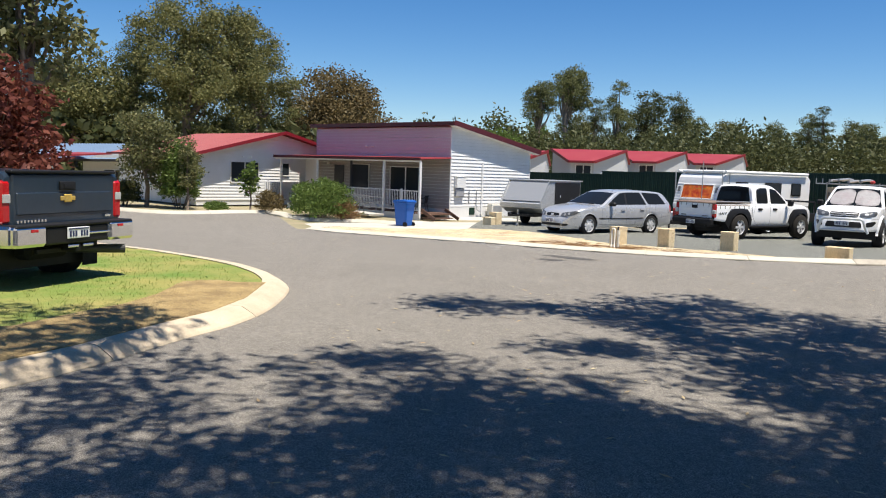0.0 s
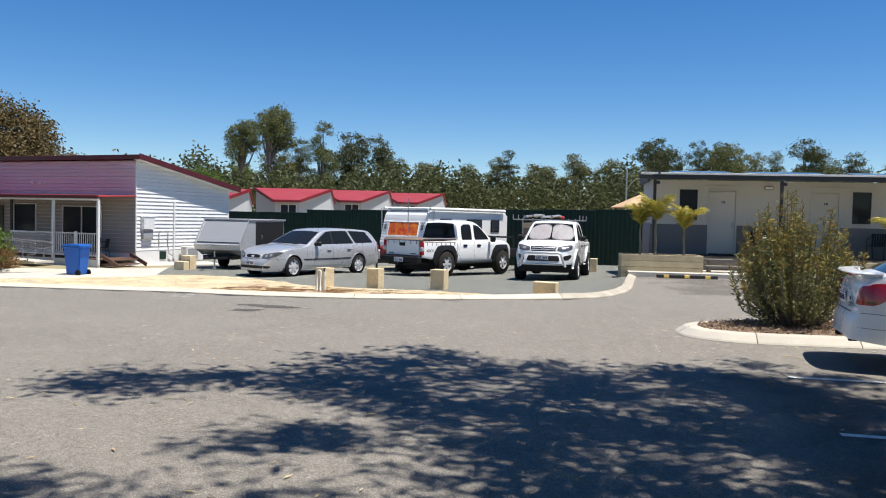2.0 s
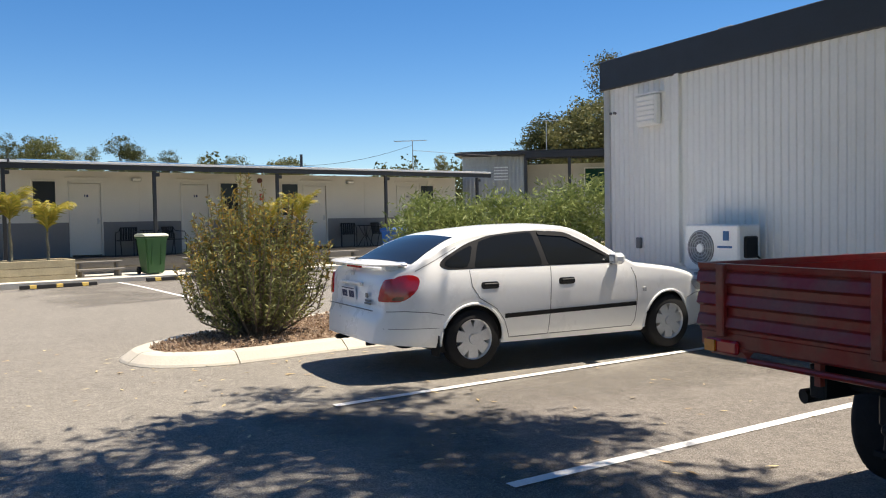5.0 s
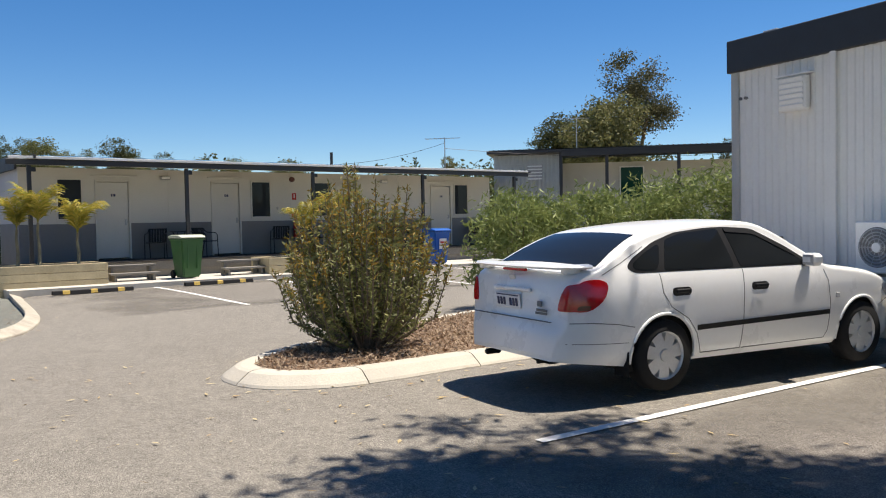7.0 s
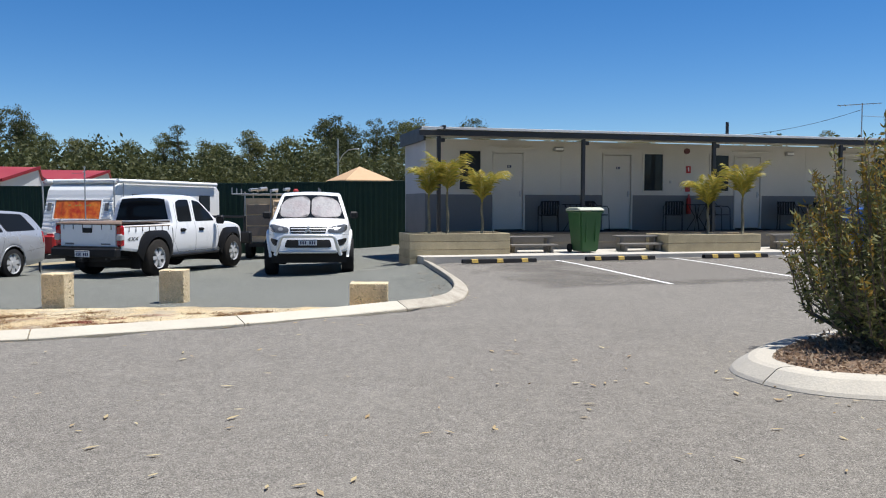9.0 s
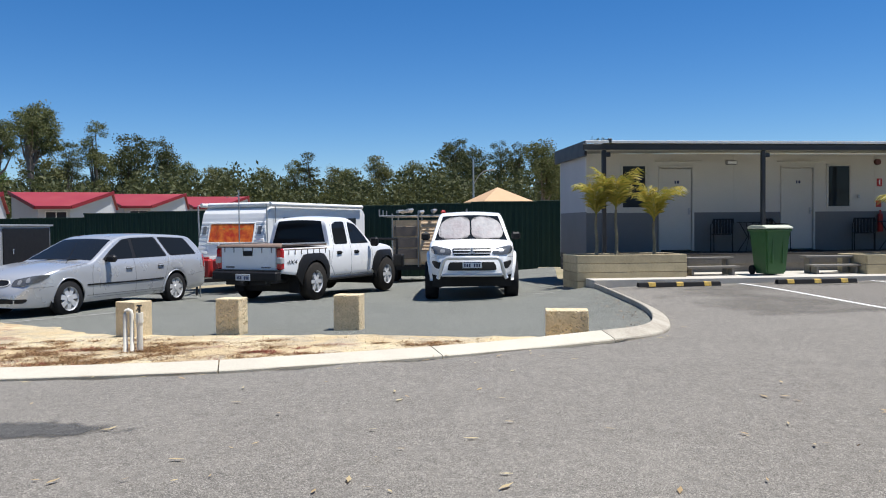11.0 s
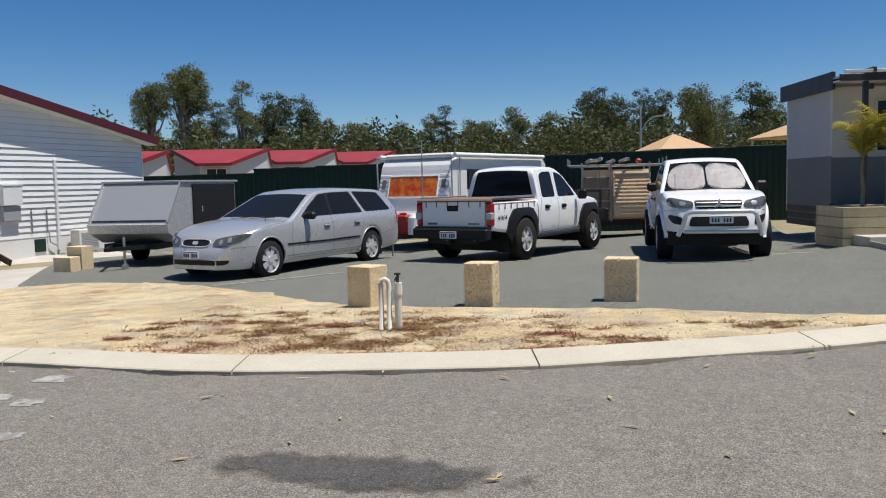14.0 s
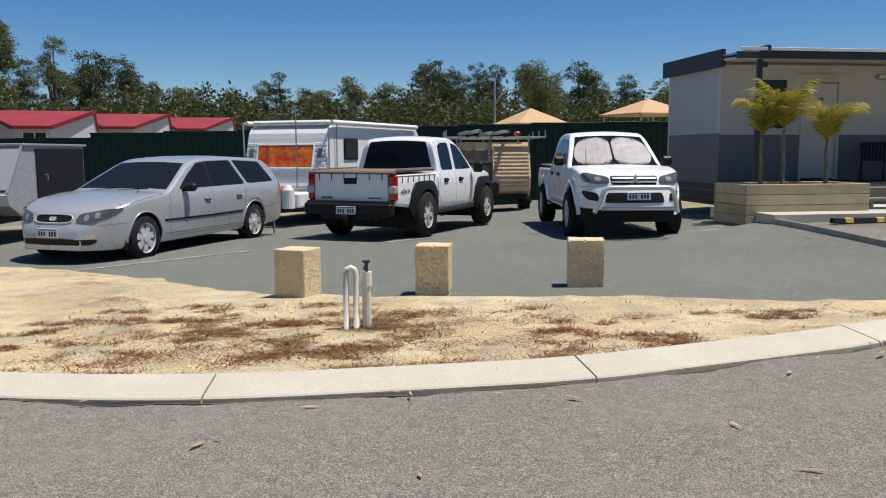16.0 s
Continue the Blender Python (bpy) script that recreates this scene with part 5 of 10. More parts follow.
def blue_house():
    m = pose(-43.62, -8.71, -0.42, 0, 0, 66.0) @ Matrix.Diagonal((0.875, 0.875, 0.875, 1))
    e = thing("cottage", m, "cream cottage with a blue-grey steel roof beyond the garden", "house")
    bm = B()
    prism(bm, [(0, 0), (7, 0), (7, 2.35), (3.0, 3.0), (0, 2.2)], "y", 0, 6)
    part("wall", bm, M_PIPE, e)
    bm = B()
    roof_sheet(bm, [(-4.5, -0.5, 2.05), (7.5, -0.5, 2.35), (7.5, 4.5, 3.5), (-4.5, 4.5, 3.2)])
    part("roof", bm, M_BLUEROOF, e, "blue-grey steel roof")
    sash(e, "window", 2.2, 0.0, 1.2, 1.5, 0.75, M_WHITEPL, (0, -1), 0.06, 2)
    bm = B()
    beam(bm, (-4.5, -0.52, 2.0), (7.5, -0.52, 2.3), 0.06, 0.16)
    part("gutter", bm, M_DARK, e)


M_BLUEROOF = material("blue_grey_roof", (0.19, 0.27, 0.38), 0.45, metal=0.2, spread=0.05, scale=1, fine=20, bump=0.05)
blue_house()


def park_cabin(m):
    """One of the row of red-roofed cabins behind the fence."""
    e = thing("park_cabin", m, "pale grey park cabin with a low red steel roof", "cabin", "park cabins")
    w, n, d, ze, zr = 3.1, 1.0, 3.4, 3.28, 4.22        # half ridge, half front, depth to the ridge, eave, ridge
    bm = B()
    plan = [(-n * 0.9, 0.2, ze - 0.1), (n * 0.9, 0.2, ze - 0.1), (w * 0.95, d, zr - 0.1), (w * 0.95, 2 * d, ze - 0.1), (-w * 0.95, 2 * d, ze - 0.1), (-w * 0.95, d, zr - 0.1)]
    lo = [bm.verts.new((x, y, 0)) for x, y, z in plan]
    hi = [bm.verts.new(p) for p in plan]
    for i in range(6):
        bm.faces.new((lo[i], lo[(i + 1) % 6], hi[(i + 1) % 6], hi[i]))
    bmesh.ops.recalc_face_normals(bm, faces=bm.faces[:])
    part("wall", bm, M_CABINWALL, e)
    for quad in ([(-n, -0.25, ze - 0.07), (n, -0.25, ze - 0.07), (w, d, zr), (-w, d, zr)], [(w, 2 * d + 0.2, ze - 0.1), (-w, 2 * d + 0.2, ze - 0.1), (-w, d, zr), (w, d, zr)]):
        bm = B()
        slab(bm, quad, 0.05)
        part("roof_slope", bm, M_REDROOF, e, "red steel roof slope")
    for s in (1, -1):
        bm = B()
        beam(bm, (s * (n + 0.03), -0.27, ze - 0.12), (s * (w + 0.03), d, zr - 0.03), 0.06, 0.22)
        part("barge_board", bm, M_REDTRIM, e, "dark red barge board")
    bm = B()
    beam(bm, (-n, -0.28, ze - 0.13), (n, -0.28, ze - 0.13), 0.06, 0.18)
    part("eave_board", bm, M_REDTRIM, e, "dark red eave board")
    sash(e, "window", 0.1, 0.19, 2.55, 1.2, 0.7, M_WHITEPL, (0, -1), 0.05, 2)
    return e


M_CABINWALL = material("pale_cabin_wall", (0.50, 0.51, 0.52), 0.6, spread=0.03, scale=1, fine=20, bump=0.03)
pc = park_cabin(pose(-53.0, 26.3, -0.62, 0, 0, 56))
for x, y, z, deg in ((-57.55, 34.47, -0.39, 52), (-61.4, 43.05, -0.28, 48), (-49.0, 18.0, -1.0, 62)):
    copy_thing(pc, pose(x, y, z, 0, 0, deg))


# ---- fence ----
def fence():
    e = thing("steel_fence", Matrix(), "dark green ribbed steel boundary fence with posts and top rail", "fence", kind="structure")
    a, d = Vector((-15.6, 30.5)), Vector((-0.795, -0.606))
    ang = math.degrees(math.atan2(d.y, d.x))
    s = 0.0
    while s < 36:
        p = a + d * s
        top = float(np.interp(s, [0, 4, 10, 20.6, 20.65, 40], [2.08, 2.05, 1.93, 1.72, 1.60, 1.48]))
        low = gz(p.x, p.y) - 0.05
        w = 2.37
        bm = B()
        ribbed(bm, 0.03, w - 0.03, low, top, 0, 1, pitch=0.2, depth=0.028)
        ribbed(bm, 0.03, w - 0.03, low, top, 0.012, -1, pitch=0.2, depth=0.0)
        q = part("panel", bm, M_FENCE, e)
        q.matrix_world = pose(p.x, p.y, 0, 0, 0, ang)
        for name, cx, cz, lx, hz in (("rail", w / 2, top, w, 0.05), ("post", 0, (low + top) / 2, 0.06, top - low + 0.06)):
            bm = B()
            box(bm, cx, 0.005, cz, lx, 0.055, hz, bevel=0.006)
            q = part(name, bm, M_FENCE, e)
            q.matrix_world = pose(p.x, p.y, 0, 0, 0, ang)
        s += w


fence()


def shade_roof(x, y, z, r, ang):
    e = thing("gazebo", pose(x, y, gz(x, y), 0, 0, ang), "tan pyramid shade roof on posts behind the fence", "gazebo", "gazebos")
    z = z - gz(x, y)
    bm = B()
    top = bm.verts.new((0, 0, z))
    ring = [bm.verts.new((sx * r, sy * r, z - 0.72)) for sx, sy in ((-1, -1), (1, -1), (1, 1), (-1, 1))]
    drop = [bm.verts.new((v.co.x, v.co.y, v.co.z - 0.06)) for v in ring]
    for i in range(4):
        bm.faces.new((top, ring[i], ring[(i + 1) % 4]))
        bm.faces.new((ring[i], drop[i], drop[(i + 1) % 4], ring[(i + 1) % 4]))
    bm.faces.new(drop)
    bmesh.ops.recalc_face_normals(bm, faces=bm.faces[:])
    part("canopy", bm, M_TAN, e, "tan pyramid canopy")
    for sx, sy in ((-1, -1), (1, -1), (1, 1), (-1, 1)):
        bm = B()
        cyl(bm, (sx * r * 0.9, sy * r * 0.9, 0), (sx * r * 0.9, sy * r * 0.9, z - 0.72), 0.05, 0.05, 8)
        part("post", bm, M_GALV, e)


M_TAN = material("tan_canopy", (0.55, 0.36, 0.20), 0.8, spread=0.05, scale=2, fine=30, bump=0.1)
shade_roof(-27.03, 35.97, 3.1, 1.3, 60)
shade_roof(-23.05, 39.93, 3.55, 1.6, 60)


def lamp_post():
    e = thing("street_lamp", pose(-31.65, 40.1, -0.65), "grey street lamp post with a curved arm beyond the fence", "street lamp")
    bm = B()
    cyl(bm, (0, 0, 0), (0, 0, 5.6), 0.07, 0.045, 10)
    part("pole", bm, M_GALV, e)
    bm = B()
    tube(bm, [(0, 0, 4.2), (0.3, 0.1, 4.7), (0.6, 0.2, 4.95), (0.95, 0.3, 5.0)], 0.03, 8)
    part("arm", bm, M_GALV, e)
    bm = B()
    box(bm, 1.1, 0.33, 5.0, 0.35, 0.14, 0.08, bevel=0.03)
    part("lamp_head", bm, M_GALV, e)


lamp_post()


# ---- vehicles ----
def lerp(a, b, t):
    return a + (b - a) * t


def prof(pts):
    xs, ys = [p[0] for p in pts], [p[1] for p in pts]
    order = np.argsort(xs)
    xs, ys = np.array(xs)[order], np.array(ys)[order]
    return lambda x: float(np.interp(x, xs, ys))


def wheel(e, x, y, r, width, rim_r, rim, spokes=6, label="", holes=0.0):
    """A tyre with a rim, spokes and a hub; y gives its side."""
    s = 1 if y > 0 else -1
    bm = B()
    prof_t = [(rim_r * 0.98, -0.5), (rim_r * 1.02, -0.46), (r * 0.93, -0.5), (r * 0.985, -0.40), (r, -0.28), (r, 0.28), (r * 0.985, 0.40), (r * 0.93, 0.5), (rim_r * 1.02, 0.46), (rim_r * 0.98, 0.5)]
    seg = 36
    rings = [[bm.verts.new((x + a * math.cos(2 * math.pi * k / seg), y + b * width, r + a * math.sin(2 * math.pi * k / seg))) for k in range(seg)] for a, b in prof_t]
    for p, q in zip(rings, rings[1:]):
        for k in range(seg):
            bm.faces.new((p[k], p[(k + 1) % seg], q[(k + 1) % seg], q[k]))
    bmesh.ops.recalc_face_normals(bm, faces=bm.faces[:])
    w = part("wheel", bm, M_BLACK, e, "black road tyre", smooth=True)
    bm = B()
    yo = y + s * width * 0.46
    face = [(rim_r, 0.0), (rim_r * 0.93, -0.012), (rim_r * 0.9, -0.07), (rim_r * 0.05, -0.075)]
    rings = [[bm.verts.new((x + a * math.cos(2 * math.pi * k / seg), yo + s * b, r + a * math.sin(2 * math.pi * k / seg))) for k in range(seg)] for a, b in face]
    for p, q in zip(rings, rings[1:]):
        for k in range(seg):
            f = bm.faces.new((p[k], p[(k + 1) % seg], q[(k + 1) % seg], q[k]))
            f.material_index = 1 if p is rings[2] else 0
    for k in range(spokes):
        a = 2 * math.pi * (k + 0.5) / spokes
        rot = Matrix.Translation((x, yo, r)) @ Matrix.Rotation(-a, 4, "Y")
        wd = rim_r * (0.62 if spokes <= 7 else 0.3) * (1 - holes)
        a0 = [(-wd * 0.42, rim_r * 0.2), (wd * 0.42, rim_r * 0.2), (wd * 0.55, rim_r * 0.94), (-wd * 0.55, rim_r * 0.94)]
        fr = [bm.verts.new(rot @ Vector((px, s * (-0.008 if pz < rim_r * 0.5 else -0.016), pz))) for px, pz in a0]
        bk = [bm.verts.new(rot @ Vector((px, s * -0.07, pz))) for px, pz in a0]
        bm.faces.new(fr)
        for i in range(4):
            bm.faces.new((fr[i], fr[(i + 1) % 4], bk[(i + 1) % 4], bk[i]))
    cyl(bm, (x, yo - s * 0.05, r), (x, yo + s * 0.004, r), rim_r * 0.3, rim_r * 0.24, 18)
    bmesh.ops.recalc_face_normals(bm, faces=bm.faces[:])
    part("rim", bm, [rim, M_BLKPL], w, label or "silver wheel trim")
    return w


class Car:
    """A vehicle body: a lower shell with open wheel arches, and a glazed upper shell; x forward, y left, z up."""

    def __init__(self, name, m, label, category, paint, top, width, sill, wheels, arch, levels, group=""):
        self.e = thing(name, m, label, category, group)
        self.paint, self.T, self.W, self.sill, self.wheels, self.arch, self.levels = paint, prof(top), prof(width), sill, wheels, arch, levels
        self.x0, self.x1 = min(p[0] for p in top), max(p[0] for p in top)

    def low(self, x):
        z = self.sill(x) if callable(self.sill) else self.sill
        for xw, zw in self.wheels:
            d = abs(x - xw)
            if d < self.arch:
                z = max(z, zw + math.sqrt(self.arch ** 2 - d * d))
        return z

    def body(self, drop=0.05, crown=0.025, shoulder=0.93, tuck=0.03, name="body"):
        xs = list(np.arange(self.x0, self.x1, 0.07)) + [self.x1]
        for xw, _ in self.wheels:
            xs += [xw + self.arch * math.cos(a) for a in np.linspace(0, math.pi, 22)] + [xw + s * (self.arch + 0.002) for s in (-1, 1)]
        xs += [self.x0 + d for d in (0.02, 0.05)] + [self.x1 - d for d in (0.02, 0.05)]
        xs = sorted({round(x, 4) for x in xs if self.x0 <= x <= self.x1})
        bm = B()
        rings = []
        for x in xs:
            hw, zt, zl = self.W(x), self.T(x), self.low(x)
            zs = zt - drop
            half = [(hw - tuck, min(zl, zs))]
            for z, f in self.levels:
                half.append((hw * f, min(max(z, zl), zs)))
            half += [(hw * 0.985, zs), (hw * (0.5 + shoulder / 2), zt - drop * 0.35), (hw * shoulder * 0.93, zt - drop * 0.08), (hw * 0.5, zt + crown * 0.7), (0, zt + crown)]
            ring = [(-y, z) for y, z in half] + [(y, z) for y, z in half[::-1][1:]]
            rings.append([bm.verts.new((x, y, z)) for y, z in ring])
        for a, b in zip(rings, rings[1:]):
            for k in range(len(a) - 1):
                bm.faces.new((a[k], b[k], b[k + 1], a[k + 1]))
        for r in (rings[0], rings[-1]):
            n = len(r)
            for k in range(n // 2):
                q = [r[k], r[k + 1], r[n - 2 - k], r[n - 1 - k]]
                q = list(dict.fromkeys(q))
                if len(q) > 2:
                    bm.faces.new(q)
        bmesh.ops.remove_doubles(bm, verts=bm.verts[:], dist=0.0008)
        bmesh.ops.recalc_face_normals(bm, faces=bm.faces[:])
        ob = part(name, bm, self.paint, self.e, smooth=True)
        smooth_by_angle(ob, 32)
        # underbody and wheel wells
        bm = B()
        lo = min(self.low(x) for x in xs)
        box(bm, (self.x0 + self.x1) / 2, 0, lo + 0.16, (self.x1 - self.x0) - 0.25, 2 * self.W(0) - 0.42, 0.24)
        for xw, zw in self.wheels:
            box(bm, xw, 0, zw + 0.12, self.arch * 2.0, 2 * self.W(xw) - 0.16, self.arch * 1.3)
        part("underbody", bm, M_BLKPL, self.e, "black underbody and wheel wells")
        return ob

    def bit(self, name, mat, *boxes, label="", bevel=0.008, both=False, parent=None):
        """A small fitting of one or more rounded boxes: (x, y, z, length, width, height[, yaw, pitch])."""
        made = []
        for s in ((1, -1) if both else (1,)):
            bm = B()
            for x, y, z, l, w, h, *turn in boxes:
                rot = Euler((0, radians(turn[1]) if len(turn) > 1 else 0, radians(turn[0] * s) if turn else 0)).to_matrix().to_4x4()
                box(bm, x, y * s, z, l, w, h, rot, bevel=min(bevel, l * 0.3, w * 0.3, h * 0.3))
            made.append(part(name, bm, mat, parent or self.e, label))
        return made

    def wheel(self, *args, **kw):
        return wheel(self.e, *args, **kw)

    def plate(self, x, z, sign, y=0, w=0.37, tilt=0):
        """A number plate whose characters are plain bars."""
        rot = Euler((0, radians(tilt), 0)).to_matrix().to_4x4()
        bm = B()
        box(bm, x, y, z, 0.012, w, 0.125, rot, bevel=0.004)
        p = part("number_plate", bm, M_PLATE, self.e, "white number plate with dark bars")
        for k, wide, tall, up in ((-3, 0.075, 0.065, -0.01), (-2, 0.075, 0.065, -0.01), (-1, 0.075, 0.065, -0.01), (1, 0.075, 0.065, -0.01), (2, 0.075, 0.065, -0.01), (3, 0.075, 0.065, -0.01), (0, 0.9, 0.012, 0.045)):
            bm = B()
            box(bm, x + sign * 0.008, y + k * w * 0.125, z + up, 0.006, w * wide, tall, rot)
            part("plate_bar", bm, M_INK, p)


def wrap(name, mat, path, section, parent, label="", deg=35):
    """A moulding bent round a car's corner: path of (x, y), section(u) of (outward, z)."""
    bm = B()
    rows = []
    n = len(path)
    for i, (x, y) in enumerate(path):
        a, b = path[max(i - 1, 0)], path[min(i + 1, n - 1)]
        d = Vector((b[0] - a[0], b[1] - a[1], 0)).normalized()
        out = Vector((-d.y, d.x, 0))
        if out.x * x + out.y * y < 0:
            out = -out
        rows.append([bm.verts.new(Vector((x, y, z)) + out * o) for o, z in section(i / (n - 1))])
    for a, b in zip(rows, rows[1:]):
        for k in range(len(a) - 1):
            bm.faces.new((a[k], b[k], b[k + 1], a[k + 1]))
    bmesh.ops.remove_doubles(bm, verts=bm.verts[:], dist=0.0005)
    bmesh.ops.recalc_face_normals(bm, faces=bm.faces[:])
    ob = part(name, bm, mat, parent, label, smooth=True)
    smooth_by_angle(ob, deg)
    return ob


def smooth_by_angle(ob, deg):
    """Smooth shading, with hard edges where faces meet at more than this angle."""
    bm = B()
    bm.from_mesh(ob.data)
    for f in bm.faces:
        f.smooth = True
    for ed in bm.edges:
        if len(ed.link_faces) == 2 and ed.calc_face_angle(0) > radians(deg):
            ed.smooth = False
    bm.to_mesh(ob.data)
    bm.free()


def car_pose(a, b, side, z=None):
    """The pose of a car from its rear and front wheel on one side; side: half its track, to the left of its heading."""
    c, deg = (Vector(a) + Vector(b)) / 2, math.degrees(math.atan2(b[1] - a[1], b[0] - a[0]))
    d = (Vector(b) - Vector(a)).normalized()
    c = c + Vector((-d.y, d.x)) * side
    ga, gb = gz(*a) if z is None else z, gz(*b) if z is None else z
    return pose(c.x, c.y, (ga + gb) / 2, 0, -math.degrees(math.atan2(gb - ga, (Vector(b) - Vector(a)).length)), deg)


def smooth_curve(pts):
    """A smooth line through (x, value) points that never overshoots them."""
    pts = sorted(pts)
    X, V = np.array([p[0] for p in pts], float), np.array([p[1] for p in pts], float)
    h, d = np.diff(X), np.diff(V) / np.diff(X)
    m = np.zeros(len(X))
    for i in range(1, len(X) - 1):
        if d[i - 1] * d[i] > 0:
            w1, w2 = 2 * h[i] + h[i - 1], h[i] + 2 * h[i - 1]
            m[i] = (w1 + w2) / (w1 / d[i - 1] + w2 / d[i])
    m[0], m[-1] = d[0], d[-1]

    def value(x):
        if x <= X[0]:
            return float(V[0])
        if x >= X[-1]:
            return float(V[-1])
        i = int(np.searchsorted(X, x) - 1)
        t = (x - X[i]) / h[i]
        return float((1 + 2 * t) * (1 - t) ** 2 * V[i] + t * (1 - t) ** 2 * h[i] * m[i] + t * t * (3 - 2 * t) * V[i + 1] + t * t * (t - 1) * h[i] * m[i + 1])
    return value


def rounded(poly, r=0.04):
    """An outline with its corners rounded off."""
    out = []
    n = len(poly)
    for i in range(n):
        p, a, b = Vector(poly[i]), Vector(poly[i - 1]), Vector(poly[(i + 1) % n])
        ra, rb = min(r, (a - p).length * 0.45), min(r, (b - p).length * 0.45)
        u, v = p + (a - p).normalized() * ra, p + (b - p).normalized() * rb
        for t in (0.0, 0.25, 0.5, 0.75, 1.0):
            q = u * (1 - t) ** 2 + p * 2 * t * (1 - t) + v * t * t
            out.append((q.x, q.y))
    return out


class Shell(Car):
    """A vehicle body as one smooth skin: the line of its top, its plan and its flank; windows and seams are laid on the skin."""

    def __init__(self, name, m, label, category, paint, top, width, flank, sill, wheels, arch, bow=(0.1, 0.06), corner=0.07, crown=0.02, group=""):
        self.e = thing(name, m, label, category, group)
        self.paint, self.T, self.W, self.G = paint, smooth_curve(top), smooth_curve(width), smooth_curve(flank)
        self.sill, self.wheels, self.arch, self.bow, self.corner, self.crown = sill, wheels, arch, bow, corner, crown
        self.top = sorted(top)
        self.x0, self.x1 = self.top[0][0], self.top[-1][0]
        self.hw = max(p[1] for p in width)

    def Y(self, x, z):
        return self.W(x) * self.G(z)

    def bend(self, x, y, z):
        """Ends bowed in plan."""
        f, r = sm((x - self.x1 + 0.9) / 0.9), sm((self.x0 + 0.7 - x) / 0.7)
        k = (y / self.hw) ** 2
        return Vector((x - self.bow[0] * f * k + self.bow[1] * r * k, y, z))

    def edge(self, x):
        """Height and half width where the flank turns into the top, the turn's size and the crown."""
        t, zl = self.T(x), self.low(x)
        c = max(0.004, min(self.corner, (t - zl) * 0.45))
        y = self.Y(x, t - c)
        return t, min(zl, t - c), c, y, max(0.01, y - c * 0.9), min(self.crown, c * 0.5)

    def section(self, x):
        t, zl, c, y, yt, cr = self.edge(x)
        half = [(self.Y(x, z) - (0.02 if k == 0 else 0.0), z) for k, z in enumerate(np.linspace(zl, t - c, 17))]
        half += [(yt + (y - yt) * math.cos(a), t - c + (c - cr) * math.sin(a)) for a in np.linspace(0, math.pi / 2, 6)[1:]]
        half += [(yt * f, t - cr * f * f) for f in (0.8, 0.55, 0.28, 0.0)]
        return half

    def stations(self):
        xs = []
        n = 900
        last = None
        for i in range(n + 1):
            x = self.x0 + (self.x1 - self.x0) * i / n
            p = (x, self.T(x))
            if last is None or math.hypot(p[0] - last[0], p[1] - last[1]) > 0.045 or i == n:
                xs.append(x)
                last = p
        for xw, _ in self.wheels:
            xs += [xw + self.arch * math.cos(a) for a in np.linspace(0, math.pi, 26)] + [xw + s * (self.arch + 0.002) for s in (-1, 1)]
        return sorted({round(x, 4) for x in xs if self.x0 <= x <= self.x1})

    def skin(self, name="body"):
        bm = B()
        rings = []
        xs = self.stations()
        for x in xs:
            half = self.section(x)
            ring = [(-y, z) for y, z in half] + [(y, z) for y, z in half[::-1][1:]]
            rings.append([bm.verts.new(self.bend(x, y, z)) for y, z in ring])
        for a, b in zip(rings, rings[1:]):
            for k in range(len(a) - 1):
                bm.faces.new((a[k], b[k], b[k + 1], a[k + 1]))
        for r in (rings[0], rings[-1]):
            n = len(r)
            for k in range(n // 2):
                q = list(dict.fromkeys([r[k], r[k + 1], r[n - 2 - k], r[n - 1 - k]]))
                if len(q) > 2:
                    bm.faces.new(q)
        bmesh.ops.remove_doubles(bm, verts=bm.verts[:], dist=0.0006)
        bmesh.ops.recalc_face_normals(bm, faces=bm.faces[:])
        ob = part(name, bm, self.paint, self.e, smooth=True)
        smooth_by_angle(ob, 42)
        bm = B()
        lo = min(self.low(x) for x in xs)
        box(bm, (self.x0 + self.x1) / 2, 0, lo + 0.13, (self.x1 - self.x0) - 0.95, 2 * self.W(0) - 0.44, 0.20)
        for xw, zw in self.wheels:
            box(bm, xw, 0, zw + 0.10, self.arch * 1.96, 2 * self.W(xw) - 0.16, self.arch * 1.25)
        part("underbody", bm, M_BLKPL, self.e, "black underbody and wheel wells")
        return ob

    def flank_at(self, x, z, side, out):
        d = 0.004
        n = Vector((-(self.Y(x + d, z) - self.Y(x - d, z)) / (2 * d), 1.0, -(self.Y(x, z + d) - self.Y(x, z - d)) / (2 * d))).normalized()
        p = Vector((x, self.Y(x, z), z)) + n * out
        return self.bend(p.x, p.y * side, p.z)

    def top_at(self, x, f, out):
        d = 0.004
        t, zl, c, y, yt, cr = self.edge(x)
        n = Vector((-(self.T(x + d) - self.T(x - d)) / (2 * d), 0, 1.0)).normalized()
        p = Vector((x, yt * f, t - cr * f * f)) + n * out
        return self.bend(p.x, p.y, p.z)

    def sheet(self, name, rows_out, rows_in, mat, label):
        bm = B()
        V, U = [[[bm.verts.new(p) for p in row] for row in rows] for rows in (rows_out, rows_in)]
        nv, nu = len(V) - 1, len(V[0]) - 1
        for j in range(nv):
            for i in range(nu):
                bm.faces.new((V[j][i], V[j][i + 1], V[j + 1][i + 1], V[j + 1][i]))
        rim = [(0, i) for i in range(nu)] + [(j, nu) for j in range(nv)] + [(nv, i) for i in range(nu, 0, -1)] + [(j, 0) for j in range(nv, 0, -1)]
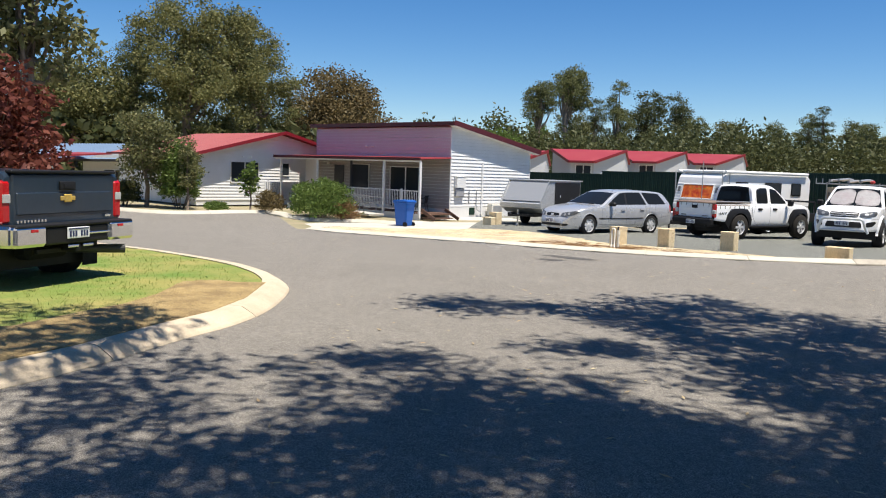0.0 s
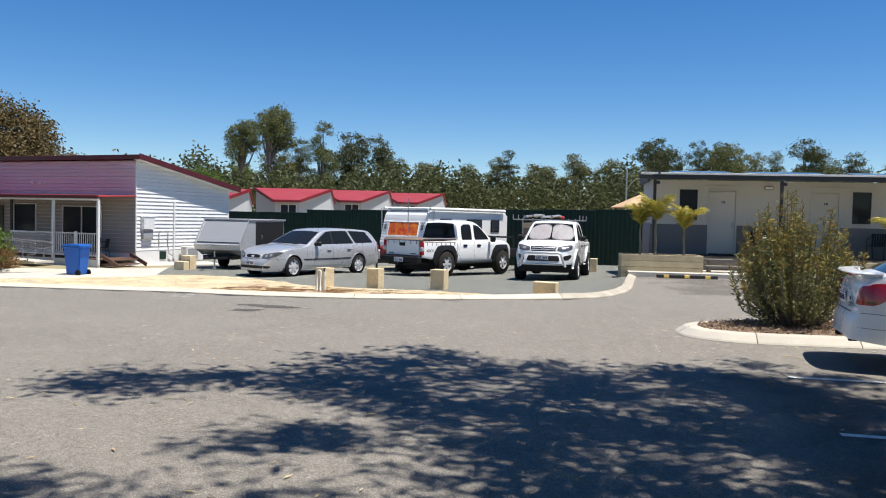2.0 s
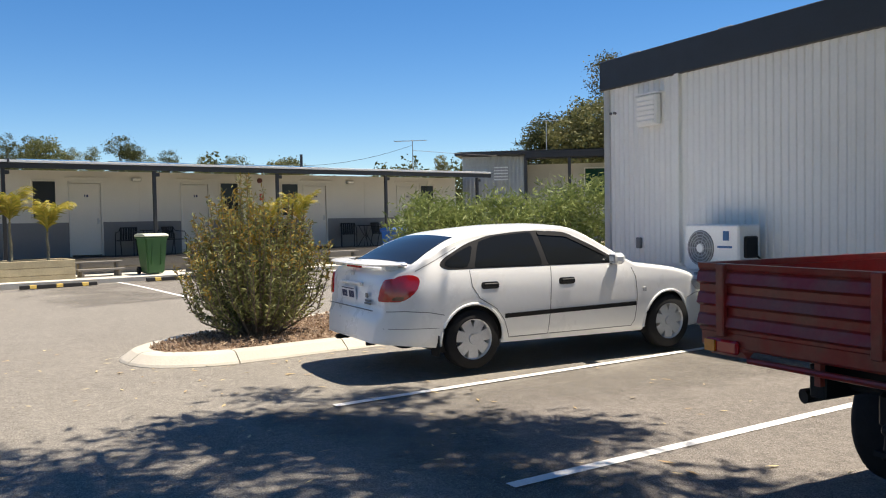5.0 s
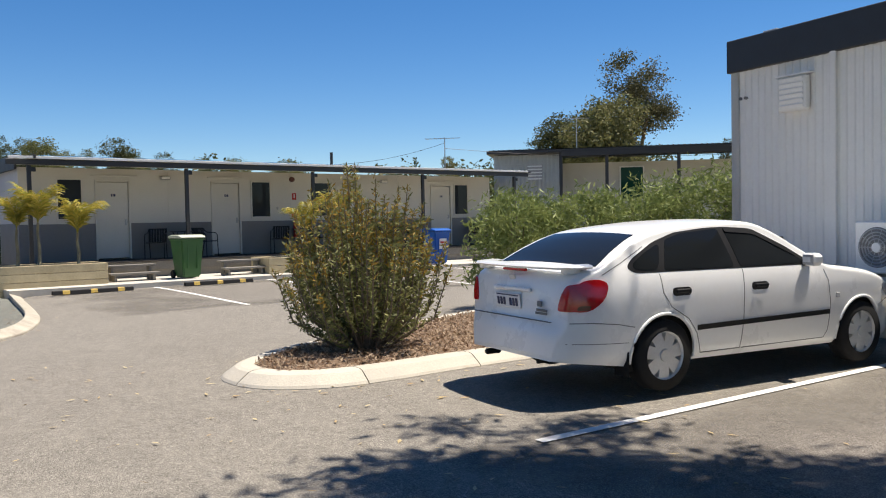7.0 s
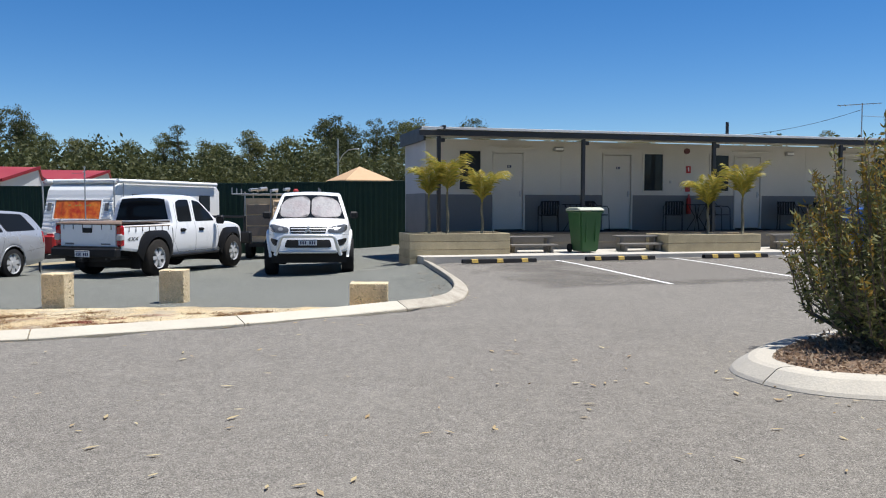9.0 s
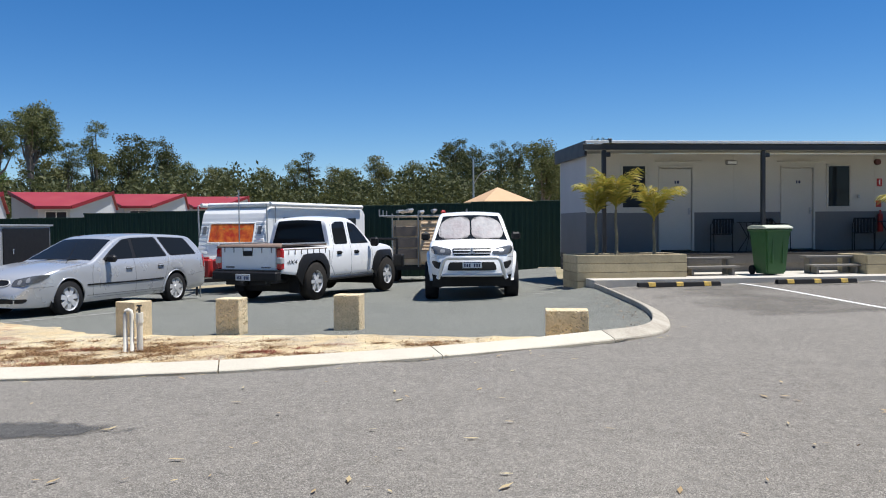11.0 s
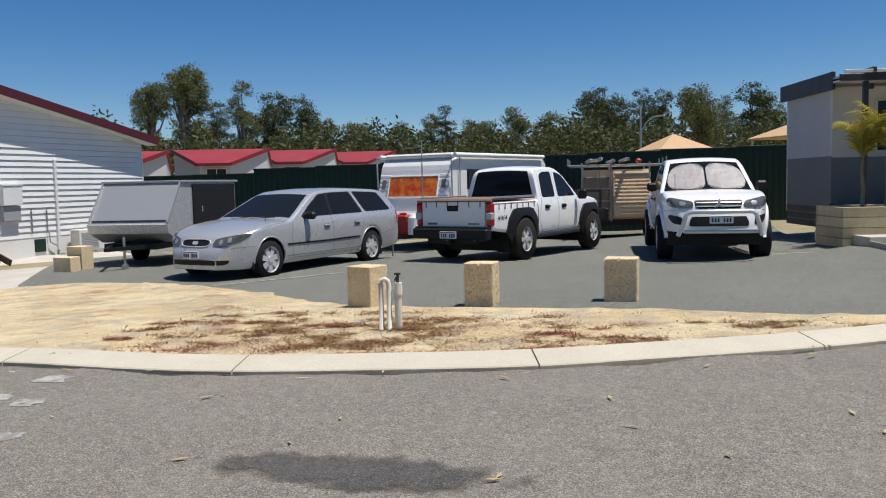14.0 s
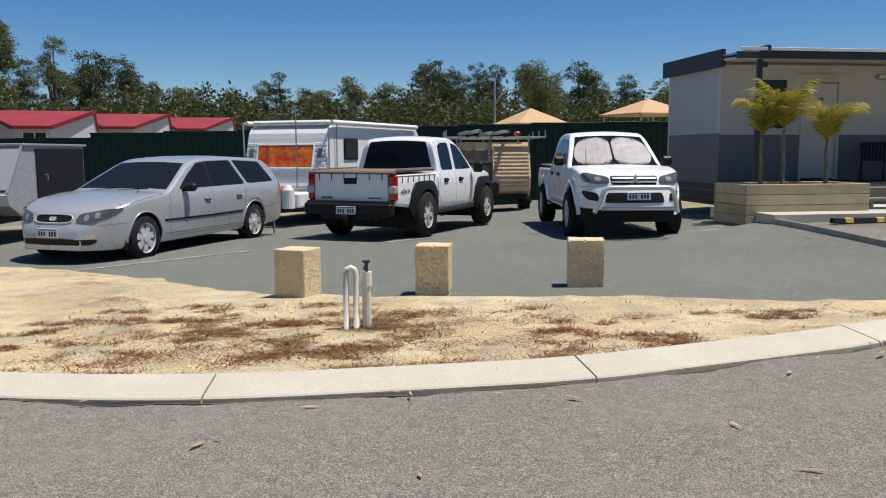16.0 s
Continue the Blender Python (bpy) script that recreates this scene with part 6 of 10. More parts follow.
        for a, b in zip(rim, rim[1:] + rim[:1]):
            bm.faces.new((V[a[0]][a[1]], V[b[0]][b[1]], U[b[0]][b[1]], U[a[0]][a[1]]))
        bmesh.ops.remove_doubles(bm, verts=bm.verts[:], dist=0.0004)
        bmesh.ops.recalc_face_normals(bm, faces=bm.faces[:])
        ob = part(name, bm, mat, self.e, label, smooth=True)
        smooth_by_angle(ob, 35)
        return ob

    def on_flank(self, name, poly, mat, side, out=0.005, label="", r=0.04):
        """A pane, lamp or trim laid on the flank inside an outline of (x, z)."""
        poly = rounded(poly, r) if r else poly
        xa, xb = min(p[0] for p in poly), max(p[0] for p in poly)
        n = max(10, int((xb - xa) / 0.03))
        cols = []
        for i in range(n + 1):
            x = xa + (xb - xa) * (0.5 - 0.5 * math.cos(math.pi * i / n))
            x = min(max(x, xa + 1e-4), xb - 1e-4)
            zs = []
            for p, q in zip(poly, poly[1:] + poly[:1]):
                if (p[0] - x) * (q[0] - x) <= 0 and p[0] != q[0]:
                    zs.append(p[1] + (q[1] - p[1]) * (x - p[0]) / (q[0] - p[0]))
            cols.append((x, min(zs), max(zs)))
        grid = [[(x, lo + (hi - lo) * j / 6) for x, lo, hi in cols] for j in range(7)]
        return self.sheet(name, [[self.flank_at(x, z, side, out) for x, z in row] for row in grid], [[self.flank_at(x, z, side, -0.006) for x, z in row] for row in grid], mat, label)

    def on_top(self, name, xa, xb, fa, fb, mat, out=0.005, label=""):
        """A pane across the top line, such as a windscreen, between two places along the body."""
        grid = [[(xa + (xb - xa) * j / 10, (fa + (fb - fa) * j / 10) * (2 * i / 12 - 1)) for i in range(13)] for j in range(11)]
        return self.sheet(name, [[self.top_at(x, f, out) for x, f in row] for row in grid], [[self.top_at(x, f, -0.006) for x, f in row] for row in grid], mat, label)

    def end_at(self, y, z, out, front=True):
        """A place on the nose (or tail) by its y and height."""
        def x_of(v, h):
            a, b = (0.5 * self.x1, self.x1) if front else (0.5 * self.x0, self.x0)
            for _ in range(34):
                x = (a + b) / 2
                if self.T(x) > h and self.Y(x, h) > abs(v):
                    a = x
                else:
                    b = x
            q = self.bend(a, v, h)
            return q.x
        d = 0.006
        n = Vector((1.0, -(x_of(y + d, z) - x_of(y - d, z)) / (2 * d), -(x_of(y, z + d) - x_of(y, z - d)) / (2 * d))).normalized() * (1 if front else -1)
        return Vector((x_of(y, z), y, z)) + n * out

    def on_end(self, name, poly, mat, side=1, out=0.006, label="", r=0.04, front=True):
        """A lamp, grille or trim laid on the nose or tail inside an outline of (y, z)."""
        poly = rounded(poly, r)
        ya, yb = min(p[0] for p in poly), max(p[0] for p in poly)
        cols = []
        for i in range(15):
            y = min(max(ya + (yb - ya) * (0.5 - 0.5 * math.cos(math.pi * i / 14)), ya + 1e-4), yb - 1e-4)
            zs = [p[1] + (q[1] - p[1]) * (y - p[0]) / (q[0] - p[0]) for p, q in zip(poly, poly[1:] + poly[:1]) if (p[0] - y) * (q[0] - y) <= 0 and p[0] != q[0]]
            cols.append((y, min(zs), max(zs)))
        grid = [[(y * side, lo + (hi - lo) * j / 5) for y, lo, hi in cols] for j in range(6)]
        return self.sheet(name, [[self.end_at(y, z, out, front) for y, z in row] for row in grid], [[self.end_at(y, z, -0.008, front) for y, z in row] for row in grid], mat, label)

    def seam(self, name, pts, side, width=0.007, mat=None, out=0.0015, label=""):
        """A shut line or thin moulding along the flank."""
        fine = []
        for (ax, az), (bx, bz) in zip(pts, pts[1:]):
            k = max(1, int(math.hypot(bx - ax, bz - az) / 0.05))
            fine += [(ax + (bx - ax) * i / k, az + (bz - az) * i / k) for i in range(k)]
        fine.append(pts[-1])
        lo, hi = [], []
        for i, p in enumerate(fine):
            a, b = fine[max(i - 1, 0)], fine[min(i + 1, len(fine) - 1)]
            t = Vector((b[0] - a[0], b[1] - a[1])).normalized()
            lo.append((p[0] + t.y * width / 2, p[1] - t.x * width / 2))
            hi.append((p[0] - t.y * width / 2, p[1] + t.x * width / 2))
        return self.sheet(name, [[self.flank_at(x, z, side, out) for x, z in row] for row in (lo, hi)], [[self.flank_at(x, z, side, -0.004) for x, z in row] for row in (lo, hi)], mat or M_GAP, label)

    def arch_lip(self, xw, zw, r, mat, tube_r, side, out=0.0, name="arch_lip", label="", span=0.12):
        bm = B()
        pts = []
        for a in np.linspace(-span, math.pi + span, 26):
            x, z = xw + r * math.cos(a), zw + r * math.sin(a)
            pts.append(self.flank_at(x, z, side, out))
        tube(bm, pts, tube_r, 8)
        part(name, bm, mat, self.e, label, smooth=True)


def hatchback():
    m = car_pose((0.91, 8.1), (2.9, 9.55), 0.74, -0.045)
    wx = 1.2325
    top = [(-2.215, 0.34), (-2.21, 0.44), (-2.20, 0.53), (-2.18, 0.575), (-2.155, 0.62), (-2.145, 0.75), (-2.125, 0.88), (-2.085, 0.965), (-2.0, 1.0), (-1.86, 1.035), (-1.62, 1.15), (-1.36, 1.262), (-1.15, 1.318), (-0.85, 1.355),
           (-0.5, 1.38), (-0.15, 1.385), (0.05, 1.362), (0.22, 1.295), (0.45, 1.158), (0.70, 1.012), (0.79, 0.970), (0.95, 0.948), (1.25, 0.91), (1.6, 0.845), (1.82, 0.775), (1.93, 0.70), (1.985, 0.60), (2.03, 0.53), (2.06, 0.45), (2.07, 0.36), (2.075, 0.24)]
    width = [(-2.22, 0.60), (-2.19, 0.655), (-2.14, 0.715), (-2.06, 0.765), (-1.94, 0.803), (-1.75, 0.828), (-1.2, 0.845), (1.2, 0.845), (1.55, 0.825), (1.8, 0.775), (1.96, 0.69), (2.075, 0.52)]
    flank = [(0.15, 0.90), (0.24, 0.945), (0.40, 0.985), (0.55, 1.0), (0.74, 0.995), (0.88, 0.972), (0.965, 0.94), (1.1, 0.865), (1.25, 0.768), (1.36, 0.69), (1.48, 0.60)]
    sill = prof([(-2.25, 0.30), (-1.95, 0.27), (-1.6, 0.23), (1.5, 0.2), (1.8, 0.2), (2.1, 0.22)])
    c = Shell("hatchback_car", m, "white five-door hatchback with tinted windows, parked beside the mulched island", "car", M_WHITECAR, top, width, flank, sill, [(-wx, 0.29), (wx, 0.29)], 0.335, bow=(0.16, 0.07), corner=0.075, crown=0.022)
    c.skin()
    for s in (1, -1):
        c.on_flank("window_surround", [(0.60, 0.955), (0.30, 1.135), (-0.02, 1.293), (-0.45, 1.318), (-0.90, 1.288), (-1.22, 1.205), (-1.50, 1.075), (-1.57, 1.01), (-1.50, 0.965)], M_BLKPL, s, 0.002, "black window surround", 0.07)
        c.on_flank("front_window", [(0.50, 0.972), (0.26, 1.125), (-0.03, 1.272), (-0.36, 1.296), (-0.33, 0.972)], M_CARGLASS, s, 0.005, r=0.03)
        c.on_flank("rear_window", [(-0.40, 0.972), (-0.43, 1.298), (-0.88, 1.268), (-1.08, 1.218), (-1.19, 0.978)], M_CARGLASS, s, 0.005, r=0.03)
        c.on_flank("quarter_window", [(-1.25, 0.982), (-1.15, 1.195), (-1.34, 1.125), (-1.50, 1.04), (-1.50, 1.0), (-1.44, 0.985)], M_CARGLASS, s, 0.005, r=0.05)
        c.on_flank("weather_shield", [(0.40, 1.03), (0.22, 1.155), (-0.03, 1.285), (-0.36, 1.306), (-0.36, 1.265), (-0.03, 1.24)], M_BLKPL, s, 0.012, "dark weather shield over the window", 0.02)
        c.seam("door_gap", [(0.72, 0.90), (0.765, 0.80), (0.78, 0.60), (0.76, 0.34), (0.72, 0.275), (-0.34, 0.275)], s)
        c.seam("door_gap", [(-0.31, 0.95), (-0.325, 0.80), (-0.34, 0.60), (-0.36, 0.275), (-0.82, 0.275), (-0.885, 0.45), (-0.98, 0.575), (-1.16, 0.68), (-1.24, 0.80), (-1.25, 0.95)], s)
        c.seam("bumper_gap", [(-1.545, 0.545), (-1.72, 0.578), (-1.98, 0.60), (-2.14, 0.60)], s)
        c.seam("bumper_gap", [(-1.60, 0.425), (-2.16, 0.44)], s, 0.005)
        c.seam("side_moulding", [(0.76, 0.515), (0.2, 0.508), (-0.4, 0.50), (-0.88, 0.493)], s, 0.042, M_BLKPL, 0.010, "black rubber side moulding")
        c.on_flank("tail_lamp", [(-1.795, 0.905), (-1.90, 0.935), (-2.03, 0.925), (-2.10, 0.88), (-2.135, 0.77), (-2.142, 0.69), (-2.02, 0.685), (-1.94, 0.72), (-1.84, 0.79)], M_TAIL, s, 0.010, "large red wrap-round tail lamp", 0.06)
        c.on_end("tail_lamp", [(0.60, 0.69), (0.63, 0.81), (0.675, 0.885), (0.735, 0.905), (0.775, 0.90), (0.76, 0.69)], M_TAIL, s, 0.010, "inner part of the red tail lamp", 0.03, False)
        c.on_flank("reverse_lens", [(-1.98, 0.735), (-2.08, 0.735), (-2.10, 0.70), (-2.0, 0.695)], M_TAILDARK, s, 0.0125, "smoky lower lens of the tail lamp", 0.02)
        for x, z in ((-1.04, 0.80), (-0.13, 0.80)):
            c.on_flank("handle_cup", [(x - 0.10, z - 0.034), (x + 0.10, z - 0.034), (x + 0.10, z + 0.034), (x - 0.10, z + 0.034)], M_BLKPL, s, 0.003, "black door handle cup", 0.03)
            c.bit("door_handle", M_BLKPL, (x, 0.856 * s, z + 0.006, 0.16, 0.022, 0.032), label="black door handle", bevel=0.01)
        c.bit("door_mirror", M_WHITECAR, (0.46, 0.905 * s, 1.005, 0.13, 0.17, 0.115, 14 * s), label="white door mirror", bevel=0.045)
        c.bit("mirror_stem", M_BLKPL, (0.50, 0.815 * s, 0.968, 0.10, 0.07, 0.045))
        c.bit("mirror_glass", M_LENS, (0.398, 0.905 * s, 1.005, 0.008, 0.14, 0.09, 14 * s), bevel=0.02)
        c.bit("mud_flap", M_BLACK, (-1.60, 0.74 * s, 0.25, 0.012, 0.17, 0.20))
        c.on_flank("head_lamp", [(1.66, 0.735), (1.80, 0.725), (1.93, 0.665), (1.955, 0.60), (1.80, 0.60), (1.70, 0.66)], M_LENS, s, 0.008, "clear head lamp", 0.04)
        c.seam("bumper_gap", [(1.56, 0.53), (1.75, 0.575), (1.95, 0.58)], s)
        c.bit("side_repeater", M_LENS, (0.88, 0.848 * s, 0.66, 0.05, 0.014, 0.045))
        for xw in (-wx, wx):
            c.wheel(xw, 0.752 * s, 0.292, 0.185, 0.20, M_ALLOY, 7, "silver seven-spoke wheel trim", holes=0.16)
            c.arch_lip(xw, 0.29, 0.342, M_WHITECAR, 0.014, s)
    c.on_top("windscreen", 0.765, 0.075, 0.985, 0.955, M_CARGLASS)
    c.on_top("tailgate_glass", -1.83, -1.30, 0.97, 0.90, M_CARGLASS)
    c.seam("tailgate_gap", [(-1.34, 1.17), (-1.60, 1.055), (-1.84, 0.965)], 1, 0.006)
    c.seam("tailgate_gap", [(-1.34, 1.17), (-1.60, 1.055), (-1.84, 0.965)], -1, 0.006)
    wing = [(-1.88, 0.735), (-1.98, 0.725), (-2.08, 0.68), (-2.135, 0.58), (-2.165, 0.42), (-2.18, 0.2), (-2.185, 0), (-2.18, -0.2), (-2.165, -0.42), (-2.135, -0.58), (-2.08, -0.68), (-1.98, -0.725), (-1.88, -0.735)]
    wrap("spoiler", M_WHITECAR, wing, lambda u: [(-0.17, 1.012), (-0.06, 1.008), (0.0, 1.016), (0.014, 1.030), (0.0, 1.044), (-0.07, 1.052), (-0.17, 1.046)], c.e, "low white tailgate spoiler")
    c.bit("spoiler_foot", M_WHITECAR, (-2.0, 0.62, 1.0, 0.15, 0.08, 0.05), bevel=0.012, both=True)
    c.bit("brake_lamp", M_TAIL, (-2.115, 0, 0.995, 0.03, 0.34, 0.022))
    c.bit("bumper_gap", M_GAP, (-2.172, 0, 0.603, 0.02, 1.16, 0.006))
    c.bit("tailgate_grip", M_WHITECAR, (-2.150, 0, 0.835, 0.03, 0.56, 0.035), bevel=0.014)
    c.plate(-2.163, 0.735, -1, 0.04, 0.37, -6)
    c.bit("badge", M_ALLOY, (-2.115, 0.04, 0.925, 0.012, 0.09, 0.055, 0, -20), label="small oval silver badge", bevel=0.02)
    c.bit("lettering_bar", M_GREYP, (-2.150, -0.40, 0.735, 0.010, 0.06, 0.045), (-2.152, -0.43, 0.685, 0.008, 0.14, 0.02), (-2.155, -0.43, 0.66, 0.008, 0.16, 0.018))
    c.bit("tow_eye", M_BLKPL, (-2.1, -0.35, 0.27, 0.1, 0.03, 0.05))
    c.bit("exhaust_tip", M_BLKPL, (-2.1, 0.4, 0.25, 0.16, 0.05, 0.05), bevel=0.02)
    return c


M_HEAD = material("smoky_lamp_lens", (0.10, 0.105, 0.11), 0.10, spread=0.2, scale=25, fine=60, bump=0.05, coat=0.7)
M_REFLECT = material("lamp_reflector", (0.33, 0.335, 0.34), 0.25, metal=0.2, spread=0.15, scale=25, fine=60, bump=0.0)
M_TAILDARK = material("smoky_red_lens", (0.10, 0.012, 0.012), 0.12, spread=0.1, scale=30, fine=60, bump=0.05, coat=0.5)
M_POLISH = material("polished_alloy_tube", (0.72, 0.72, 0.70), 0.36, metal=0.55, spread=0.02, bump=0.0)
M_GAP = material("panel_gap", (0.16, 0.16, 0.165), 0.7, spread=0.02, bump=0.0)
M_TYREDUST = material("dusty_rubber", (0.030, 0.027, 0.024), 0.9, spec=0.15, spread=0.2, scale=10, fine=60, bump=0.3)


def station_wagon():
    m = car_pose((-18.92, 12.56), (-18.04, 9.76), -0.90, -0.42) @ Matrix.Translation((-0.12, 0, 0)) @ Matrix.Diagonal((1, 1, 1.03, 1))
    axles = (-1.34, 1.58)
    top = [(-2.57, 0.38), (-2.565, 0.50), (-2.55, 0.585), (-2.50, 0.66), (-2.475, 0.86), (-2.43, 1.0), (-2.32, 1.15), (-2.17, 1.31), (-2.07, 1.385), (-1.92, 1.42), (-1.5, 1.445), (-0.9, 1.462), (-0.35, 1.457), (0.0, 1.432), (0.22, 1.37),
           (0.5, 1.235), (0.82, 1.07), (0.98, 0.992), (1.08, 0.965), (1.3, 0.945), (1.7, 0.895), (2.05, 0.825), (2.24, 0.765), (2.34, 0.70), (2.40, 0.60), (2.44, 0.545), (2.475, 0.48), (2.49, 0.38), (2.495, 0.24)]
    width = [(-2.57, 0.68), (-2.50, 0.79), (-2.36, 0.862), (-2.05, 0.905), (-1.4, 0.925), (1.3, 0.925), (1.75, 0.905), (2.08, 0.845), (2.28, 0.745), (2.40, 0.64), (2.495, 0.50)]
    flank = [(0.15, 0.90), (0.24, 0.945), (0.40, 0.985), (0.56, 1.0), (0.76, 0.995), (0.90, 0.972), (0.985, 0.935), (1.12, 0.86), (1.28, 0.77), (1.40, 0.70), (1.52, 0.62)]
    sill = prof([(-2.6, 0.34), (-2.1, 0.27), (-1.7, 0.24), (1.6, 0.22), (2.2, 0.2), (2.5, 0.21)])
    c = Shell("station_wagon", m, "silver station wagon with tinted side windows, parked on worn asphalt", "car", M_SILVER, top, width, flank, sill, [(xw, 0.32) for xw in axles], 0.365, bow=(0.20, 0.06), corner=0.085, crown=0.025)
    c.skin()
    for s in (1, -1):
        c.on_flank("window_surround", [(0.74, 0.972), (0.42, 1.16), (0.02, 1.352), (-0.45, 1.388), (-0.94, 1.392), (-1.12, 0.985)], M_BLKPL, s, 0.002, "black window surround", 0.05)
        c.on_flank("front_window", [(0.64, 0.99), (0.40, 1.145), (0.02, 1.332), (-0.16, 1.352), (-0.10, 0.99)], M_CARGLASS, s, 0.005, r=0.03)
        c.on_flank("rear_window", [(-0.19, 0.992), (-0.25, 1.358), (-0.90, 1.374), (-1.06, 1.0)], M_CARGLASS, s, 0.005, r=0.03)
        c.on_flank("cargo_surround", [(-1.20, 0.992), (-1.02, 1.388), (-1.86, 1.352), (-2.13, 1.0)], M_BLKPL, s, 0.002, "black rubber window seal", 0.06)
        c.on_flank("cargo_window", [(-1.24, 1.008), (-1.06, 1.37), (-1.84, 1.336), (-2.09, 1.015)], M_CARGLASS, s, 0.005, r=0.05)
        c.seam("side_moulding", [(1.16, 0.54), (0.0, 0.535), (-0.93, 0.545)], s, 0.028, M_BLKPL, 0.008, "thin black side moulding")
        for x, z in ((-0.86, 0.815), (0.06, 0.80)):
            c.on_flank("handle_cup", [(x - 0.09, z - 0.03), (x + 0.09, z - 0.03), (x + 0.09, z + 0.03), (x - 0.09, z + 0.03)], M_GAP, s, 0.002, "", 0.03)
            c.bit("door_handle", M_SILVER, (x, 0.935 * s, z + 0.005, 0.17, 0.025, 0.03), bevel=0.01)
        c.seam("door_gap", [(0.98, 0.90), (1.03, 0.75), (1.02, 0.40), (0.98, 0.30), (-0.08, 0.30)], s)
        c.seam("door_gap", [(-0.10, 0.97), (-0.12, 0.70), (-0.12, 0.30), (-0.88, 0.30), (-0.96, 0.50), (-1.03, 0.66), (-1.10, 0.85), (-1.14, 0.97)], s)
        c.seam("sill_line", [(1.15, 0.345), (-0.92, 0.345)], s, 0.01, M_GAP)
        c.bit("door_mirror", M_BLKPL, (0.60, 0.985 * s, 1.0, 0.14, 0.20, 0.135, 15 * s), label="black door mirror", bevel=0.05)
        c.bit("mirror_stem", M_BLKPL, (0.63, 0.86 * s, 0.965, 0.10, 0.08, 0.05))
        hl = c.on_end("head_lamp", [(0.37, 0.585), (0.40, 0.69), (0.58, 0.725), (0.74, 0.755), (0.855, 0.775), (0.845, 0.72), (0.76, 0.635), (0.62, 0.585)], M_HEAD, s, 0.006, "swept-back smoky head lamp", 0.04)
        for y, z, w in ((0.52, 0.645, 0.036), (0.66, 0.675, 0.032)):
            c.on_end("reflector", [(y - w, z - 0.04), (y + w, z - 0.04), (y + w, z + 0.04), (y - w, z + 0.04)], M_REFLECT, s, 0.009, "grey lamp reflector", 0.035).parent = hl
        c.on_flank("tail_lamp", [(-2.36, 0.98), (-2.44, 0.965), (-2.49, 0.75), (-2.44, 0.70), (-2.36, 0.74)], M_TAIL, s, 0.008, "red tail lamp", 0.03)
        c.seam("bumper_gap", [(1.97, 0.56), (2.15, 0.555), (2.36, 0.545)], s)
        c.seam("bumper_gap", [(-1.72, 0.56), (-2.1, 0.60), (-2.47, 0.62)], s)
        c.bit("wiper", M_BLKPL, (1.02, 0.25 * s, 0.995, 0.05, 0.5, 0.014, 12))
        for xw in axles:
            c.wheel(xw, 0.815 * s, 0.32, 0.205, 0.218, M_ALLOY, 7, "silver seven-spoke alloy wheel", holes=0.34)
            c.arch_lip(xw, 0.32, 0.372, M_SILVER, 0.012, s)
    c.on_top("windscreen", 0.965, 0.235, 0.985, 0.95, M_CARGLASS)
    c.on_top("tailgate_glass", -2.40, -2.11, 0.93, 0.90, M_CARGLASS)
    c.on_end("grille", [(-0.31, 0.575), (0.31, 0.575), (0.32, 0.64), (0.27, 0.685), (-0.27, 0.685), (-0.32, 0.64)], M_BLKPL, 1, 0.005, "black grille with a chrome surround", 0.05)
    c.seam("bonnet_gap", [(1.12, 0.935), (1.7, 0.865), (2.1, 0.79)], 1, 0.006)
    c.seam("bonnet_gap", [(1.12, 0.935), (1.7, 0.865), (2.1, 0.79)], -1, 0.006)
    bm = B()
    tube(bm, [c.end_at(0.32 * math.copysign(abs(math.cos(a)) ** 0.5, math.cos(a)), 0.63 + 0.058 * math.copysign(abs(math.sin(a)) ** 0.6, math.sin(a)), 0.006) for a in np.linspace(0, 2 * math.pi, 37)], 0.010, 6)
    part("grille_surround", bm, M_ALLOY, c.e, "slim chrome grille surround", smooth=True)
    c.on_end("badge", [(-0.06, 0.605), (0.06, 0.605), (0.06, 0.655), (-0.06, 0.655)], M_ALLOY, 1, 0.012, "oval chrome badge", 0.028)
    c.on_end("air_intake", [(-0.62, 0.285), (0.62, 0.285), (0.66, 0.36), (-0.66, 0.36)], M_BLKPL, 1, 0.005, "black lower air intake", 0.03)
    c.plate(2.503, 0.445, 1)
    bm = B()
    cyl(bm, (1.32, 0.55, 0.92), (1.05, 0.57, 1.30), 0.006, 0.003, 6)
    part("aerial", bm, M_BLKPL, c.e)
    c.bit("tow_bar", M_BLKPL, (-2.66, 0, 0.40, 0.25, 0.06, 0.06))
    c.bit("jockey_stand", M_GALV, (-2.60, 0.55, 0.20, 0.03, 0.03, 0.40))
    return c


M_CANVAS = material("brown_canvas", (0.17, 0.12, 0.09), 0.9, spread=0.1, scale=3, fine=60, bump=0.3, second=(0.24, 0.17, 0.13), mix=0.6)


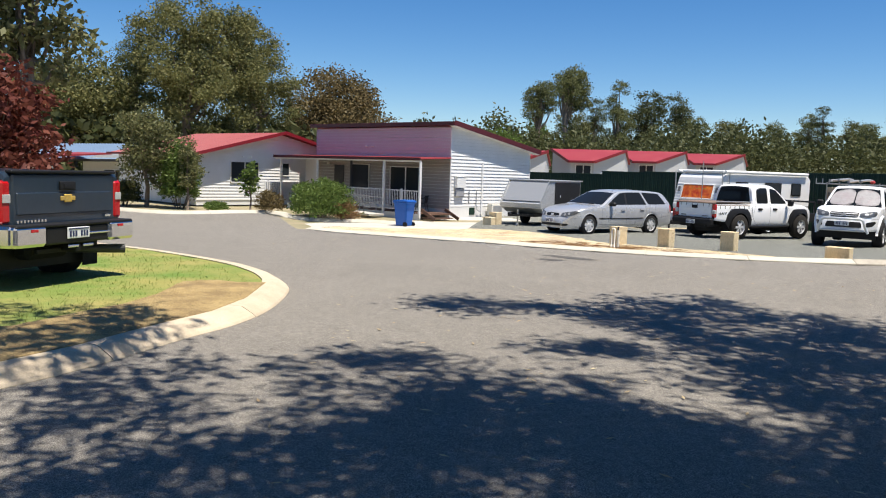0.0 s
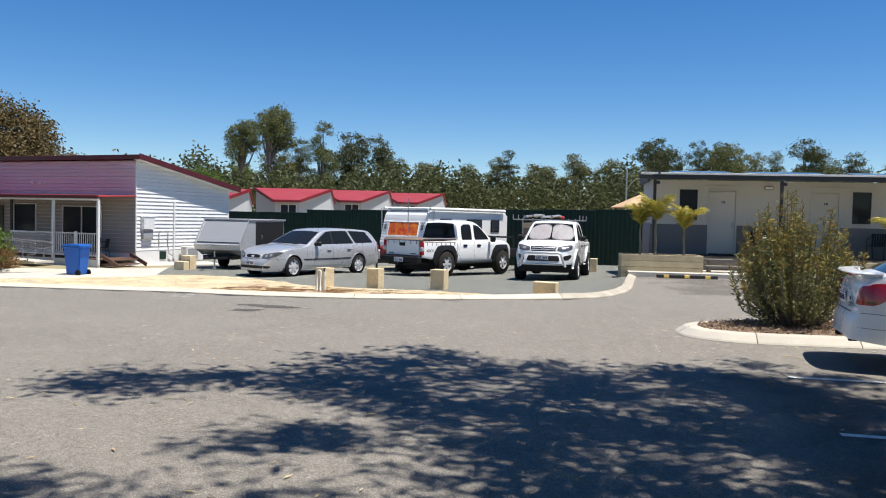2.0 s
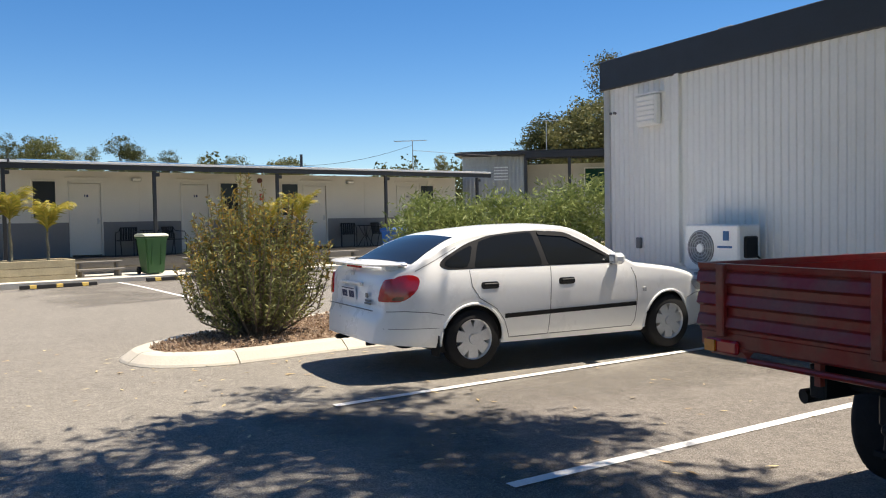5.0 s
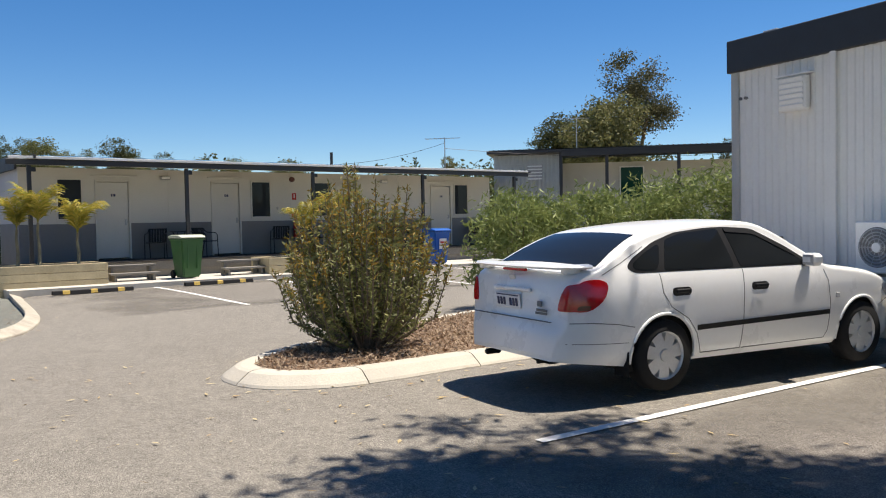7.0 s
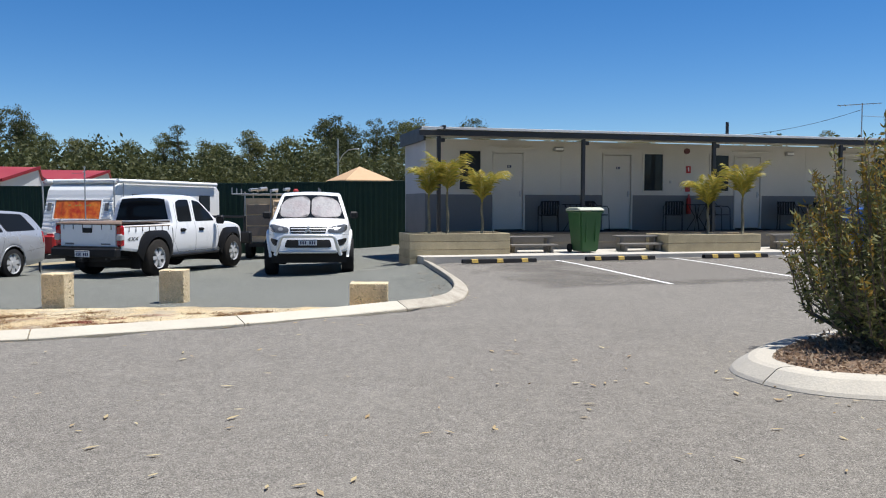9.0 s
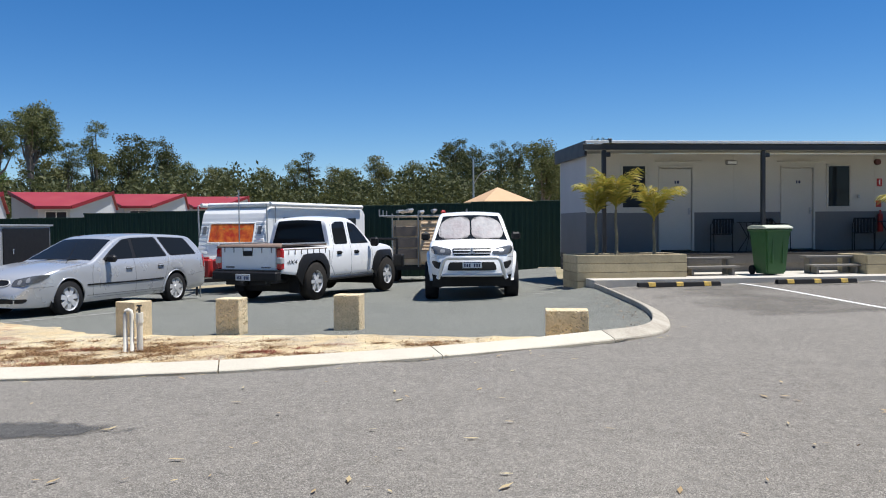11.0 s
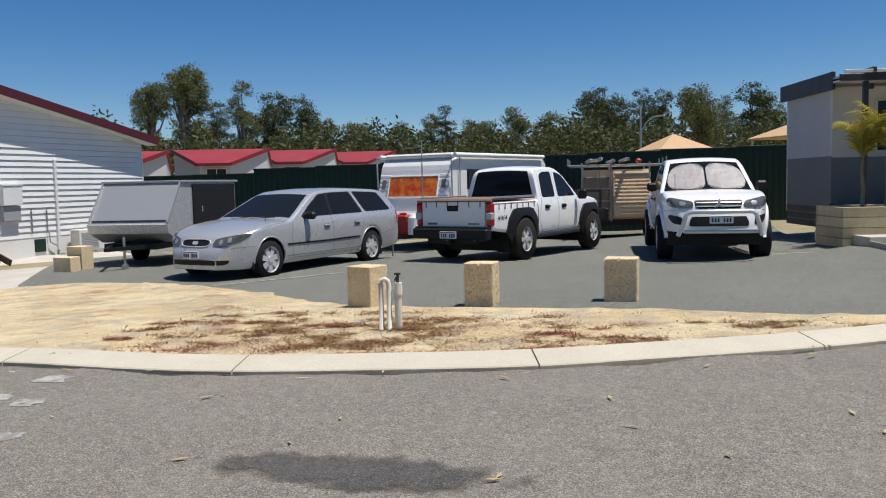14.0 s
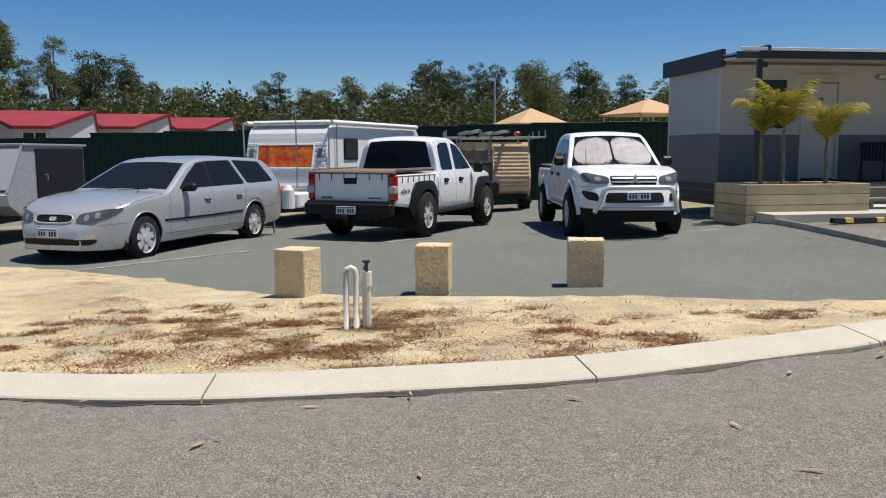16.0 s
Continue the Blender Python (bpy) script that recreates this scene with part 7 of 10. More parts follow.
def dual_cab(name, m, label, nose=0.0, tub=0.0):
    """A four-door utility with a tub; dressed by its callers."""
    wx = 1.5
    top = [(-2.56, 0.58), (-2.555, 0.95 + tub), (-2.53, 1.03 + tub), (-2.47, 1.06 + tub), (-0.87, 1.06 + tub), (-0.845, 1.07 + tub), (-0.825, 1.20), (-0.808, 1.42), (-0.79, 1.575), (-0.755, 1.655), (-0.66, 1.70), (-0.3, 1.725), (0.05, 1.722), (0.22, 1.692), (0.37, 1.625), (0.6, 1.455),
           (0.85, 1.25), (1.0, 1.135), (1.09, 1.098 + nose * 0.5), (1.4, 1.075 + nose), (1.8, 1.035 + nose), (2.1, 0.98 + nose), (2.27, 0.92 + nose), (2.37, 0.835 + nose), (2.425, 0.74), (2.455, 0.64), (2.475, 0.52), (2.48, 0.44)]
    width = [(-2.56, 0.825), (-2.50, 0.85), (0.8, 0.875), (1.5, 0.87), (1.95, 0.84), (2.2, 0.785), (2.38, 0.70), (2.48, 0.60)]
    flank = [(0.40, 0.95), (0.55, 0.985), (0.74, 1.0), (0.92, 0.995), (1.03, 0.975), (1.12, 0.945), (1.3, 0.885), (1.5, 0.82), (1.64, 0.765), (1.76, 0.71)]
    sill = prof([(-2.6, 0.60), (-2.0, 0.53), (-1.9, 0.45), (-1.0, 0.42), (1.0, 0.42), (2.0, 0.44), (2.5, 0.44)])
    c = Shell(name, m, label, "ute", M_WHITECAR, top, width, flank, sill, [(-wx, 0.375), (wx, 0.375)], 0.45, bow=(0.22, 0.0), corner=0.085, crown=0.03)
    c.skin()
    for s in (1, -1):
        c.on_flank("front_window", [(0.82, 1.125), (0.66, 1.30), (0.36, 1.55), (0.08, 1.60), (0.04, 1.12)], M_CARGLASS, s, 0.004, r=0.05)
        c.on_flank("rear_window", [(-0.09, 1.12), (-0.06, 1.605), (-0.40, 1.60), (-0.58, 1.54), (-0.64, 1.12)], M_CARGLASS, s, 0.004, r=0.06)
        for x in (-0.50, 0.22):
            c.on_flank("handle_cup", [(x - 0.10, 0.90), (x + 0.10, 0.90), (x + 0.10, 0.975), (x - 0.10, 0.975)], M_BLKPL, s, 0.003, "black door handle cup", 0.035)
            c.bit("door_handle", M_BLKPL, (x, 0.884 * s, 0.945, 0.19, 0.025, 0.035), label="black door handle", bevel=0.01)
        c.seam("door_gap", [(0.86, 1.08), (0.93, 0.95), (0.94, 0.60), (0.88, 0.47), (0.0, 0.47), (0.0, 1.6)], s)
        c.seam("door_gap", [(0.0, 0.47), (-0.66, 0.47), (-0.84, 0.70), (-0.76, 0.95), (-0.68, 1.10), (-0.64, 1.55)], s)
        c.seam("cab_gap", [(-0.885, 0.50), (-0.885, 1.0)], s, 0.022, M_BLKPL, 0.002)
    c.on_top("windscreen", 1.015, 0.345, 0.99, 0.96, M_CARGLASS)
    c.on_top("back_glass", -0.838, -0.768, 0.95, 0.92, M_CARGLASS)
    bm = B()
    box(bm, -1.71, 0, 1.078 + tub, 1.66, 1.60, 0.03, bevel=0.012)
    part("tub_cover", bm, M_CANVAS, c.e, "faded brown canvas tub cover")
    return c


def ute_rear():
    m = car_pose((-16.38, 14.27), (-17.07, 17.20), 0.90, -0.375) @ Matrix.Diagonal((1, 1, 1.05, 1))
    c = dual_cab("dual_cab_ute", m, "white dual-cab ute with black wheel flares beside a caravan", 0.05, 0.05)
    wx = 1.5
    for s in (1, -1):
        for xw in (-wx, wx):
            w = c.wheel(xw, 0.83 * s, 0.388, 0.26, 0.225, M_ALLOY, 6, "dusty silver six-spoke alloy wheel", holes=0.45)
            w.data.materials[0] = M_TYREDUST
            pts = [(xw - 0.60, 0.52), (xw - 0.52, 0.78), (xw - 0.34, 0.955), (xw + 0.34, 0.955), (xw + 0.52, 0.78), (xw + 0.60, 0.50)]
            bm = B()
            inner = [(xw + 0.445 * math.cos(a), 0.375 + 0.445 * math.sin(a)) for a in np.linspace(math.pi + 0.10, -0.10, 17)]
            outer = []
            for k in range(17):
                f = k / 16 * (len(pts) - 1)
                i = min(int(f), len(pts) - 2)
                outer.append((pts[i][0] + (pts[i + 1][0] - pts[i][0]) * (f - i), pts[i][1] + (pts[i + 1][1] - pts[i][1]) * (f - i)))
            rows = [[c.flank_at(x, z, s, -0.01) for x, z in outer], [c.flank_at(x, z, s, 0.035) for x, z in outer],
                    [c.flank_at((x + u) / 2, (z + v) / 2, s, 0.072) for (x, z), (u, v) in zip(outer, inner)], [c.flank_at(x, z, s, 0.078) for x, z in inner], [c.flank_at(x, z, s, -0.02) for x, z in inner]]
            V = [[bm.verts.new(p) for p in row] for row in rows]
            for a, b in zip(V, V[1:]):
                for k in range(16):
                    bm.faces.new((a[k], a[k + 1], b[k + 1], b[k]))
            bmesh.ops.recalc_face_normals(bm, faces=bm.faces[:])
            smooth_by_angle(part("wheel_flare", bm, M_BLKPL, c.e, "black plastic wheel flare", smooth=True), 40)
        lamp = c.bit("tail_lamp", M_TAIL, (-2.53, 0.775 * s, 0.87, 0.11, 0.15, 0.42), label="red tail lamp with clear lower lenses", bevel=0.03)[0]
        c.bit("reverse_lamp", M_LENS, (-2.548, 0.785 * s, 0.845, 0.116, 0.146, 0.13), label="clear reverse lens", bevel=0.02, parent=lamp)
        c.bit("door_mirror", M_BLKPL, (0.82, 1.0 * s, 1.15, 0.13, 0.2, 0.2), label="black door mirror", bevel=0.05)
        c.bit("tub_rail", M_GALV, (-1.7, 0.80 * s, 1.162, 1.6, 0.03, 0.03), bevel=0.01)
        word = bpy.data.curves.new("decal", "FONT")
        word.body, word.size, word.extrude, word.shear, word.align_x, word.align_y = "4X4", 0.15, 0.001, 0.3, "CENTER", "CENTER"
        word.materials.append(M_BLKPL)
        sign = new("decal", word)
        sign.parent = c.e
        sign.matrix_local = Matrix.Translation(c.flank_at(-2.26, 0.80, s, 0.006)) @ Matrix.Rotation(radians(180 if s > 0 else 0), 4, "Z") @ Matrix.Rotation(radians(90), 4, "X") @ Matrix.Diagonal((1.35, 0.8, 1, 1))
        c.bit("mud_flap", M_BLACK, (-2.0, 0.72 * s, 0.36, 0.015, 0.26, 0.36))
        c.bit("side_step", M_BLKPL, (0.0, 0.83 * s, 0.40, 1.9, 0.12, 0.05), bevel=0.02)
        c.seam("cover_edge", [(-2.46, 1.05), (-0.95, 1.05)], s, 0.02, M_CANVAS, 0.004)
        for k in range(7):
            c.bit("cover_strap", M_BLKPL, (-2.36 + 0.22 * k, 0.862 * s, 1.0, 0.018, 0.012, 0.10), bevel=0.004)
    tg = c.bit("tailgate", M_WHITECAR, (-2.565, 0, 0.87, 0.05, 1.40, 0.46), label="white tailgate", bevel=0.02)[0]
    c.bit("tailgate_handle", M_BLKPL, (-2.594, 0, 0.98, 0.02, 0.24, 0.10), label="black tailgate handle", bevel=0.02, parent=tg)
    for y, w, h in ((0.46, 0.22, 0.035), (-0.46, 0.24, 0.025)):
        c.bit("tailgate_lettering", M_GREYP, (-2.593, y, 0.71, 0.008, w, h), parent=tg)
    for k in range(6):
        c.bit("cover_strap", M_BLKPL, (-2.592, -0.60 + 0.24 * k, 1.05, 0.010, 0.018, 0.11), bevel=0.003)
    c.bit("cover_edge", M_CANVAS, (-2.56, 0, 1.105, 0.06, 1.66, 0.05), bevel=0.02)
    c.bit("rear_bumper", M_BLKPL, (-2.66, 0, 0.54, 0.18, 1.66, 0.19), (-2.60, 0, 0.645, 0.16, 1.62, 0.04), label="black step bumper", bevel=0.03)
    c.plate(-2.76, 0.52, -1)
    c.bit("tow_ball", M_BLKPL, (-2.76, 0, 0.40, 0.14, 0.07, 0.07), (-2.55, 0, 0.40, 0.5, 0.10, 0.09), (-2.6, 0, 0.40, 0.08, 1.1, 0.08))
    c.bit("exhaust", M_DARK, (-2.3, -0.5, 0.42, 0.7, 0.07, 0.07), bevel=0.02)
    c.bit("bull_bar", M_BLKPL, (2.56, 0, 0.66, 0.14, 1.66, 0.30), (2.58, 0.62, 0.98, 0.06, 0.06, 0.46), (2.58, -0.62, 0.98, 0.06, 0.06, 0.46), (2.58, 0, 1.18, 0.06, 1.30, 0.06), label="black steel bull bar", bevel=0.03)
    bm = B()
    cyl(bm, (2.45, -0.7, 0.9), (2.30, -0.7, 2.15), 0.006, 0.003, 6)
    part("aerial", bm, M_BLKPL, c.e)
    return c


def ute_front():
    c0, f = Vector((-12.95, 15.28)), -52.0
    d = Vector((math.cos(radians(f)), math.sin(radians(f))))
    mid_ = c0 - d * 2.25
    m = pose(mid_.x, mid_.y, gz(mid_.x, mid_.y) + 0.13, 0, 0, f)
    c = dual_cab("dual_cab_ute", m, "white dual-cab ute with chrome nudge bar and windscreen sunshades", 0.06)
    wx = 1.5
    for s in (1, -1):
        for xw in (-wx, wx):
            w = c.wheel(xw, 0.81 * s, 0.395, 0.26, 0.24, M_ALLOY, 6, "silver six-spoke alloy wheel", holes=0.45)
            w.location.z = -0.085
        hl = c.on_end("head_lamp", [(0.40, 0.845), (0.40, 0.945), (0.60, 0.985), (0.75, 1.015), (0.80, 1.0), (0.80, 0.90), (0.74, 0.855), (0.58, 0.835)], M_HEAD, s, 0.006, "large smoky head lamp", 0.05)
        c.on_end("reflector", [(0.52, 0.88), (0.62, 0.88), (0.62, 0.945), (0.52, 0.945)], M_REFLECT, s, 0.009, "grey lamp reflector", 0.04).parent = hl
        c.on_end("fog_lamp", [(0.56, 0.56), (0.72, 0.58), (0.79, 0.69), (0.77, 0.73), (0.58, 0.69)], M_BLKPL, s, 0.005, "dark fog lamp recess", 0.04)
        c.seam("bumper_gap", [(2.0, 0.79), (2.2, 0.79), (2.38, 0.80)], s)
        c.bit("door_mirror", M_BLKPL, (0.84, 0.96 * s, 1.19, 0.12, 0.19, 0.16), label="black door mirror", bevel=0.055)
        for xw in (-wx, wx):
            c.arch_lip(xw, 0.375, 0.475, M_WHITECAR, 0.048, s, 0.0, "wheel_flare", "white wheel flare")
        c.bit("side_step", M_CHROME, (0, 0.88 * s, 0.40, 1.7, 0.08, 0.05), bevel=0.02)
    c.on_end("grille", [(-0.36, 0.83), (0.36, 0.83), (0.385, 0.965), (-0.385, 0.965)], M_BLKPL, 1, 0.005, "black grille with chrome bars", 0.03)
    for z in (0.865, 0.92):
        c.on_end("grille_bar", [(-0.355, z - 0.008), (0.355, z - 0.008), (0.36, z + 0.008), (-0.36, z + 0.008)], M_ALLOY, 1, 0.018, "", 0.008)
    bm = B()
    for a in (90, 210, 330):
        p, q = radians(a), radians(a + 180)
        tri = [(0.012 * math.cos(q) , 0.012 * math.sin(q)), (0.05 * math.cos(p) - 0.028 * math.sin(p), 0.05 * math.sin(p) + 0.028 * math.cos(p)), (0.095 * math.cos(p), 0.095 * math.sin(p)), (0.05 * math.cos(p) + 0.028 * math.sin(p), 0.05 * math.sin(p) - 0.028 * math.cos(p))]
        prism(bm, [(y, z + 0.90) for y, z in tri], "x", 2.40, 2.425)
    part("badge", bm, M_ALLOY, c.e, "plain chrome three-lobed badge")
    c.on_end("lower_intake", [(-0.48, 0.54), (0.48, 0.54), (0.45, 0.70), (-0.45, 0.70)], M_BLKPL, 1, 0.005, "black lower air intake", 0.04)
    bm = B()
    tube(bm, [(2.50, -0.66, 0.40), (2.60, -0.60, 0.56), (2.62, -0.55, 0.74), (2.62, -0.48, 0.79), (2.62, 0.48, 0.79), (2.62, 0.55, 0.74), (2.60, 0.60, 0.56), (2.50, 0.66, 0.40)], 0.038, 10)
    tube(bm, [(2.60, -0.58, 0.46), (2.61, 0.58, 0.46)], 0.03, 8)
    part("nudge_bar", bm, M_POLISH, c.e, "polished chrome nudge bar", smooth=True)
    c.plate(2.655, 0.66, 1)
    c.bit("wiper", M_BLKPL, (1.05, 0.3, 1.135, 0.04, 0.55, 0.015, 8), (1.06, -0.3, 1.135, 0.04, 0.55, 0.015, 4))
    bm = B()
    cyl(bm, (1.55, -0.62, 1.0), (1.50, -0.62, 1.42), 0.007, 0.004, 6)
    part("aerial", bm, M_BLKPL, c.e)
    # folding sunshades behind the glass, seen as two pale ovals
    for s in (1, -1):
        bm = B()
        pts = []
        for k in range(26):
            a = 2 * math.pi * k / 26
            u, v = 0.475 + 0.485 * math.copysign(abs(math.cos(a)) ** 0.75, math.cos(a)), 0.46 + 0.45 * math.copysign(abs(math.sin(a)) ** 0.75, math.sin(a)) * (1 - 0.10 * math.cos(a))
            pts.append(bm.verts.new(c.top_at(1.015 - 0.67 * min(1.0, max(0.0, v)), s * min(0.97, max(0.02, u)), 0.010)))
        bm.faces.new(pts)
        bmesh.ops.solidify(bm, geom=bm.faces[:], thickness=0.004)
        part("sunshade", bm, M_SHADE, c.e, "crumpled silver sunshade behind the windscreen")
    return c


M_SHADE = material("silver_sunshade", (0.31, 0.30, 0.30), 0.55, metal=0.0, spread=0.05, scale=3, fine=9, bump=0.5, dist=0.03, second=(0.29, 0.25, 0.255), mix=0.8, ramp=(0.42, 0.62))


def pickup():
    """Dark full-size pickup, tail towards the road."""
    f = 235.0
    d = Vector((math.cos(radians(f)), math.sin(radians(f))))
    n = Vector((-d.y, d.x))
    corner = Vector((-5.45, -3.50))
    mid_ = corner + d * 2.82 + n * 1.0
    m = pose(mid_.x, mid_.y, gz(corner.x, corner.y) + 0.05, 0, 0, f) @ Matrix.Diagonal((1, 1, 1.09, 1))
    wx = 1.85
    top = [(-2.80, 1.28), (-2.76, 1.33), (-1.0, 1.33), (0.9, 1.30), (1.5, 1.27), (2.6, 1.20), (2.85, 1.0), (2.9, 0.7)]
    width = [(-2.80, 0.95), (-2.7, 0.985), (2.2, 1.0), (2.7, 0.94), (2.9, 0.8)]
    sill = prof([(-2.9, 0.72), (-2.4, 0.62), (-1.2, 0.5), (1.2, 0.5), (2.9, 0.55)])
    c = Car("pickup_truck", m, "dark slate-blue pickup truck parked on the lawn", "pickup", M_NAVY, top, width, sill, [(-wx, 0.4), (wx, 0.4)], 0.48,
            [(0.70, 0.99), (0.86, 1.0), (0.90, 0.99), (1.1, 0.99), (1.24, 0.98)])
    c.body(drop=0.06, crown=0.0)
    for s in (1, -1):
        c.bit("tail_lamp", M_TAIL, (-2.74, 0.92 * s, 1.0, 0.16, 0.15, 0.46), label="tall red tail lamp with a clear middle", bevel=0.03)
        c.bit("reverse_lamp", M_LENS, (-2.825, 0.92 * s, 1.04, 0.012, 0.11, 0.09), label="clear reversing lens", bevel=0.02)
        c.bit("bumper_corner", M_CHROME, (-2.93, 0.76 * s, 0.64, 0.20, 0.48, 0.23), (-2.84, 0.98 * s, 0.64, 0.26, 0.12, 0.23, 12 * s), label="chrome bumper end", bevel=0.035)
        c.bit("bumper_reflector", M_TAIL, (-3.035, 0.72 * s, 0.70, 0.012, 0.10, 0.03))
        for xw in (-wx, wx):
            c.wheel(xw, 0.86 * s, 0.40, 0.28, 0.235, M_ALLOY, 6, "silver alloy wheel", holes=0.2)
    tg = c.bit("tailgate", M_NAVY, (-2.785, 0, 1.02, 0.07, 1.66, 0.57), label="slate-blue tailgate", bevel=0.02)[0]
    c.bit("tailgate_panel", M_NAVY, (-2.82, 0, 0.98, 0.03, 1.56, 0.24), bevel=0.012, parent=tg)
    c.bit("tailgate_cap", M_BLKPL, (-2.79, 0, 1.325, 0.10, 1.72, 0.035), label="black tailgate cap", bevel=0.012)
    c.bit("tailgate_handle", M_BLKPL, (-2.838, 0, 1.17, 0.03, 0.26, 0.10), (-2.856, 0, 1.17, 0.016, 0.16, 0.05), label="black tailgate handle", bevel=0.02)
    c.bit("badge", M_YELLOW, (-2.842, 0, 1.03, 0.02, 0.24, 0.05), (-2.842, 0, 1.03, 0.024, 0.12, 0.09), label="plain gold badge", bevel=0.008)
    for k in range(9):
        c.bit("lettering_bar", M_CHROME, (-2.842, 0.78 - 0.052 * k, 0.79, 0.008, 0.028, 0.034))
    c.bit("trim_badge", M_CHROME, (-2.842, -0.70, 0.81, 0.008, 0.10, 0.03))
    c.bit("bumper_middle", M_BLKPL, (-2.92, 0, 0.63, 0.17, 1.05, 0.20), (-2.90, 0, 0.745, 0.24, 1.95, 0.035), label="black step pad of the bumper", bevel=0.02)
    c.bit("bumper_bar", M_CHROME, (-3.01, -0.36, 0.635, 0.02, 0.42, 0.025), (-3.01, 0.1, 0.50, 0.02, 0.18, 0.03), (-3.01, -0.15, 0.50, 0.02, 0.18, 0.03))
    c.plate(-3.02, 0.65, -1, 0.02)
    bm = B()
    cyl(bm, (-2.5, -0.25, 0.42), (-2.98, -0.86, 0.40), 0.05, 0.055, 14)
    cyl(bm, (-2.3, 0.1, 0.46), (-2.5, -0.25, 0.44), 0.05, 0.05, 12)
    part("exhaust", bm, M_DARK, c.e, "sooty exhaust pipe")
    bm = B()
    box(bm, -2.80, 0, 0.47, 0.4, 0.09, 0.08, bevel=0.01)
    box(bm, -2.74, 0, 0.44, 0.06, 0.85, 0.06, bevel=0.01)
    part("tow_hitch", bm, M_BLKPL, c.e)
    c.bit("mud_flap", M_BLACK, (-2.42, 0.84, 0.36, 0.012, 0.28, 0.38), both=True)
    c.bit("spare_wheel", M_BLACK, (-2.2, 0.0, 0.42, 0.7, 0.7, 0.2), bevel=0.08)
    return c


def tray_ute():
    """Ute with a red steel tray, tail towards the lane."""
    m = pose(2.52, 4.42, -0.07, 0, 0, 35.6)          # its rear left corner; x forward, the tray lies to -y
    e = thing("tray_ute", m, "ute with a weathered red drop-side steel tray", "ute")
    W_, L_, zf, zt = 1.95, 2.25, 0.91, 1.24

    def panel(name, p0, dirx, length, label):
        """One drop side: pressed slats with slanting faces, a top rail and posts."""
        bm = B()
        rot = Matrix.Translation((p0[0], p0[1], 0)) @ Matrix.Rotation(dirx, 4, "Z")
        outline = [(-0.011, zf), (0.011, zf)]
        z = zf
        for k in range(3):
            outline += [(0.011, z + 0.015), (0.034, z + 0.03), (0.022, z + 0.075), (0.011, z + 0.085)]
            z += 0.105
        outline += [(0.02, zt - 0.025), (0.024, zt), (-0.02, zt), (-0.02, zt - 0.03), (-0.011, zt - 0.035)]
        vs = prism(bm, outline, "x", 0, length)
        bmesh.ops.transform(bm, matrix=rot @ Matrix.Diagonal((1, flip, 1, 1)), verts=vs)
        ob = part(name, bm, M_TRAYRED, e, label)
        for k in range(3):
            bm = B()
            vs = box(bm, 0.16 + (length - 0.32) * k / 2, 0.03 * flip, (zf + zt) / 2 - 0.01, 0.05, 0.035, zt - zf + 0.02, bevel=0.006)
            bmesh.ops.transform(bm, matrix=rot, verts=bm.verts[:])
            part("tray_post", bm, M_TRAYRED, ob)
        return ob
    flip = -1
    panel("tailgate", (0, 0), -math.pi / 2, W_, "red ribbed steel tailgate")
    flip = 1
    panel("drop_side", (0, 0), 0, L_, "red ribbed steel drop side")
    flip = -1
    panel("drop_side", (0, -W_), 0, L_, "red ribbed steel drop side")
    bm = B()
    box(bm, L_ / 2, -W_ / 2, zf - 0.03, L_, W_, 0.05, bevel=0.01)
    part("tray_floor", bm, M_TRAYRED, e, "red steel tray floor")
    bm = B()
    for y in (-0.05, -W_ + 0.05):
        cyl(bm, (L_, y, zf), (L_, y, 1.75), 0.03, 0.03, 8)
    for z in (1.1, 1.4, 1.75):
        cyl(bm, (L_, -0.05, z), (L_, -W_ + 0.05, z), 0.025, 0.025, 8)
    part("headboard", bm, M_TRAYRED, e, "red tubular headboard")
    bm = B()
    box(bm, 0.02, -W_ / 2, zf - 0.035, 0.06, W_, 0.085, bevel=0.012)
    for y in (-0.16, -W_ + 0.16):
        box(bm, 0.02, y, 0.835, 0.07, 0.30, 0.085, bevel=0.035)
    tube(bm, [(0.02, -0.28, 0.785), (0.02, -W_ + 0.28, 0.785)], 0.016, 8)
    for y in (-0.66, -1.12):
        box(bm, 0.03, y, 0.79, 0.03, 0.03, 0.12)
    part("rear_bar", bm, M_TRAYRED, e, "red rear lamp bar under the tray")
    for y in (-0.16, -W_ + 0.16):
        bm = B()
        box(bm, -0.025, y, 0.845, 0.03, 0.20, 0.065, bevel=0.01)
        lamp = part("tail_lamp", bm, M_TAIL, e, "red tail lamp")
        bm = B()
        box(bm, -0.044, y + (0.06 if y > -0.5 else -0.06), 0.845, 0.012, 0.065, 0.055)
        part("indicator_lens", bm, M_AMBER, lamp, "amber indicator lens")
    bm = B()
    for y in (-0.55, -1.22):
        box(bm, 1.5, y, 0.72, 2.7, 0.09, 0.16, bevel=0.01)
        part("chassis_rail", bm, M_BLKPL, e, "black chassis rail")
        bm = B()
    box(bm, 0.42, -W_ / 2 - 0.02, 0.735, 0.24, 1.20, 0.13, bevel=0.02)
    box(bm, 0.95, -W_ / 2, 0.66, 0.5, 0.9, 0.26, bevel=0.03)
    box(bm, 1.25, -W_ / 2, 0.40, 0.16, 1.3, 0.14, bevel=0.05)
    box(bm, 0.55, -1.05, 0.60, 0.5, 0.5, 0.22, bevel=0.05)
    box(bm, 0.32, -0.90, 0.62, 0.12, 0.28, 0.16, bevel=0.02)
    part("chassis", bm, M_BLKPL, e, "black chassis rails and axle")
    bm = B()
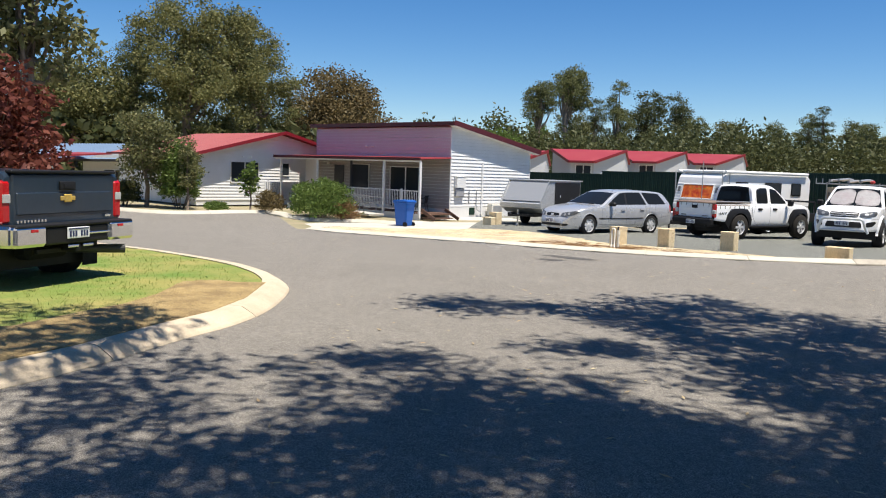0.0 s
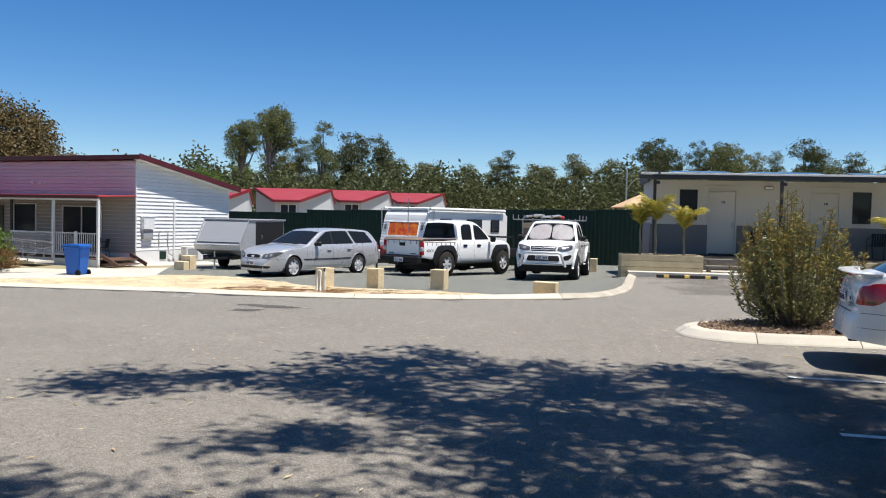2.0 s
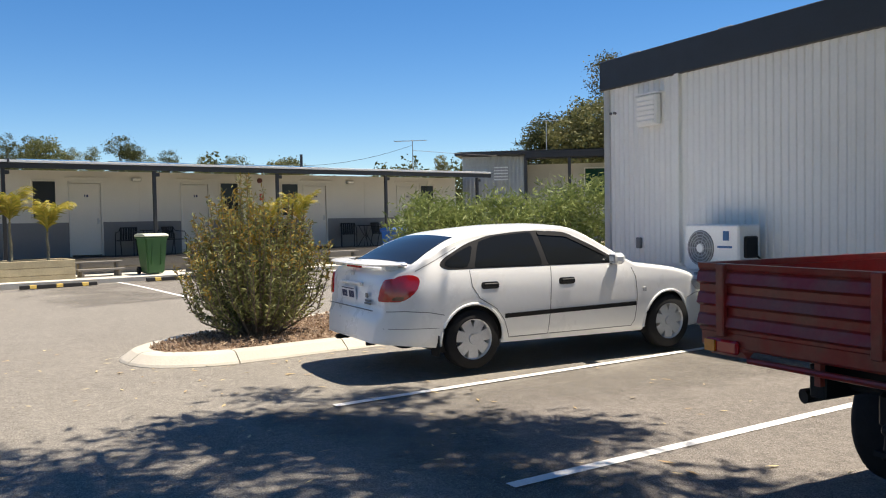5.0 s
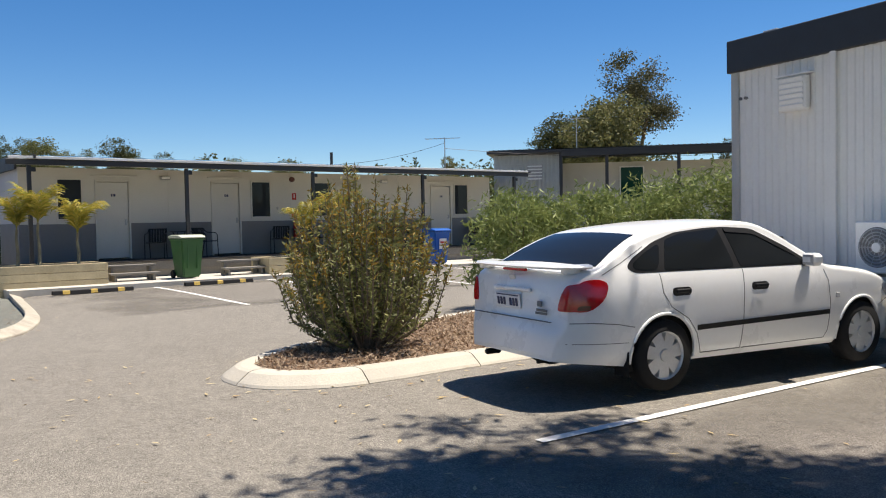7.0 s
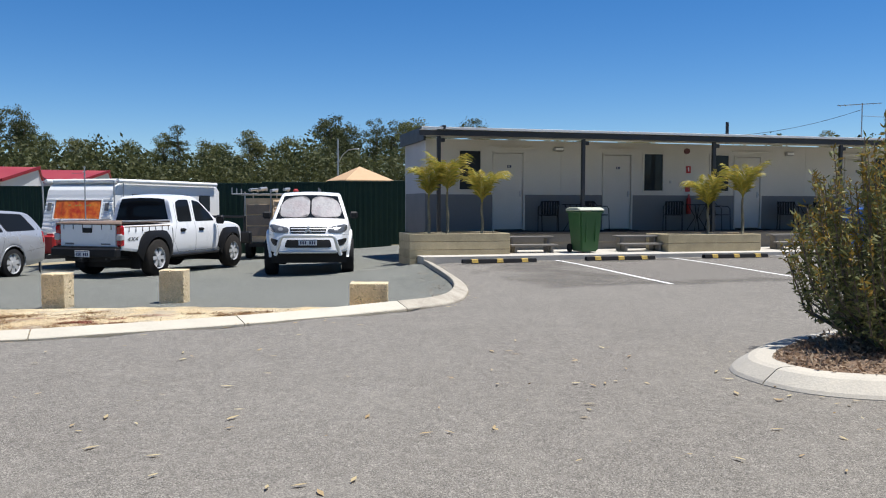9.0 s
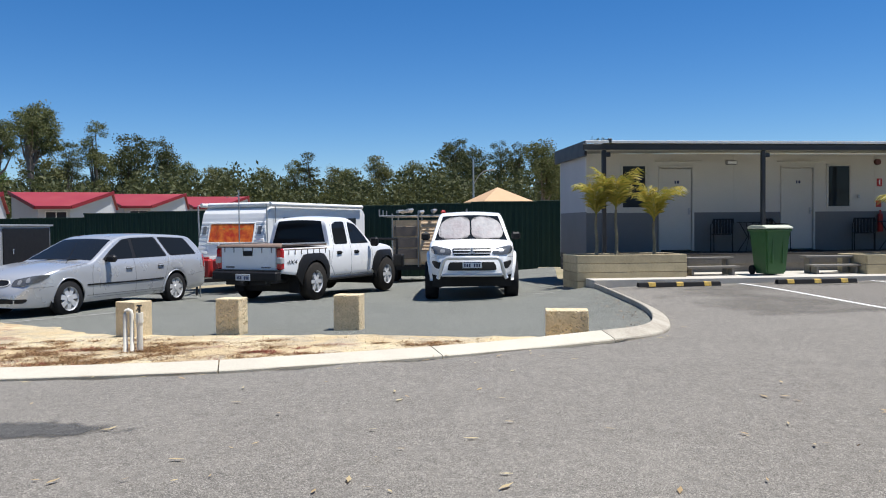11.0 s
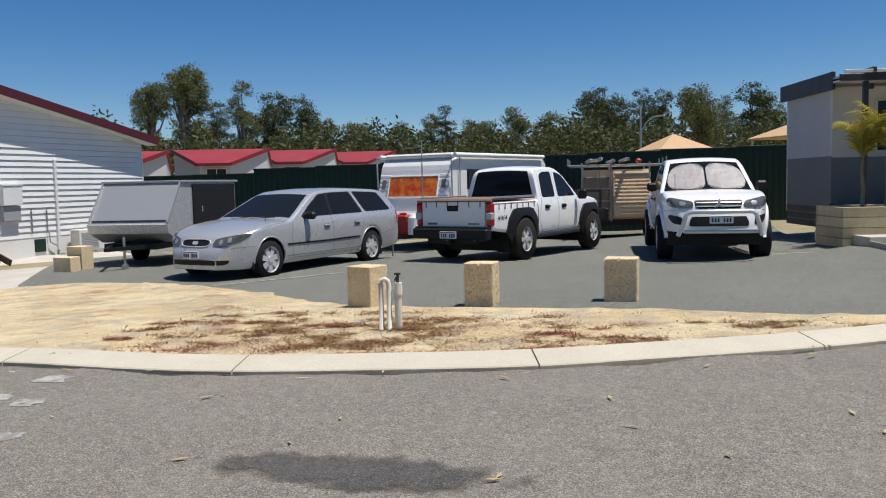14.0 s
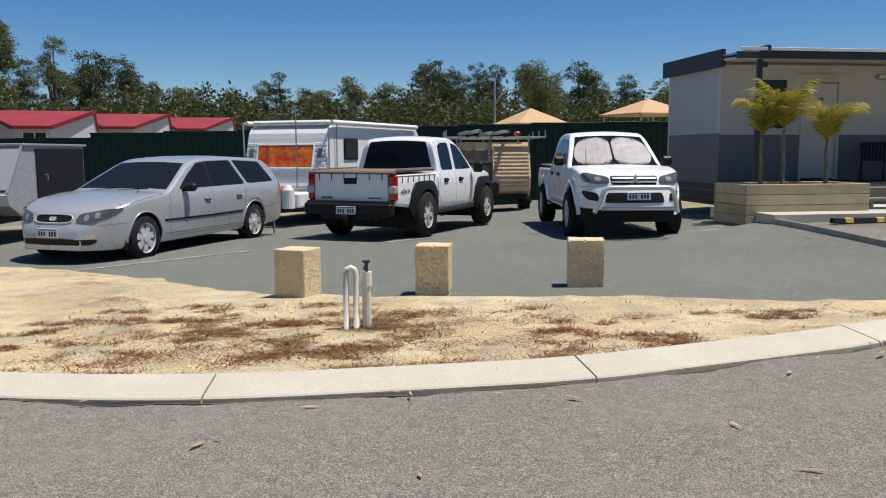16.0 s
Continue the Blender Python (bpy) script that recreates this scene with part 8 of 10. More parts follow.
    cyl(bm, (0.22, -0.42, 0.62), (0.6, -0.52, 0.66), 0.036, 0.036, 10)
    part("exhaust_pipe", bm, M_BLKPL, e)
    bm = B()
    yb, xb, zb = -0.89, 0.38, 0.05
    box(bm, xb - 0.02, yb, zb + 0.50, 0.30, 0.07, 0.07, bevel=0.01)
    box(bm, xb - 0.14, yb, zb + 0.44, 0.10, 0.06, 0.10, bevel=0.01)
    cyl(bm, (xb - 0.22, yb, zb + 0.43), (xb - 0.22, yb, zb + 0.50), 0.022, 0.016, 10)
    r = bmesh.ops.create_uvsphere(bm, u_segments=12, v_segments=8, radius=0.03)
    bmesh.ops.translate(bm, verts=r["verts"], vec=(xb - 0.22, yb, zb + 0.52))
    box(bm, xb - 0.21, yb, zb + 0.425, 0.12, 0.07, 0.02)
    for y in (-0.05, 0.06):
        tube(bm, [(xb - 0.12, yb + y, zb + 0.42), (xb - 0.15, yb + y * 1.3, zb + 0.38), (xb - 0.12, yb + y * 1.5, zb + 0.36)], 0.008, 6)
    part("tow_ball", bm, M_BLKPL, e, "black tow bar with ball and shackles", smooth=False)
    for y in (-0.27, -W_ + 0.27):
        wheel(e, 1.25, y, 0.36, 0.24, 0.2, M_ALLOY, 6, "dusty steel wheel", holes=0.2)
    bm = B()
    box(bm, 0.20, -1.50, 0.745, 0.012, 0.37, 0.125, bevel=0.004)
    p = part("number_plate", bm, M_PLATE, e, "white number plate with dark bars")
    for k in (-3, -2, -1, 1, 2, 3):
        bm = B()
        box(bm, 0.191, -1.50 + k * 0.046, 0.74, 0.006, 0.03, 0.07)
        part("plate_bar", bm, M_INK, p)
    # load: spare rail and a pale tarp roll
    bm = B()
    tube(bm, [(0.3, -0.5, 1.10), (1.2, -0.62, 1.13), (2.1, -0.55, 1.12)], 0.05, 8)
    part("load_bar", bm, M_TRAYRED, e)
    bm = B()
    box(bm, 1.4, -1.0, 1.02, 1.1, 0.6, 0.28, bevel=0.08)
    part("tarpaulin", bm, M_GALV, e, "grey folded tarpaulin")
    # cab
    c = Shell("cab", m, "", "", M_WHITECAR, [(-0.82, 0.6), (-0.80, 1.05), (-0.76, 1.45), (-0.68, 1.62), (-0.5, 1.67), (0.0, 1.66), (0.12, 1.60), (0.62, 1.07), (0.75, 1.03), (1.6, 0.98), (1.95, 0.85), (2.05, 0.5)],
              [(-0.82, 0.82), (1.4, 0.84), (1.8, 0.78), (2.05, 0.6)], [(0.4, 0.97), (0.7, 1.0), (1.0, 0.97), (1.6, 0.74), (1.7, 0.68)], prof([(-1, 0.42), (2, 0.42)]), [(1.25, 0.36)], 0.44)
    cab = c.e
    cab.parent = e
    cab.matrix_world = m @ Matrix.Translation((3.15, -W_ / 2, 0))
    for key in ("category", "label"):
        if key in cab:
            del cab[key]
    c.skin()
    c.on_top("windscreen", 0.60, 0.14, 0.97, 0.95, M_CARGLASS)
    c.on_top("back_glass", -0.79, -0.71, 0.85, 0.80, M_CARGLASS)
    for s in (1, -1):
        c.on_flank("side_window", [(0.50, 1.07), (0.10, 1.52), (-0.55, 1.55), (-0.60, 1.07)], M_CARGLASS, s)
        wheel(e, 4.4, -W_ / 2 + 0.72 * s, 0.36, 0.24, 0.2, M_ALLOY, 6, "dusty steel wheel", holes=0.2)


hatchback()
station_wagon()
ute_rear()
ute_front()
pickup()
tray_ute()


# ---- plants ----
def leaves_mesh(name, P, size, aspect, mat, parent=None, droop=0.3, rng=None, up=0.35, label=""):
    """Many small bent leaves: one four-cornered, folded blade at each place."""
    n = len(P)
    d = rng.normal(size=(n, 3))
    d[:, 2] = d[:, 2] * 0.7 - droop
    d /= np.linalg.norm(d, axis=1)[:, None]
    r = rng.normal(size=(n, 3))
    r[:, 2] *= up
    s = np.cross(d, r)
    s /= np.linalg.norm(s, axis=1)[:, None] + 1e-9
    nn = np.cross(d, s)
    L = (size * rng.uniform(0.6, 1.4, n))[:, None]
    W_ = L * aspect
    a = P
    b = P + d * L * 0.45 + s * W_ * 0.5 + nn * W_ * 0.15
    c = P + d * L
    e = P + d * L * 0.45 - s * W_ * 0.5 + nn * W_ * 0.15
    V = np.stack([a, b, c, e], 1).reshape(-1, 3)
    me = bpy.data.meshes.new(name)
    me.vertices.add(4 * n)
    me.vertices.foreach_set("co", V.astype(np.float32).ravel())
    me.loops.add(4 * n)
    me.loops.foreach_set("vertex_index", np.arange(4 * n, dtype=np.int32))
    me.polygons.add(n)
    me.polygons.foreach_set("loop_start", np.arange(0, 4 * n, 4, dtype=np.int32))
    me.materials.append(mat)
    me.update(calc_edges=True)
    ob = new(name, me)
    if parent:
        ob.parent = parent
    if label:
        ob["label"] = label
    return ob


def in_blob(rng, n, c, r, shell=0.35):
    v = rng.normal(size=(n, 3))
    v /= np.linalg.norm(v, axis=1)[:, None]
    return np.array(c) + v * (rng.uniform(shell, 1.0, n) ** 0.6)[:, None] * np.array(r)


L_PINE = leaf("dark_pine_leaves", (0.06, 0.066, 0.032), (0.145, 0.135, 0.07))


def gum_tree(x, y, top, r, low, mat, seed, count=None, label="", base=None):
    """A eucalypt: tapered trunk, limbs, and a crown of many clumps with gaps between them."""
    rng = np.random.default_rng(seed)
    z0 = gz(x, y) if base is None else base
    e = thing("gum_tree", pose(x, y, z0), label or "tall eucalypt with an uneven olive-green crown", "tree", "background trees")
    low *= 0.55
    r *= 1.3 if r > 2 else 1.1
    ch = max(1.0, top - low)
    n_blob = int(rng.integers(9, 13))
    blobs = []
    for k in range(n_blob):
        f = 0.22 + 0.60 * (k + rng.uniform(0, 0.8)) / n_blob
        spread = r * (1.0 - 0.75 * abs(f - 0.45))
        a = rng.uniform(0, 2 * math.pi) + k * 2.4
        rr = r * rng.uniform(0.34, 0.52)
        off = max(0.0, spread - rr) * rng.uniform(0.55, 1.1)
        h = low + ch * f
        blobs.append(((off * math.cos(a), off * math.sin(a), min(h, top - rr * 0.6)), (rr, rr, rr * rng.uniform(0.7, 0.95))))
    blobs.append(((0.0, 0.0, top - r * 0.36), (r * 0.44, r * 0.44, r * 0.36)))
    blobs.append(((0.0, 0.0, low + ch * 0.45), (r * 0.5, r * 0.5, ch * 0.3)))
    clumps = np.concatenate([in_blob(rng, 9 if count and count >= 40000 else 22, c, s, 0.45) for c, s in blobs])
    n = count or 13000
    pick = rng.integers(0, len(clumps), n)
    P = clumps[pick] + rng.normal(size=(n, 3)) * r * np.array([0.085, 0.085, 0.055])
    P[:, 2] = np.maximum(P[:, 2], 0.2)
    leaves_mesh("crown", P, r * 0.062 * math.sqrt(13000 / n), 0.48, mat, e, rng=rng, droop=0.35)
    bm = B()
    tr = 0.035 * top * (0.6 + 0.4 * min(1, r / 4))
    bend = [(rng.normal() * 0.03 * top, rng.normal() * 0.03 * top) for _ in range(3)]
    mid_z = low + ch * 0.35
    pts = [(0, 0, -0.2), (bend[0][0] * 0.4, bend[0][1] * 0.4, mid_z * 0.45), (bend[1][0], bend[1][1], mid_z), (bend[2][0], bend[2][1], top - r * 0.6)]
    tube(bm, pts, [tr, tr * 0.75, tr * 0.5, tr * 0.15], 7)
    for c, s in blobs[:-1]:
        t = rng.uniform(0.3, 0.75)
        a = Vector(pts[1]).lerp(Vector(pts[2]), t)
        tube(bm, [a, a.lerp(Vector(c), 0.5) + Vector((0, 0, -0.05 * top)), Vector(c)], [tr * 0.38, tr * 0.25, tr * 0.08], 5)
    part("trunk", bm, M_BARK, e, smooth=True)
    return e


gum_tree(-65.4, -3.2, 15.5, 5.3, 6.0, L_SUNGUM, 1, 40000)
gum_tree(-69.3, 2.1, 15.1, 4.3, 6.2, L_SUNGUM, 2, 40000)
gum_tree(-67.3, -7.3, 12.6, 2.5, 4.7, L_GUM, 3, 22000)
gum_tree(-72.5, 9.6, 11.2, 4.9, 4.4, L_BROWN, 4, 22000)
gum_tree(-77.9, 6.5, 9.1, 1.7, 4.6, L_DARK, 41)
gum_tree(-67.8, -12.3, 9.7, 5.0, 6.5, L_SUNGUM, 5, 22000)
gum_tree(-28.9, -8.8, 11.2, 2.3, 8.0, L_GUM2, 6, 3600)
gum_tree(-77.7, 29.1, 6.6, 2.8, 3.1, L_BUSH, 7)
gum_tree(-142.3, 66.2, 22.9, 4.3, 25.4, L_GUM, 100)
gum_tree(-157.5, 66.4, 21.8, 3.6, 23.5, L_GUM, 101)
gum_tree(-170.8, 71.1, 14.8, 3.9, 4.3, L_BUSH, 102)
gum_tree(-148.6, 69.4, 14.8, 5.1, 3.9, L_GUM2, 103)
gum_tree(-158.8, 80.3, 18.7, 3.2, 4.8, L_DARK, 104)
gum_tree(-138.1, 74.6, 20.0, 3.2, 4.6, L_GUM, 105)
gum_tree(-147.7, 86.1, 19.9, 4.9, 4.6, L_DARK, 106)
gum_tree(-156.5, 98.6, 20.6, 4.3, 4.9, L_DARK, 107)
gum_tree(-136.4, 91.0, 14.1, 3.0, 3.8, L_GUM, 108)
gum_tree(-144.4, 103.9, 14.6, 4.3, 4.0, L_GUM2, 109)
gum_tree(-124.4, 95.6, 10.1, 2.8, 3.1, L_GUM, 110)
gum_tree(-133.3, 106.9, 14.1, 3.0, 3.8, L_GUM, 111)
gum_tree(-140.4, 120.2, 16.3, 3.3, 4.0, L_GUM, 112)
gum_tree(-122.7, 108.5, 16.2, 2.4, 4.3, L_DARK, 113)
gum_tree(-129.4, 121.8, 14.4, 4.3, 3.9, L_GUM2, 114)
gum_tree(-112.2, 109.4, 12.9, 3.0, 3.5, L_GUM, 115)
gum_tree(-118.5, 122.8, 15.8, 3.9, 3.7, L_GUM2, 116)
gum_tree(-122.2, 138.3, 16.2, 4.2, 3.8, L_GUM, 117)
gum_tree(-104.8, 125.4, 13.1, 2.7, 3.4, L_GUM2, 118)
gum_tree(-111.0, 138.4, 20.3, 4.7, 5.5, L_DARK, 119)
gum_tree(-95.5, 123.8, 16.5, 4.1, 3.8, L_DARK, 120)
gum_tree(-99.1, 138.4, 18.7, 3.2, 4.0, L_DARK, 121)
gum_tree(-103.6, 152.3, 19.8, 3.4, 5.5, L_DARK, 122)
gum_tree(-88.9, 136.8, 16.5, 1.7, 4.3, L_GUM, 123)
gum_tree(-94.0, 150.0, 17.0, 3.4, 3.4, L_GUM2, 124)
gum_tree(-79.7, 134.1, 15.4, 2.4, 3.6, L_GUM, 125)
gum_tree(-82.4, 148.6, 19.2, 4.5, 3.8, L_DARK, 126)
gum_tree(-84.9, 163.0, 16.0, 3.9, 3.3, L_GUM, 127)
gum_tree(-71.6, 146.1, 15.7, 3.2, 3.0, L_DARK, 128)
gum_tree(-71.4, 161.4, 15.5, 3.4, 3.1, L_GUM2, 129)
gum_tree(-57.5, 144.3, 13.8, 3.8, 2.7, L_GUM, 130)
gum_tree(-56.0, 86.1, 11.9, 2.7, 8.0, L_GUM, 41)
gum_tree(-44.1, 109.7, 11.1, 1.5, 9.3, L_GUM, 45)
gum_tree(-38.7, 117.2, 11.0, 3.4, 8.9, L_GUM2, 46)
gum_tree(-10.0, 78.3, 7.5, 1.2, 5.5, L_GUM2, 47)
gum_tree(5.4, 63.0, 13.2, 3.5, 2.0, L_PINE, 60, 34000)
gum_tree(3.5, 59.1, 9.6, 3.0, 5.8, L_GUM2, 61)
gum_tree(0.1, 65.2, 9.3, 2.2, 6.6, L_DARK, 62)
gum_tree(13.6, 69.9, 7.5, 0.8, 6.0, L_DARK, 63)


def far_scrub():
    """The low scrub that closes the view between the trunks."""
    rng = np.random.default_rng(77)
    n = 130000
    a = radians(80) + rng.uniform(0, 1, n) * radians(110)
    d = rng.uniform(125, 160, n)
    h = 8.4 + 1.1 * np.sin(a * 23) + 0.9 * np.sin(a * 61 + 1) + 0.7 * np.sin(a * 131)
    P = np.stack([d * np.cos(a), d * np.sin(a), -0.8 + rng.uniform(0, 1, n) ** 0.75 * (h + 0.8) * rng.uniform(0.8, 1.15, n)], 1)
    ob = leaves_mesh("distant_scrub", P, 0.66, 0.5, L_DARK, None, rng=rng, droop=0.1)
    tagged(ob, "low dark scrub below the distant trees", "scrub", kind="stuff")
    rng = np.random.default_rng(78)
    a = radians(165) + rng.uniform(0, 1, 9000) * radians(45)
    d = rng.uniform(62, 84, 9000)
    P = np.stack([d * np.cos(a), d * np.sin(a), -0.7 + rng.uniform(0, 1, 9000) * 5.5], 1)
    ob = leaves_mesh("distant_scrub", P, 0.9, 0.5, L_DARK, None, rng=rng, droop=0.1)
    tagged(ob, "dark scrub behind the white house", "scrub", kind="stuff")


far_scrub()


def shade_tree():
    """The spreading tree over the driveway whose shadow dapples the road; its trunk stands behind the viewer. Its rear
    boughs and upper clumps are unseen, added to block skylight.
    """
    rng = np.random.default_rng(5)
    x, y = 11.5, 1.5
    z0 = gz(x, y)
    e = thing("shade_tree", pose(x, y, z0), "large spreading gum tree shading the driveway", "tree")
    # leafy boughs: where the shade of each falls, its half widths, and clumps in it
    boughs = ((-2.9, 1.5, 0.7, 1.2, 12), (-2.5, 3.2, 0.85, 1.1, 20), (-1.1, 4.5, 0.8, 0.6, 14), (1.9, 4.6, 0.9, 0.6, 14), (1.3, 5.8, 0.8, 0.35, 16), (0.2, 5.9, 0.8, 0.35, 16), (-1.4, 2.7, 0.8, 0.7, 12), (0.2, 3.3, 1.2, 1.2, 34),
              (0.4, 5.2, 1.0, 0.5, 9), (0.1, 7.0, 0.9, 0.2, 4), (-0.6, 5.8, 0.45, 0.25, 10), (1.4, 4.3, 0.8, 0.7, 11), (1.3, 2.1, 0.9, 0.7, 15), (-0.4, -1.3, 0.6, 0.5, 4), (0.5, -1.0, 1.0, 0.75, 10),
              (0.6, -2.7, 1.1, 0.8, 8), (-0.6, 1.0, 0.5, 0.5, 6), (-0.6, -3.7, 0.8, 0.5, 7), (-1.8, -3.2, 0.8, 0.4, 6), (1.9, -1.0, 1.0, 0.8, 18), (1.3, -0.1, 0.7, 0.6, 14), (2.4, 0.4, 0.8, 0.8, 20), (2.6, -2.4, 0.9, 0.9, 17), (3.2, 1.7, 1.0, 1.0, 26), (2.8, 3.4, 1.0, 0.8, 14),
              (4.0, -0.6, 1.0, 1.1, 30), (4.6, -2.4, 1.1, 1.1, 26), (4.6, 1.4, 1.0, 1.2, 24), (6.4, -1.0, 1.5, 1.6, 40), (6.6, 2.2, 1.6, 1.6, 30), (9.0, 0.3, 1.8, 2.0, 40),
              # unseen rear boughs, added to keep skylight off the shaded road
              (8.6, -3.6, 1.6, 1.4, 40), (9.2, 4.6, 1.8, 1.5, 40), (11.6, -2.4, 1.9, 1.8, 50), (12.0, 2.8, 1.9, 1.8, 50), (12.2, 6.6, 1.8, 1.6, 40), (14.6, 0.2, 1.9, 1.9, 50), (14.4, 4.6, 1.8, 1.8, 40))
    up = Vector((math.cos(_a) / math.tan(_e), math.sin(_a) / math.tan(_e), 1.0))
    bm = B()
    tube(bm, [(0, 0, -0.2), (-0.15, 0.05, 1.8), (-0.5, 0.1, 3.6), (-1.2, 0.1, 5.0)], [0.42, 0.34, 0.28, 0.22], 10)
    P = []
    placed = [(Vector((-0.9, 0.1, 4.6)), 0.20)]
    for gx, gy, wx, wy, n in sorted(boughs, key=lambda b: (b[0] - x) ** 2 + (b[1] - y) ** 2):
        hgt = rng.uniform(6.0, 7.6)
        c = Vector((gx - x, gy - y, 0)) + up * hgt
        a, ra = min(placed, key=lambda q: (q[0] - c).length)
        m1 = a.lerp(c, 0.35) + Vector((rng.normal() * 0.2, rng.normal() * 0.2, 0.25))
        m2 = a.lerp(c, 0.7) + Vector((rng.normal() * 0.2, rng.normal() * 0.2, 0.2))
        tube(bm, [a, m1, m2, c], [ra * 0.9, ra * 0.8, ra * 0.7, ra * 0.6], 6)
        placed.append((c, max(0.02, ra * 0.62)))
        for k in range(int(n * (1.8 if gx > 1.8 else 1.15))):
            u, v = np.clip(rng.normal(size=2), -1.4, 1.4) * 0.66
            q = c + Vector((u * wx, v * wy, rng.normal() * 0.35))
            s = m2.lerp(c, rng.uniform(0.2, 1))
            tube(bm, [s, s.lerp(q, 0.5) + Vector((0, 0, 0.1)), q], [0.014, 0.010, 0.005], 4)
            spread = rng.uniform(0.13, 0.28)
            # second clump up the sun's line, added to cut skylight below
            high = q + up * rng.uniform(0.9, 3.4) + Vector((rng.normal() * 0.10, rng.normal() * 0.10, 0))
            tube(bm, [q, q.lerp(high, 0.5) + Vector((0.08, 0.05, 0)), high], [0.008, 0.006, 0.004], 4)
            for w in (q, high):
                m = int(rng.integers(34, 84))
                P.append(np.array(w) + rng.normal(size=(m, 3)) * np.array([spread * 1.1, spread, 0.16]))
    part("trunk", bm, M_BARK, e, smooth=True)
    leaves_mesh("crown", np.concatenate(P), 0.20, 0.34, L_GUM, e, rng=rng, droop=0.1)
    return e


shade_tree()


def lawn_tree():
    """A tree beside the lawn whose shade falls on the parked pickup and the near grass."""
    rng = np.random.default_rng(15)
    x, y = 1.5, -8.5
    e = thing("shade_tree", pose(x, y, gz(x, y)), "gum tree shading the lawn beside the pickup", "tree")
    bm = B()
    tube(bm, [(0, 0, -0.2), (-0.1, 0.1, 2.5), (-0.6, 0.6, 5.0)], [0.3, 0.24, 0.15], 9)
    ends = []
    for t in ((-1.2, 5.4, 6.3), (-3.0, 4.6, 6.2), (-4.6, 3.2, 6.4), (0.6, 5.2, 6.2), (-6.2, 3.4, 6.0), (-2.4, 2.4, 7.2), (-5.0, 1.2, 7.0), (1.4, 2.8, 7.0)):
        t = Vector(t)
        a = Vector((-0.4, 0.4, 4.2))
        tube(bm, [a, a.lerp(t, 0.5) + Vector((0, 0, 0.5)), t], [0.12, 0.07, 0.02], 6)
        for k in range(6):
            s = a.lerp(t, rng.uniform(0.5, 1.0))
            q = s + Vector((rng.normal() * 0.8, rng.normal() * 0.8, rng.uniform(0, 0.6)))
            tube(bm, [s, q], [0.03, 0.008], 5)
            ends.append(q)
    part("trunk", bm, M_BARK, e, smooth=True)
    ends = np.array([tuple(v) for v in ends])
    n = 11000
    P = ends[rng.integers(0, len(ends), n)] + rng.normal(size=(n, 3)) * np.array([0.42, 0.42, 0.22])
    leaves_mesh("crown", P, 0.22, 0.34, L_GUM, e, rng=rng, droop=0.1)


lawn_tree()


def shrub(name, x, y, w, d, h, mat, seed, label, count=5000, size=0.09, aspect=0.35, base=0.0, deg=0.0, stems=14, flat=False):
    rng = np.random.default_rng(seed)
    e = thing(name, pose(x, y, gz(x, y) + base, 0, 0, deg), label, "shrub")
    clumps = []
    for k in range(70):
        u, v = rng.uniform(-1, 1, 2)
        if u * u + v * v > 1:
            continue
        hh = h * (0.55 + 0.45 * math.sqrt(max(0, 1 - 0.8 * (u * u + v * v)))) * rng.uniform(0.82, 1.06)
        for f in (0.35, 0.65, 0.95):
            clumps.append((u * w / 2 * (0.9 if f > 0.9 else 1), v * d / 2 * (0.9 if f > 0.9 else 1), hh * f))
    clumps = np.array(clumps)
    P = clumps[rng.integers(0, len(clumps), count)] + rng.normal(size=(count, 3)) * np.array([w, d, h]) * 0.055
    P[:, 2] = np.maximum(P[:, 2], 0.03)
    leaves_mesh("foliage", P, size, aspect, mat, e, rng=rng, droop=-0.55)
    bm = B()
    for k in range(stems):
        c = clumps[rng.integers(0, len(clumps))]
        tube(bm, [(c[0] * 0.25, c[1] * 0.25, -0.05), (c[0] * 0.6, c[1] * 0.6, c[2] * 0.5), tuple(c)], [0.018, 0.012, 0.005], 5)
    part("branchwork", bm, M_BARK, e)
    return e


def banksia():
    """The upright bush on the island: many straight stems, leafy all along, with bronze tips."""
    rng = np.random.default_rng(9)
    x, y = -1.95, 9.95
    e = thing("banksia_bush", pose(x, y, gz(x, y) + 0.09), "upright banksia bush with bronze-yellow tips growing in bark mulch", "shrub")
    bm = B()
    P, Q = [], []
    for k in range(165):
        a, f = rng.uniform(0, 2 * math.pi), rng.uniform(0, 1) ** 0.55
        reach = 0.98 * f
        h = (1.98 - 0.95 * f ** 2.2) * rng.uniform(0.62, 1.03)
        base = Vector((0.22 * math.cos(a) * f, 0.22 * math.sin(a) * f, 0))
        tip = Vector((reach * math.cos(a), reach * math.sin(a), h))
        bow = base.lerp(tip, 0.5) + Vector((math.cos(a) * 0.18 * f, math.sin(a) * 0.18 * f, -0.12 * f))
        tube(bm, [base, bow, tip], [0.012, 0.009, 0.004], 4)
        for t in np.arange(0.20, 1.0, 0.0135):
            p = base.lerp(bow, t * 2) if t < 0.5 else bow.lerp(tip, t * 2 - 1)
            for _ in range(2 if t < 0.8 else 3):
                (Q if t > 0.80 and rng.uniform() < 0.5 else P).append(tuple(p + Vector(rng.normal(size=3) * 0.012)))
    part("branchwork", bm, M_BARK, e)
    leaves_mesh("foliage", np.array(P), 0.066, 0.26, L_BANK, e, rng=rng, droop=-0.6)
    leaves_mesh("new_growth", np.array(Q), 0.055, 0.30, L_TIP, e, rng=rng, droop=-0.9, label="bronze-yellow new tips")


